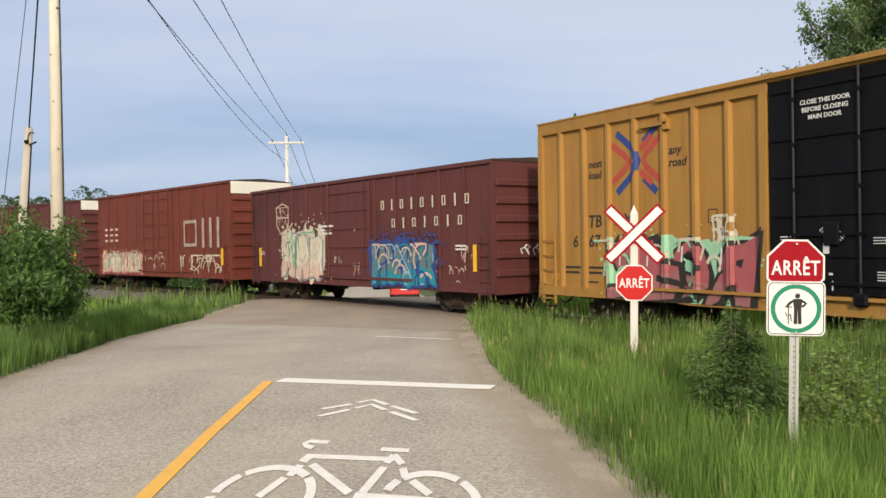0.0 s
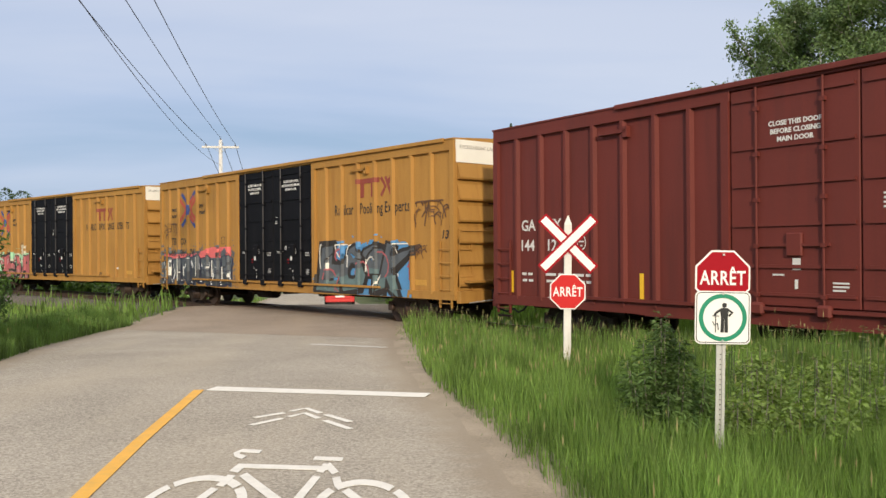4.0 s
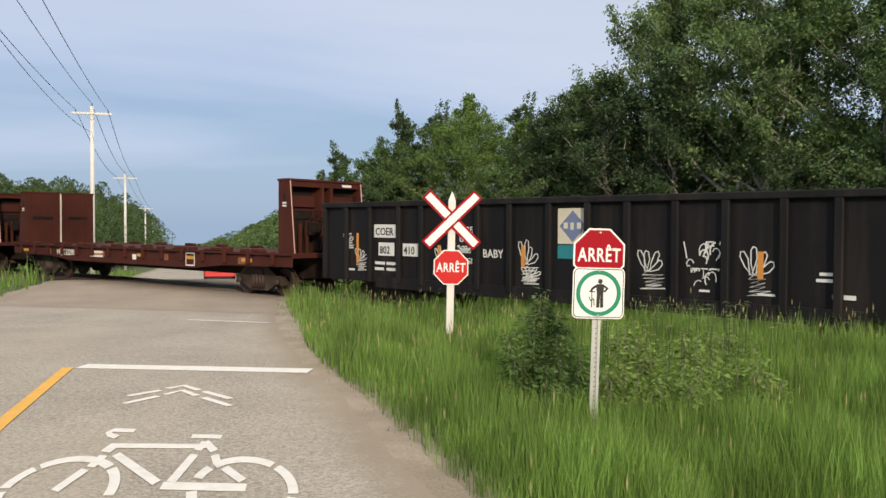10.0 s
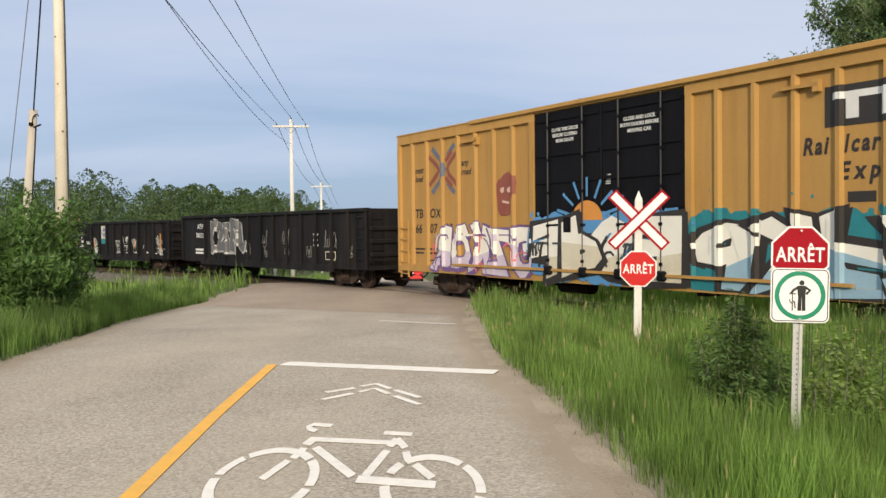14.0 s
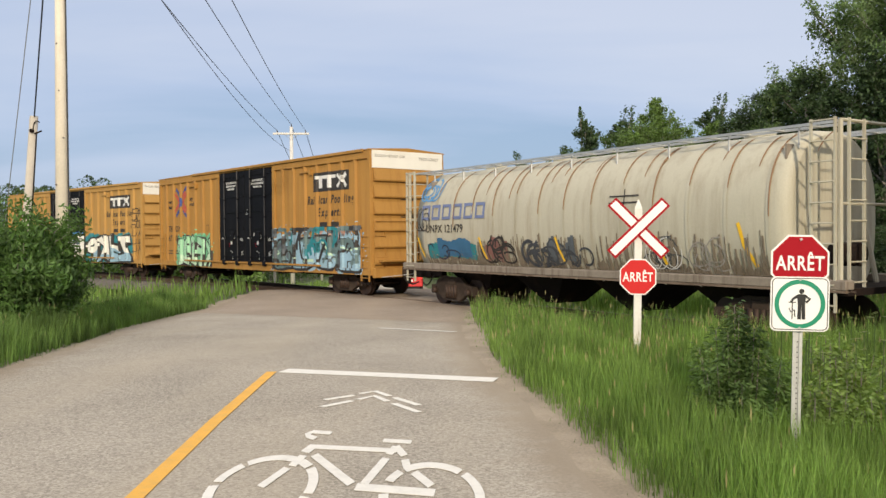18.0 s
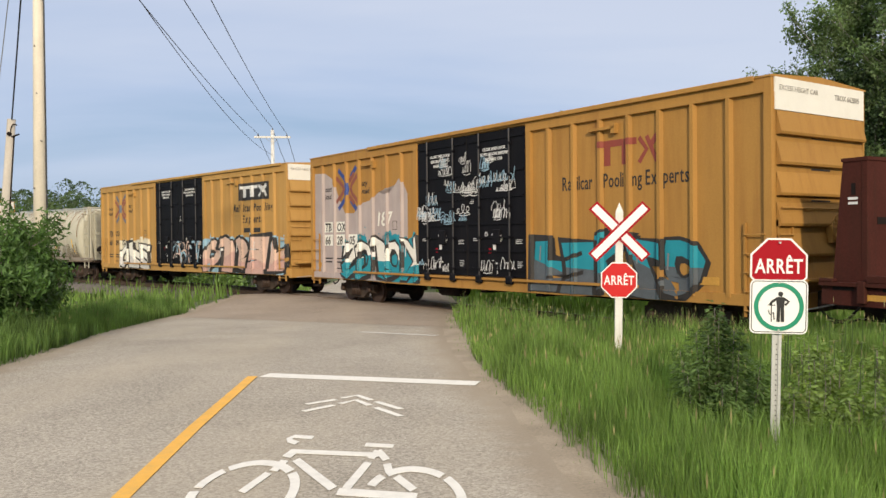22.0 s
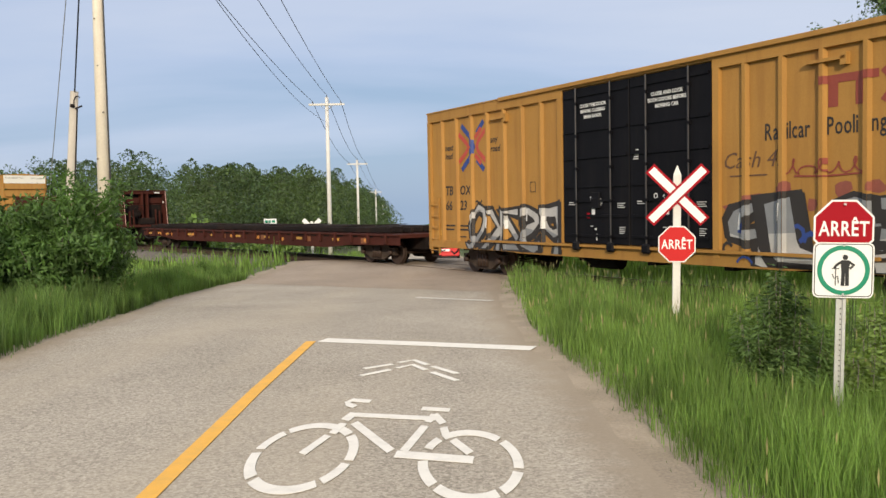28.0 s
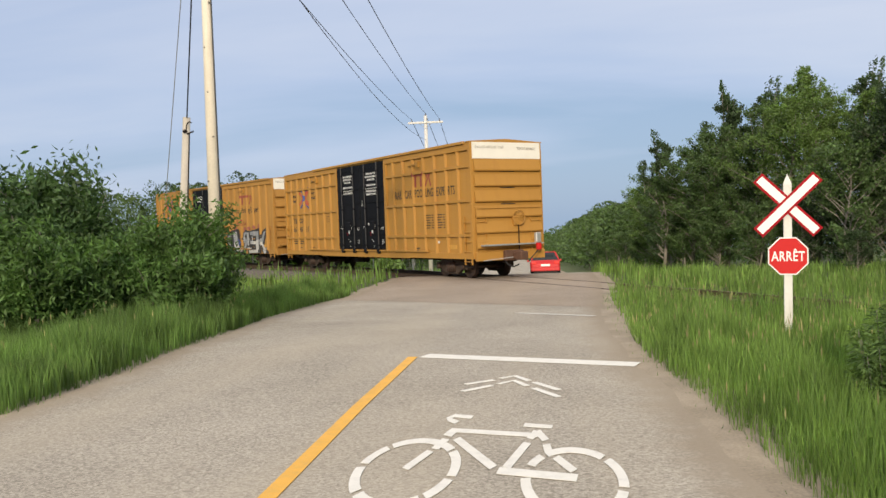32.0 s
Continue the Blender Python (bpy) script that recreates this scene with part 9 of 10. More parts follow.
WOOD = [  # kind, x, y, height of the top above the road, width
    ("s", 2.6, 80, 2.9, 1.2), ("s", 4.4, 73, 3.9, 1.2), ("m", 5.2, 66, 4.2, 1.2), ("s", 5.9, 60, 4.3, 1.2), ("k", 4.1, 46, 5.9, 1.1), ("m", 4.4, 49, 4.0, 1.35), ("s", 5.5, 45.6, 5.2, 1.3), ("s", 6.7, 44.6, 6.0, 1.3),
    ("m", 7.2, 52, 5.3, 1.3), ("k", 7.3, 46, 8.1, 1.0), ("k", 9.1, 46, 8.2, 1.1), ("s", 8.6, 44.2, 7.1, 1.05), ("m", 9.6, 41.5, 6.9, 1.1), ("l", 11.6, 46, 9.0, 1.05), ("m", 10.6, 41.8, 7.5, 1.05), ("k", 14.1, 46, 8.9, 1.05), ("l", 12.4, 41, 6.9, 1.2),
    ("d", 12.4, 37.0, 6.6, 1.2), ("d", 13.4, 36.0, 7.9, 1.2), ("a", 14.2, 35.6, 8.3, 1.15), ("d", 14.4, 33.2, 8.0, 1.2), ("a", 16.6, 33.4, 11.6, 0.95), ("p", 17.4, 31.9, 12.3, 0.95),
    ("a", 17.2, 29.4, 11.2, 1.05), ("p", 18.2, 28.4, 12.3, 1.0), ("a", 18.6, 27.2, 9.8, 1.1), ("p", 19.6, 26.2, 11.4, 1.0), ("s", 20.2, 24.4, 9.6, 1.1), ("p", 21.4, 23.0, 11.0, 1.0),
    ("s", 22.0, 20.6, 9.4, 1.1), ("a", 23.2, 18.2, 11.0, 1.0)]
for i, (k, x, y, top, wide) in enumerate(WOOD):
    planted(KINDS[k][0], x, y, top, (i * 77) % 360, KINDS[k][1], wide)
SCRUB = [(2.6, 56, 0.6), (3.8, 50, 1.0), (5.2, 46, 1.4), (6.4, 43, 1.7), (7.8, 40.5, 2.0), (9.2, 38.5, 2.2), (10.4, 36.5, 2.2), (12.8, 33.4, 1.9), (15.0, 29.4, 1.8),
         (16.9, 25.4, 2.0), (18.8, 21.6, 2.0), (20.6, 17.0, 2.2), (1.6, 64, 0.2), (0.4, 74, -0.1),
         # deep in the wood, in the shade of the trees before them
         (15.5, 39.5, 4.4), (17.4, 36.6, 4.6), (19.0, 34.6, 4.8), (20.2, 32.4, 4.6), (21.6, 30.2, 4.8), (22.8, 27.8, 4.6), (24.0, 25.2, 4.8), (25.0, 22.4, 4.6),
         # a thicket of the same darkened scrub that closes the wood at the back
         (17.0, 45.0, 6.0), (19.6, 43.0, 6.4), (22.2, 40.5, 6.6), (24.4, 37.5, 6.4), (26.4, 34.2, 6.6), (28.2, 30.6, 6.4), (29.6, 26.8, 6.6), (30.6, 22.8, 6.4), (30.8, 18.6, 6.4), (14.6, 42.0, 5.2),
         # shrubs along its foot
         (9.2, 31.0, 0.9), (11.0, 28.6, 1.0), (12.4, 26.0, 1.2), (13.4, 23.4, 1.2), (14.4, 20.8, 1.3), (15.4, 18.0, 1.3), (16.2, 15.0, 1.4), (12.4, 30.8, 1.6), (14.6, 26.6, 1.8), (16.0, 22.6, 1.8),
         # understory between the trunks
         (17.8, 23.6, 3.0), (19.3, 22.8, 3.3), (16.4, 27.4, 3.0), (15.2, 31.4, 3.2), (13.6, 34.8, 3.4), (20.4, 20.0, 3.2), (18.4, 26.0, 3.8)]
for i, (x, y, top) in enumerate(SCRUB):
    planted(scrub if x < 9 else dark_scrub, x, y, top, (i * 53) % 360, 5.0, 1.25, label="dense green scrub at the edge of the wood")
for src, _ in KINDS.values():
    src.matrix_basis = Matrix.Translation((0, 0, 0))
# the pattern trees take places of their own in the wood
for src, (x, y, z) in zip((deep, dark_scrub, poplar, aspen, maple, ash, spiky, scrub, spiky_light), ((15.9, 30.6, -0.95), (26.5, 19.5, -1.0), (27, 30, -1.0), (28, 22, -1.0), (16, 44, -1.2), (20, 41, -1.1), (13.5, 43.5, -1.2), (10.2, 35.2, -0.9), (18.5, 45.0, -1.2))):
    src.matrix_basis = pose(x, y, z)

# far woods on both sides of the road beyond the track: masses of leaf clumps on stems
def far_woods(label, seed, n, y0, y1, edge, reach, tops, mat, low=0.86, high=1.03):
    """edge(y) is the side next to the road, reach the depth behind it, tops(y, d) the height of the skyline."""
    rng = np.random.default_rng(seed)
    cent, size, stems = [], [], bmesh.new()
    for i in range(n):
        y = y0 * (y1 / y0) ** rng.uniform(0, 1)
        d = rng.uniform(0, 1) ** 1.3 * abs(reach) * min(1, 90 / y)
        x = edge(y) + math.copysign(d, reach)
        gz_ = road_z(y)
        top = (tops(y, d) - gz_) * (rng.uniform(low, high) + 0.06 * noise.noise(Vector((x * 0.09, y * 0.02, 3.0))))
        r = rng.uniform(2.1, 3.5) * max(1, y / 130)
        rod(stems, (x, y, gz_ - 0.3), (x, y, gz_ + top * 0.3), 0.12, 0.06, 4)
        m = 1150 if y < 140 and d < 30 else 420
        ph, ct = rng.uniform(0, 6.283, m), rng.uniform(0, 1, m)
        prof = np.sin(np.pi * np.clip(ct * 0.72 + 0.28, 0, 1)) ** 0.6
        lump = 1 + 0.3 * np.sin(3 * ph + 9 * ct + i) + 0.2 * np.sin(7 * ph - 13 * ct + i)
        rr_ = r * prof * lump * rng.uniform(0.5, 1, m) ** 0.5
        cent.append(np.stack([x + rr_ * np.cos(ph), y + rr_ * np.sin(ph), gz_ + 0.1 + ct * top], 1))
        size.append(np.full(m, 0.245 * max(1, y / 110)))
    v, q, tr = leaf_specks(rng, np.concatenate(cent), np.concatenate(size), 1.3)
    far = tagged(new("far_woods", quick_mesh("far_woods", v, q, mat, tris=tr)), label, "woods", kind="stuff")
    part("stems", stems, M_BARK, far)


for lab, sd, n_, mt, lo_, hi_ in (("distant olive green woods left of the road", 5, 210, M_LEAF_OLIVE, 0.86, 1.0), ("dark green trees in the distant woods left of the road", 51, 120, M_LEAF_DARK, 0.88, 1.10),
                                ("lighter green trees in the distant woods left of the road", 52, 120, M_LEAF_MID, 0.70, 0.96)):
    far_woods(lab, sd, n_, 66, 330, lambda y: edge_l(y) - float(np.interp(y, [60, 80, 110], [15, 7.5, 6.5])), -75,
              lambda y, d: float(np.interp(d, [0, 14], [6.2, 7.5])) - float(np.interp(y, [66, 85, 130, 190, 330], [2.0, 0.4, -0.5, -0.2, 1.6])), mt, lo_, hi_)
far_woods("woods falling away along the right of the road", 6, 200, 62, 420, lambda y: edge_r(y) + 4.5, 22,
          lambda y, d: float(np.interp(y, [50, 60, 80, 100, 120, 150, 190, 240, 300, 420], [3.0, 3.1, 2.6, 2.1, 1.6, 0.5, -1.0, -2.8, -5.0, -8.0])) + 0.12 * d, M_LEAF_MID)
rng = np.random.default_rng(15)
# low shrubs before the far woods
cent = []
for i in range(110):
    y = rng.uniform(50, 90)
    x = float(np.interp(y, [50, 95], [-15, -15])) - rng.uniform(0, 55)
    r, hgt = rng.uniform(1.1, 2.4), rng.uniform(1.4, 3.4)
    m = 300
    d_ = rng.normal(size=(m, 3))
    d_ /= np.linalg.norm(d_, axis=1)[:, None]
    d_ *= (rng.uniform(0.5, 1, m) ** 0.5)[:, None]
    cent.append(np.stack([x + d_[:, 0] * r, y + d_[:, 1] * r, ground_z(x, y) + np.abs(d_[:, 2]) * hgt], 1))
v, q = leaf_cloud(rng, np.concatenate(cent), 0.26, 1.4)
tagged(new("far_shrubs", quick_mesh("far_shrubs", v, q, M_LEAF_LIGHT)), "light green shrubs before the distant woods", "shrubs", kind="stuff")


def make_bush(label, x, y, w, h, seed, mat, leaves, leaf, aspect=2.2, stems_n=14, droop=0.5, name="bush", fill=0.55, taper=0.35):
    """Stems that fan out, and long leaves about them."""
    rnd, rng = random.Random(seed), np.random.default_rng(seed)
    b = empty(name, label, "bush", "bushes by the road")
    bm, ends = bmesh.new(), []
    for i in range(stems_n):
        a, k = rnd.uniform(0, 6.283), rnd.uniform(0.1, 1) ** 0.6
        tip = (math.cos(a) * w / 2 * k, math.sin(a) * w / 2 * k, h * rnd.uniform(0.62, 1.0) * (1 - taper * k * k))
        branchy(bm, rnd, (math.cos(a) * 0.12 * w * k, math.sin(a) * 0.12 * w * k, -0.15), tip, 0.008 + 0.006 * h, 1, ends, 0.35, 5)
    part("stems", bm, M_BARK, b)
    A_, B_ = np.array([tuple(a) for a, b_ in ends]), np.array([tuple(b_) for a, b_ in ends])
    n2 = int(leaves * fill)
    pick = rng.integers(0, len(A_), leaves - n2)
    o1 = A_[pick] + (B_ - A_)[pick] * rng.uniform(0, 1.1, leaves - n2)[:, None] + rng.normal(size=(leaves - n2, 3)) * 0.045 * h
    d_ = rng.normal(size=(n2, 3))
    d_ /= np.linalg.norm(d_, axis=1)[:, None]
    lump = 1 + 0.2 * np.sin(5 * np.arctan2(d_[:, 1], d_[:, 0]) + seed) * np.sin(4 * d_[:, 2] + seed)
    d_ *= (rng.uniform(0.55, 1, n2) ** 0.5 * lump)[:, None]
    o2 = np.stack([d_[:, 0] * w * 0.46, d_[:, 1] * w * 0.46, np.maximum(0.02, 0.42 * h + d_[:, 2] * h * 0.46)], 1)
    v, q = leaf_cloud(rng, np.concatenate([o1, o2]), leaf, aspect, droop)
    ob = new("foliage", quick_mesh("foliage", v, q, mat))
    ob.parent = b
    b.matrix_basis = pose(x, y, ground_z(x, y))
    return b


# leafless grey branches at the edge of the wood
for i, (x, y, h) in enumerate(((12.2, 35.4, 3.6), (11.0, 36.8, 3.2), (13.2, 33.6, 3.4))):
    db = empty("dead_bush", "tangle of bare grey branches at the wood's edge", "bush", "bushes by the wood")
    bm, ends, rd = bmesh.new(), [], random.Random(60 + i)
    for k in range(9):
        a = rd.uniform(0, 6.283)
        branchy(bm, rd, (0, 0, -0.2), (math.cos(a) * h * 0.5, math.sin(a) * h * 0.5, h * rd.uniform(0.6, 1.0)), 0.028, 2, ends, 0.4, 5)
    part("branch_tangle", bm, M_DEADWOOD, db)
    db.matrix_basis = pose(x, y, ground_z(x, y))
def feathery(label, x, y, w, h, seed, mat, stems_n, leaves, leaf, aspect=3.4, reach=0.17, name="bush"):
    """Upright stems with narrow leaflets that stand out from them, longest low down."""
    rnd, rng = random.Random(seed), np.random.default_rng(seed)
    b = empty(name, label, "bush", "bushes by the road")
    A_, B_ = [], []
    for i in range(stems_n):
        a, k = rnd.uniform(0, 6.283), rnd.uniform(0, 1) ** 0.7
        base = Vector((math.cos(a) * w * 0.30 * k, math.sin(a) * w * 0.30 * k, -0.1))
        tip = Vector((math.cos(a) * w * 0.42 * k, math.sin(a) * w * 0.42 * k, h * (1 - 0.55 * k * k) * rnd.uniform(0.72, 1.0)))
        part("stem", rodded(base, tip, 0.006, 0.003, 5), M_BARK, b)
        A_.append(tuple(base)), B_.append(tuple(tip))
    A_, B_ = np.array(A_), np.array(B_)
    pick = rng.integers(0, stems_n, leaves)
    t = rng.uniform(0.12, 1.03, leaves)
    node = np.round(t * 26) / 26                       # leaves stand in whorls with gaps between
    t = np.where(rng.uniform(0, 1, leaves) < 0.7, node, t)
    an = rng.uniform(0, 6.283, leaves)
    d = np.stack([np.cos(an), np.sin(an), rng.uniform(-0.55, 0.45, leaves)], 1)
    d /= np.linalg.norm(d, axis=1)[:, None]
    root = A_[pick] + (B_ - A_)[pick] * t[:, None] + d * (reach * (1.05 - 0.75 * t) * rng.uniform(0, 1, leaves) ** 0.8)[:, None]
    e = np.cross(d, np.array([0, 0, 1.0])) + rng.normal(size=(leaves, 3)) * 1.1
    e -= (e * d).sum(1)[:, None] * d
    e /= np.linalg.norm(e, axis=1)[:, None]
    s = (leaf * rng.uniform(0.6, 1.3, leaves) * (1.1 - 0.35 * t))[:, None]
    dn = np.array([0, 0, -1.0]) * s * aspect * 0.18
    v = np.stack([root, root + d * s * aspect * 0.45 + e * s * 0.5, root + d * s * aspect + dn, root + d * s * aspect * 0.45 - e * s * 0.5], 1).reshape(-1, 3)
    ob = new("foliage", quick_mesh("foliage", v, np.arange(leaves * 4).reshape(-1, 4), mat))
    ob.parent = b
    b.matrix_basis = pose(x, y, ground_z(x, y))
    return b


feathery("dark green feathery bush among the grass", 2.50, 7.35, 0.94, 1.16, 3, M_LEAF_WEED, 22, 11000, 0.021, 3.4, 0.19)
make_bush("dense green sumac bush beside the tall pole", -7.5, 14.7, 2.4, 2.5, 5, M_LEAF_SUMAC, 27000, 0.036, 3.4, 24, 0.7, "bush", 0.25)
make_bush("dense green sumac bush beside the tall pole", -9.1, 13.4, 2.7, 2.3, 6, M_LEAF_SUMAC, 27000, 0.036, 3.4, 24, 0.7, "bush", 0.25)
make_bush("tall dark green thicket beside the verge", -9.7, 14.3, 2.9, 3.45, 7, M_LEAF_BUSH, 24000, 0.055, 2.6, 22, 0.5, "bush", 0.35)
make_bush("tall dark green thicket beside the verge", -12.2, 17.4, 3.6, 3.5, 8, M_LEAF_DARK, 20000, 0.08, 2.2, 22)
make_bush("dark green bush at the foot of the pole", -7.9, 14.9, 2.2, 1.9, 9, M_LEAF_DARK, 11000, 0.045, 2.6, 16, 0.5, "bush", 0.3)
make_bush("tall dark green thicket beside the verge", -11.0, 11.0, 3.2, 2.3, 10, M_LEAF_BUSH, 14000, 0.07, 2.4, 18)
for i, (x, y, w, h) in enumerate(((3.15, 7.25, 0.9, 0.66), (3.7, 7.8, 1.1, 0.74), (4.3, 8.1, 1.2, 0.78), (4.2, 9.2, 1.3, 0.76), (5.2, 8.8, 1.3, 0.80), (3.75, 7.1, 1.0, 0.62), (4.5, 7.3, 1.0, 0.66), (2.9, 8.0, 0.9, 0.66))):
    feathery("leafy weeds with upright stems among grass", x, y, w, h, 30 + i, M_LEAF_HERB, 18, 1900, 0.036, 2.0, 0.17)

# grass: blades in tufts
def grass_field(rng, n, place, hmin, hmax, width):
    """n blades of three segments at places that place() gives; bent by chance."""
    p = place(n)
    n = len(p)
    h = rng.uniform(hmin, hmax, n) * p[:, 3]
    a = rng.uniform(0, 6.283, n)
    bend = rng.uniform(0.04, 0.32, n) * h
    dirx, diry = np.cos(a), np.sin(a)
    w = width * rng.uniform(0.6, 1.3, n)
    b = rng.uniform(0, 6.283, n)
    wx, wy = np.cos(b) * w / 2, np.sin(b) * w / 2
    rows = []
    for k, wf in ((0.0, 1.0), (0.55, 0.85)):
        cx, cy, cz = p[:, 0] + dirx * bend * k * k, p[:, 1] + diry * bend * k * k, p[:, 2] + h * k
        rows.append(np.stack([cx - wx * wf, cy - wy * wf, cz], 1))
        rows.append(np.stack([cx + wx * wf, cy + wy * wf, cz], 1))
    rows.append(np.stack([p[:, 0] + dirx * bend, p[:, 1] + diry * bend, p[:, 2] + h], 1))
    v = np.stack(rows, 1).reshape(-1, 3)
    o = np.arange(n)[:, None] * 5
    q = o + np.array([[0, 1, 3, 2]])
    t = o + np.array([[2, 3, 4]])
    return v, q, t, p, h, np.stack([dirx * bend, diry * bend], 1)


def scatter(x0, x1, y0, y1, seed, tall=1.0, lip=0.0, far=99.0):
    rg = np.random.default_rng(seed)

    def place(n):
        x, y = rg.uniform(x0, x1, n), y0 + (y1 - y0) * rg.uniform(0, 1, n) ** 1.25
        er, el = np.interp(y, ROAD_Y, ROAD_R), np.interp(y, ROAD_Y, ROAD_L)
        d = np.where(x > (er + el) / 2, x - er, el - x)
        k = np.arctan2(y - CY, x - CX)
        k = np.clip(k, U0 / RN, U1 / RN)
        off = np.abs((x - CX) * np.cos(k) + (y - CY) * np.sin(k) - RC)
        ok = (d > lip + 0.28 * rg.uniform(0, 1, n) ** 2) & (off > 1.5) & (d < far)
        x, y, d, off = x[ok], y[ok], d[ok], off[ok]
        z = np.array([ground_z(a, b) for a, b in zip(x, y)])
        patch = np.array([0.8 + 0.45 * noise.noise(Vector((a * 0.9, b * 0.9, 7.0))) + 0.25 * noise.noise(Vector((a * 3.1, b * 3.1, 2.0))) for a, b in zip(x, y)])
        f = np.clip(0.62 + d * 0.6, 0, 1) * patch * tall * np.interp(off, [1.5, 2.2, 4.5, 6.5], [1.12, 1.36, 1.30, 1.0])
        return np.stack([x, y, z - 0.02, f], 1)
    return place


def grass(name, seed, n, area, hmin, hmax, width, label, heads=0.0, tall=1.0, lip=0.0, far=99.0, mat=None):
    rg = np.random.default_rng(seed)
    v, q, t, p, h, bend = grass_field(rg, n, scatter(*area, seed, tall, lip, far), hmin, hmax, width)
    ob = tagged(new(name, quick_mesh(name, v, q, mat or M_GRASS, tris=t)), label, "grass", kind="stuff")
    if heads:
        pick = rg.uniform(0, 1, len(p)) < heads
        top = np.stack([p[pick, 0] + bend[pick, 0] * 0.5, p[pick, 1] + bend[pick, 1] * 0.5, p[pick, 2] + h[pick] * 1.12], 1)
        s = 0.035 + 0.03 * rg.uniform(0, 1, len(top))
        vs = np.stack([top - np.array([0, 0, 1]) * s[:, None], top + np.array([0.006, 0, 0]), top + np.array([0, 0, 1]) * s[:, None], top - np.array([0.006, 0, 0])], 1).reshape(-1, 3)
        hd = new("seed_heads", quick_mesh("seed_heads", vs, np.arange(len(vs)).reshape(-1, 4), M_GRASS_DRY))
        hd.parent = ob


grass("grass_right_near", 1, 98000, (0.6, 7.5, 2.6, 13.0), 0.28, 0.56, 0.0068, "tall green meadow grass beside the asphalt", 0.003)
grass("grass_right_far", 2, 42000, (0.6, 17.0, 9.0, 25.0), 0.35, 0.65, 0.0128, "tall grass with pale seed heads along the track", 0.045)
grass("grass_left_near", 3, 52000, (-10.5, -5.2, 7.0, 15.5), 0.46, 0.82, 0.0105, "tall dark green grass before the bushes", 0.003, 1.05, mat=M_GRASS_LEFT)
grass("grass_left_verge", 31, 74000, (-10.2, -6.0, 14.0, 25.5), 0.42, 0.74, 0.0115, "soft green verge grass left of the road", 0.004, 1.1, mat=M_GRASS_LEFT)
grass("edge_grass", 9, 60000, (-9.0, 7.0, 3.0, 26.0), 0.05, 0.2, 0.009, "short thin grass creeping over the road edge", 0.0, 1.0, -0.14, 0.25)
grass("grass_right_behind", 6, 5000, (1.2, 9.0, -9.0, 2.9), 0.26, 0.5, 0.014, "meadow grass beside the road")
grass("grass_left_behind", 7, 5000, (-13.0, -5.2, -9.0, 6.3), 0.26, 0.5, 0.014, "meadow grass left of the road")
grass("grass_beyond_track", 4, 16000, (0.4, 20.0, 25.0, 54.0), 0.35, 0.7, 0.04, "tall grass beyond the track", 0.03)
grass("grass_left_far", 5, 13000, (-40.0, -6.5, 24.0, 75.0), 0.4, 0.8, 0.06, "rough grass beyond the track left of the road", 0.02)

# white umbels among the weeds
rf = random.Random(8)
for i in range(36):
    x, y = rf.uniform(3.0, 5.6), rf.uniform(7.2, 9.6)
    fl = empty("wild_flower", "white umbel flower on a thin green stem", "flower", "white wild flowers")
    hgt = rf.uniform(0.74, 0.98)
    part("stem", rodded((0, 0, -0.1), (0.03, 0, hgt), 0.004, n=5), M_LEAF_MID, fl)
    bm = bmesh.new()
    for k in range(9):
        a, r = rf.uniform(0, 6.283), rf.uniform(0, 0.055)
        c = Vector((0.03 + math.cos(a) * r, math.sin(a) * r, hgt + rf.uniform(-0.008, 0.012)))
        poly_pts = [bm.verts.new(c + Vector((math.cos(b) * 0.018, math.sin(b) * 0.018, 0.004 * math.sin(3 * b)))) for b in (0, 1.57, 3.14, 4.71)]
        bm.faces.new(poly_pts)
    part("flower_head", bm, M_FLOWER, fl)
    fl.matrix_basis = pose(x, y, ground_z(x, y))

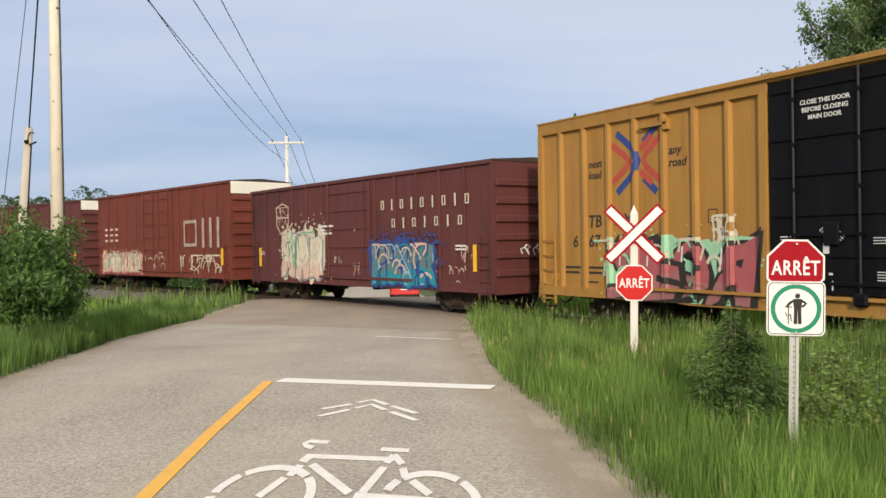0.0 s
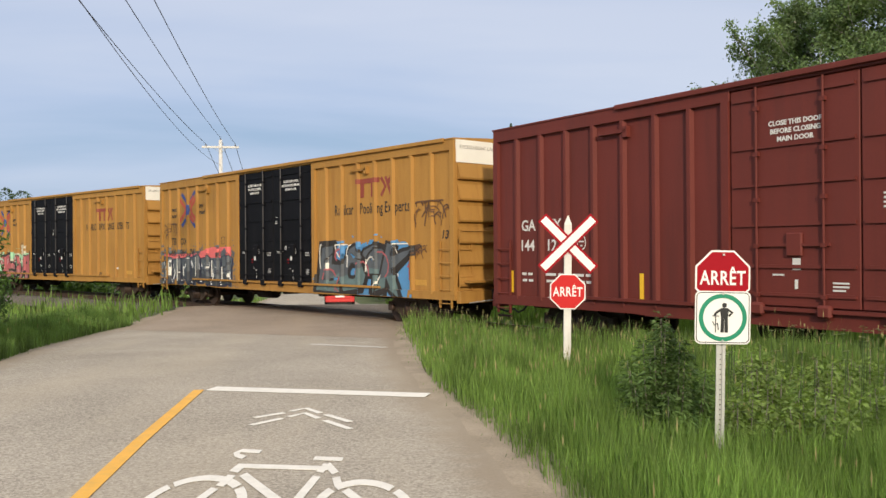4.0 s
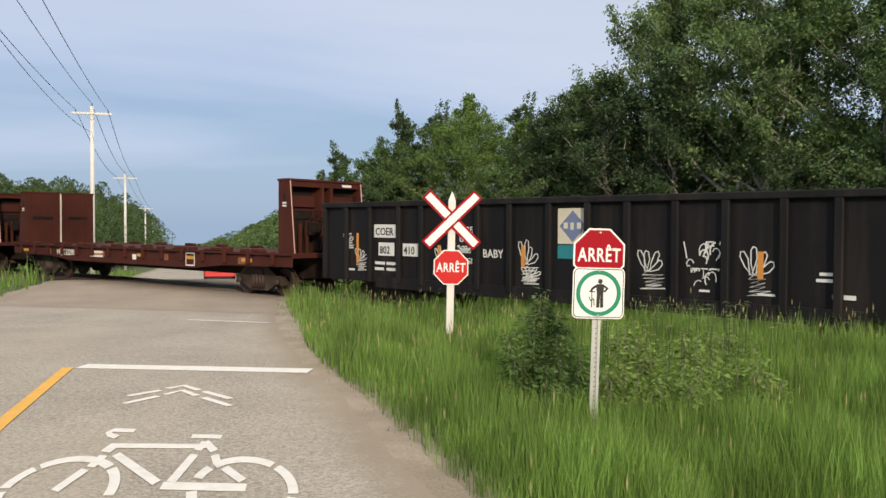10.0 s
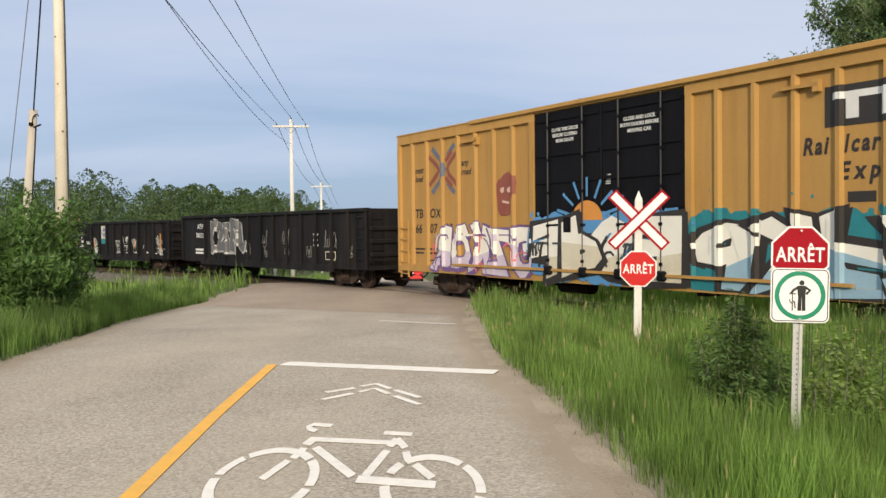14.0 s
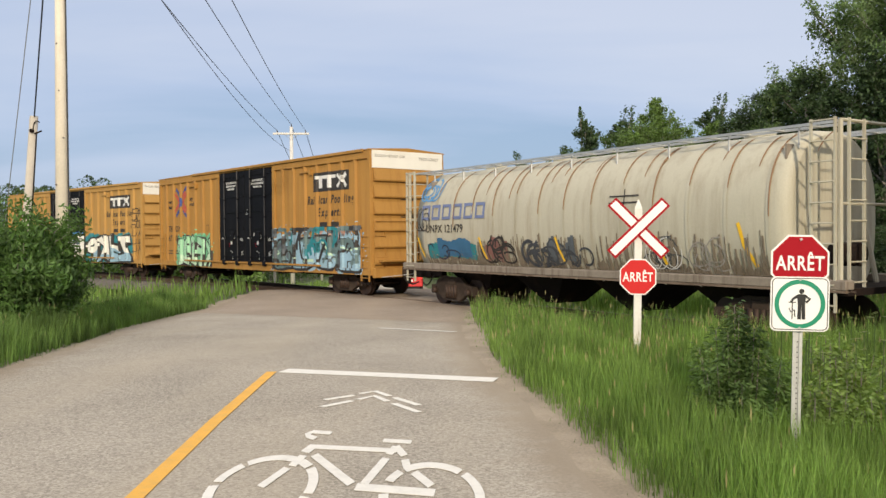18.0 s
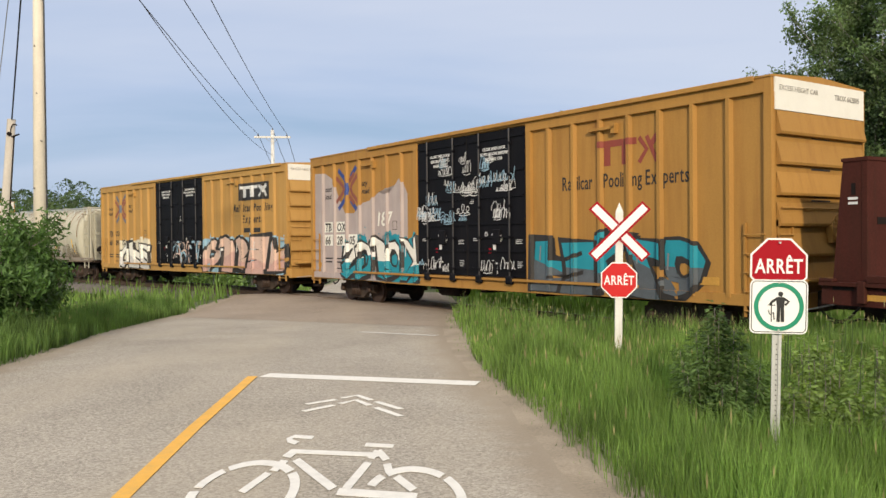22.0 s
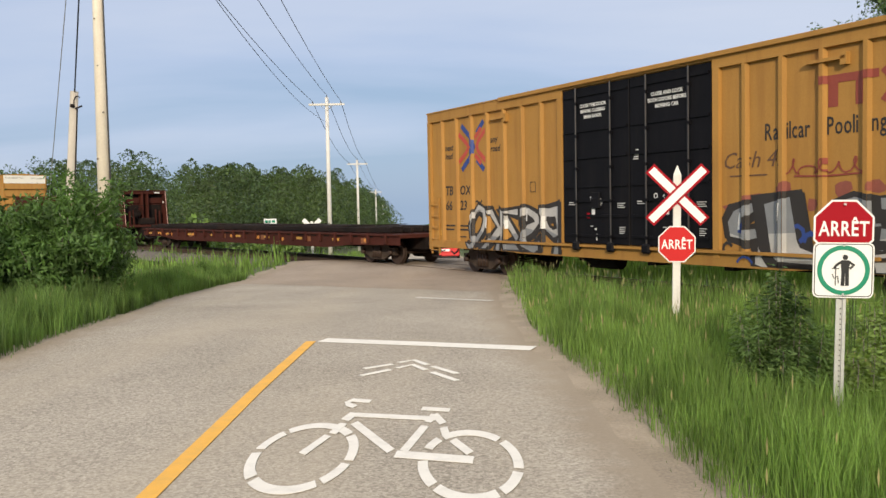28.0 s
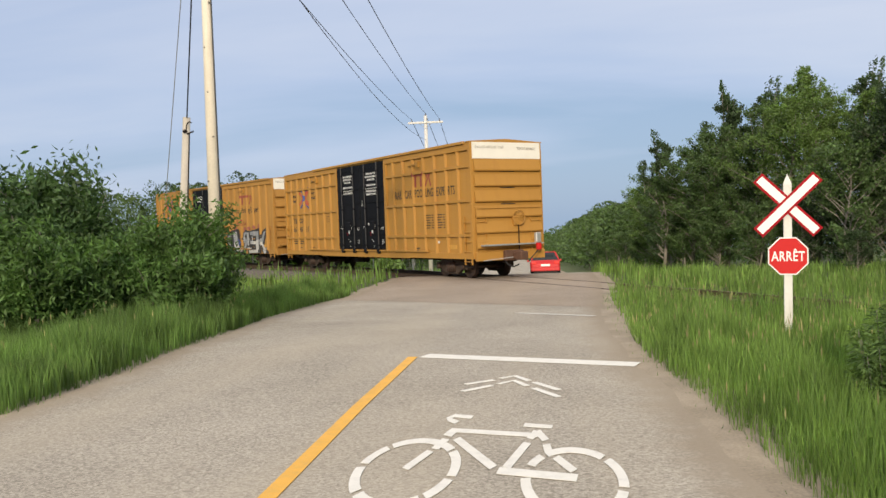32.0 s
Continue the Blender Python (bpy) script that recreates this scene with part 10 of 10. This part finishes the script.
# ---- red car waiting beyond the track, seen from behind ----
def red_car():
    car = empty("red_car", "small red hatchback on the road beyond the track", "car")
    sec = [(-1.95, 0.42, 0.72, 0.80), (-1.85, 0.36, 0.98, 0.86), (-1.2, 0.34, 1.02, 0.88), (0.0, 0.34, 1.0, 0.89), (1.2, 0.34, 0.92, 0.87), (1.85, 0.38, 0.78, 0.80), (2.0, 0.45, 0.66, 0.70)]
    bm = bmesh.new()
    rings = []
    for y, z0, z1, w in sec:
        pts = [(-w * 0.92, z0), (-w, z0 + 0.16), (-w, z1 - 0.18), (-w * 0.93, z1), (w * 0.93, z1), (w, z1 - 0.18), (w, z0 + 0.16), (w * 0.92, z0)]
        rings.append([bm.verts.new((px, y, pz)) for px, pz in pts])
    for a, b in zip(rings, rings[1:]):
        for i in range(8):
            bm.faces.new((a[i], a[(i + 1) % 8], b[(i + 1) % 8], b[i])).smooth = True
    bm.faces.new(rings[0]), bm.faces.new(rings[-1][::-1])
    bmesh.ops.recalc_face_normals(bm, faces=bm.faces)
    body = part("body", bm, M_CARRED, car, "glossy red body")
    bm = bmesh.new()
    lo = [bm.verts.new(p) for p in ((-0.80, -1.78, 0.97), (0.80, -1.78, 0.97), (0.80, 1.05, 0.92), (-0.80, 1.05, 0.92))]
    hi = [bm.verts.new(p) for p in ((-0.60, -1.35, 1.44), (0.60, -1.35, 1.44), (0.60, 0.25, 1.46), (-0.60, 0.25, 1.46))]
    for i in range(4):
        bm.faces.new((lo[i], lo[(i + 1) % 4], hi[(i + 1) % 4], hi[i]))
    bm.faces.new(hi)
    part("glasshouse", bm, M_GLASSDARK, car, "dark windows")
    part("roof", boxed(-0.61, 0.61, -1.36, 0.26, 1.43, 1.49, 0.02), M_CARRED, car)
    for s in (-1, 1):
        part("tail_lamp", boxed(min(s * 0.52, s * 0.82), max(s * 0.52, s * 0.82), -1.965, -1.90, 0.74, 0.92, 0.02), material("red_lens", (0.75, 0.05, 0.04), 0.2, 0, 0.02, 2, 40, 0), car)
        part("rear_pillar", rodded((s * 0.79, -1.72, 0.98), (s * 0.6, -1.36, 1.45), 0.05, n=6), M_CARRED, car)
        part("mirror", boxed(min(s * 0.88, s * 1.05), max(s * 0.88, s * 1.05), 0.55, 0.7, 0.95, 1.08, 0.02), M_CARRED, car)
        for y in (-1.25, 1.3):
            w = part("wheel", rodded((s * 0.70, y, 0.31), (s * 0.88, y, 0.31), 0.31, n=18), M_TYRE, car)
            part("rim", rodded((s * 0.86, y, 0.31), (s * 0.89, y, 0.31), 0.19, n=12), M_GALV, w)
    part("bumper", boxed(-0.84, 0.84, -2.02, -1.86, 0.34, 0.56, 0.03), M_CARRED, car)
    part("under_bumper", boxed(-0.7, 0.7, -1.95, -1.6, 0.2, 0.36), M_TYRE, car)
    part("plate_recess", boxed(-0.26, 0.26, -1.985, -1.95, 0.62, 0.75), M_SIGNWHITE, car, "blank pale plate")
    part("rear_window", boxed(-0.5, 0.5, -1.62, -1.58, 1.1, 1.3), M_GLASSDARK, car)
    return car


rc = red_car()
rc.matrix_basis = pose(-2.42, 52.0, road_z(52.0), -3.8, 0, 4)
far_cross.matrix_basis = pose(-8.96, 44.1, -1.55, 0, 0, 10)
street_sign.matrix_basis = pose(-11.0, 43.6, -1.25, 0, 0, -20)


# ---- a small bird that crosses behind the last car: local y forward ----
bird = empty("bird", "small dark bird in flight beyond the train", "bird")
bm = bmesh.new()
bmesh.ops.create_icosphere(bm, subdivisions=2, radius=1.0, matrix=Matrix.Diagonal((0.032, 0.075, 0.03, 1)))
M_FEATHER = material("dark_feathers", (0.03, 0.03, 0.035), 0.6, 0, 0.2, 9, 60, 0.1)
part("body", bm, M_FEATHER, bird)
bm = bmesh.new()
bmesh.ops.create_icosphere(bm, subdivisions=2, radius=0.026, matrix=Matrix.Translation((0, 0.085, 0.012)))
part("head", bm, M_FEATHER, bird)
part("beak", rodded((0, 0.105, 0.012), (0, 0.125, 0.01), 0.007, 0.001, 5), M_FEATHER, bird)
for s in (-1, 1):
    bm = bmesh.new()
    prof = [(0.02, 0.045), (0.09, 0.05), (0.16, 0.0), (0.10, -0.02), (0.02, -0.04)]
    up = [bm.verts.new((s * x, y, 0.012 + 0.35 * x)) for x, y in prof]
    dn = [bm.verts.new((s * x, y, 0.006 + 0.35 * x)) for x, y in prof]
    bm.faces.new(up), bm.faces.new(dn[::-1])
    for i in range(5):
        bm.faces.new((up[i], up[(i + 1) % 5], dn[(i + 1) % 5], dn[i]))
    bmesh.ops.recalc_face_normals(bm, faces=bm.faces)
    part("wing", bm, M_FEATHER, bird)
part("tail", boxed(-0.022, 0.022, -0.15, -0.06, 0.0, 0.006), M_FEATHER, bird)
BIRD_WAY = [(0.0, (-15.51, 35.13, 19.86)), (29.9, (-15.51, 35.13, 19.86)), (30.5, (-7.79, 35.57, 13.2)), (30.8, (-3.93, 35.79, 9.87)), (31.1, (-0.07, 36.01, 6.54)), (31.4, (3.79, 36.23, 3.21)), (31.9, (6.79, 40.23, 1.71)), (32.0, (6.79, 40.23, 1.71))]
BIRD_TURN = -86.7

# ---- what moves: the train and the bird ----
SPEED, GAIN = 9.875, 0.02663          # metres a second at the start, and its growth


def motions():
    for thing, front, length in TRAIN:
        rows = []
        for k in range(65):
            t = k * 0.5
            x, y, h = track(front + SPEED * t + GAIN * t * t / 2 - length / 2)
            inward = Vector((math.cos(radians(h + 90)), math.sin(radians(h + 90)))) * 0.143     # the body's middle swings in on the bend
            rows.append((t, pose(x + inward.x, y + inward.y, RAIL_Z, 0, 0, h)))
        walk(thing, rows)
    walk(bird, [(t, pose(*p, -20, 0, BIRD_TURN)) for t, p in BIRD_WAY])


motions()
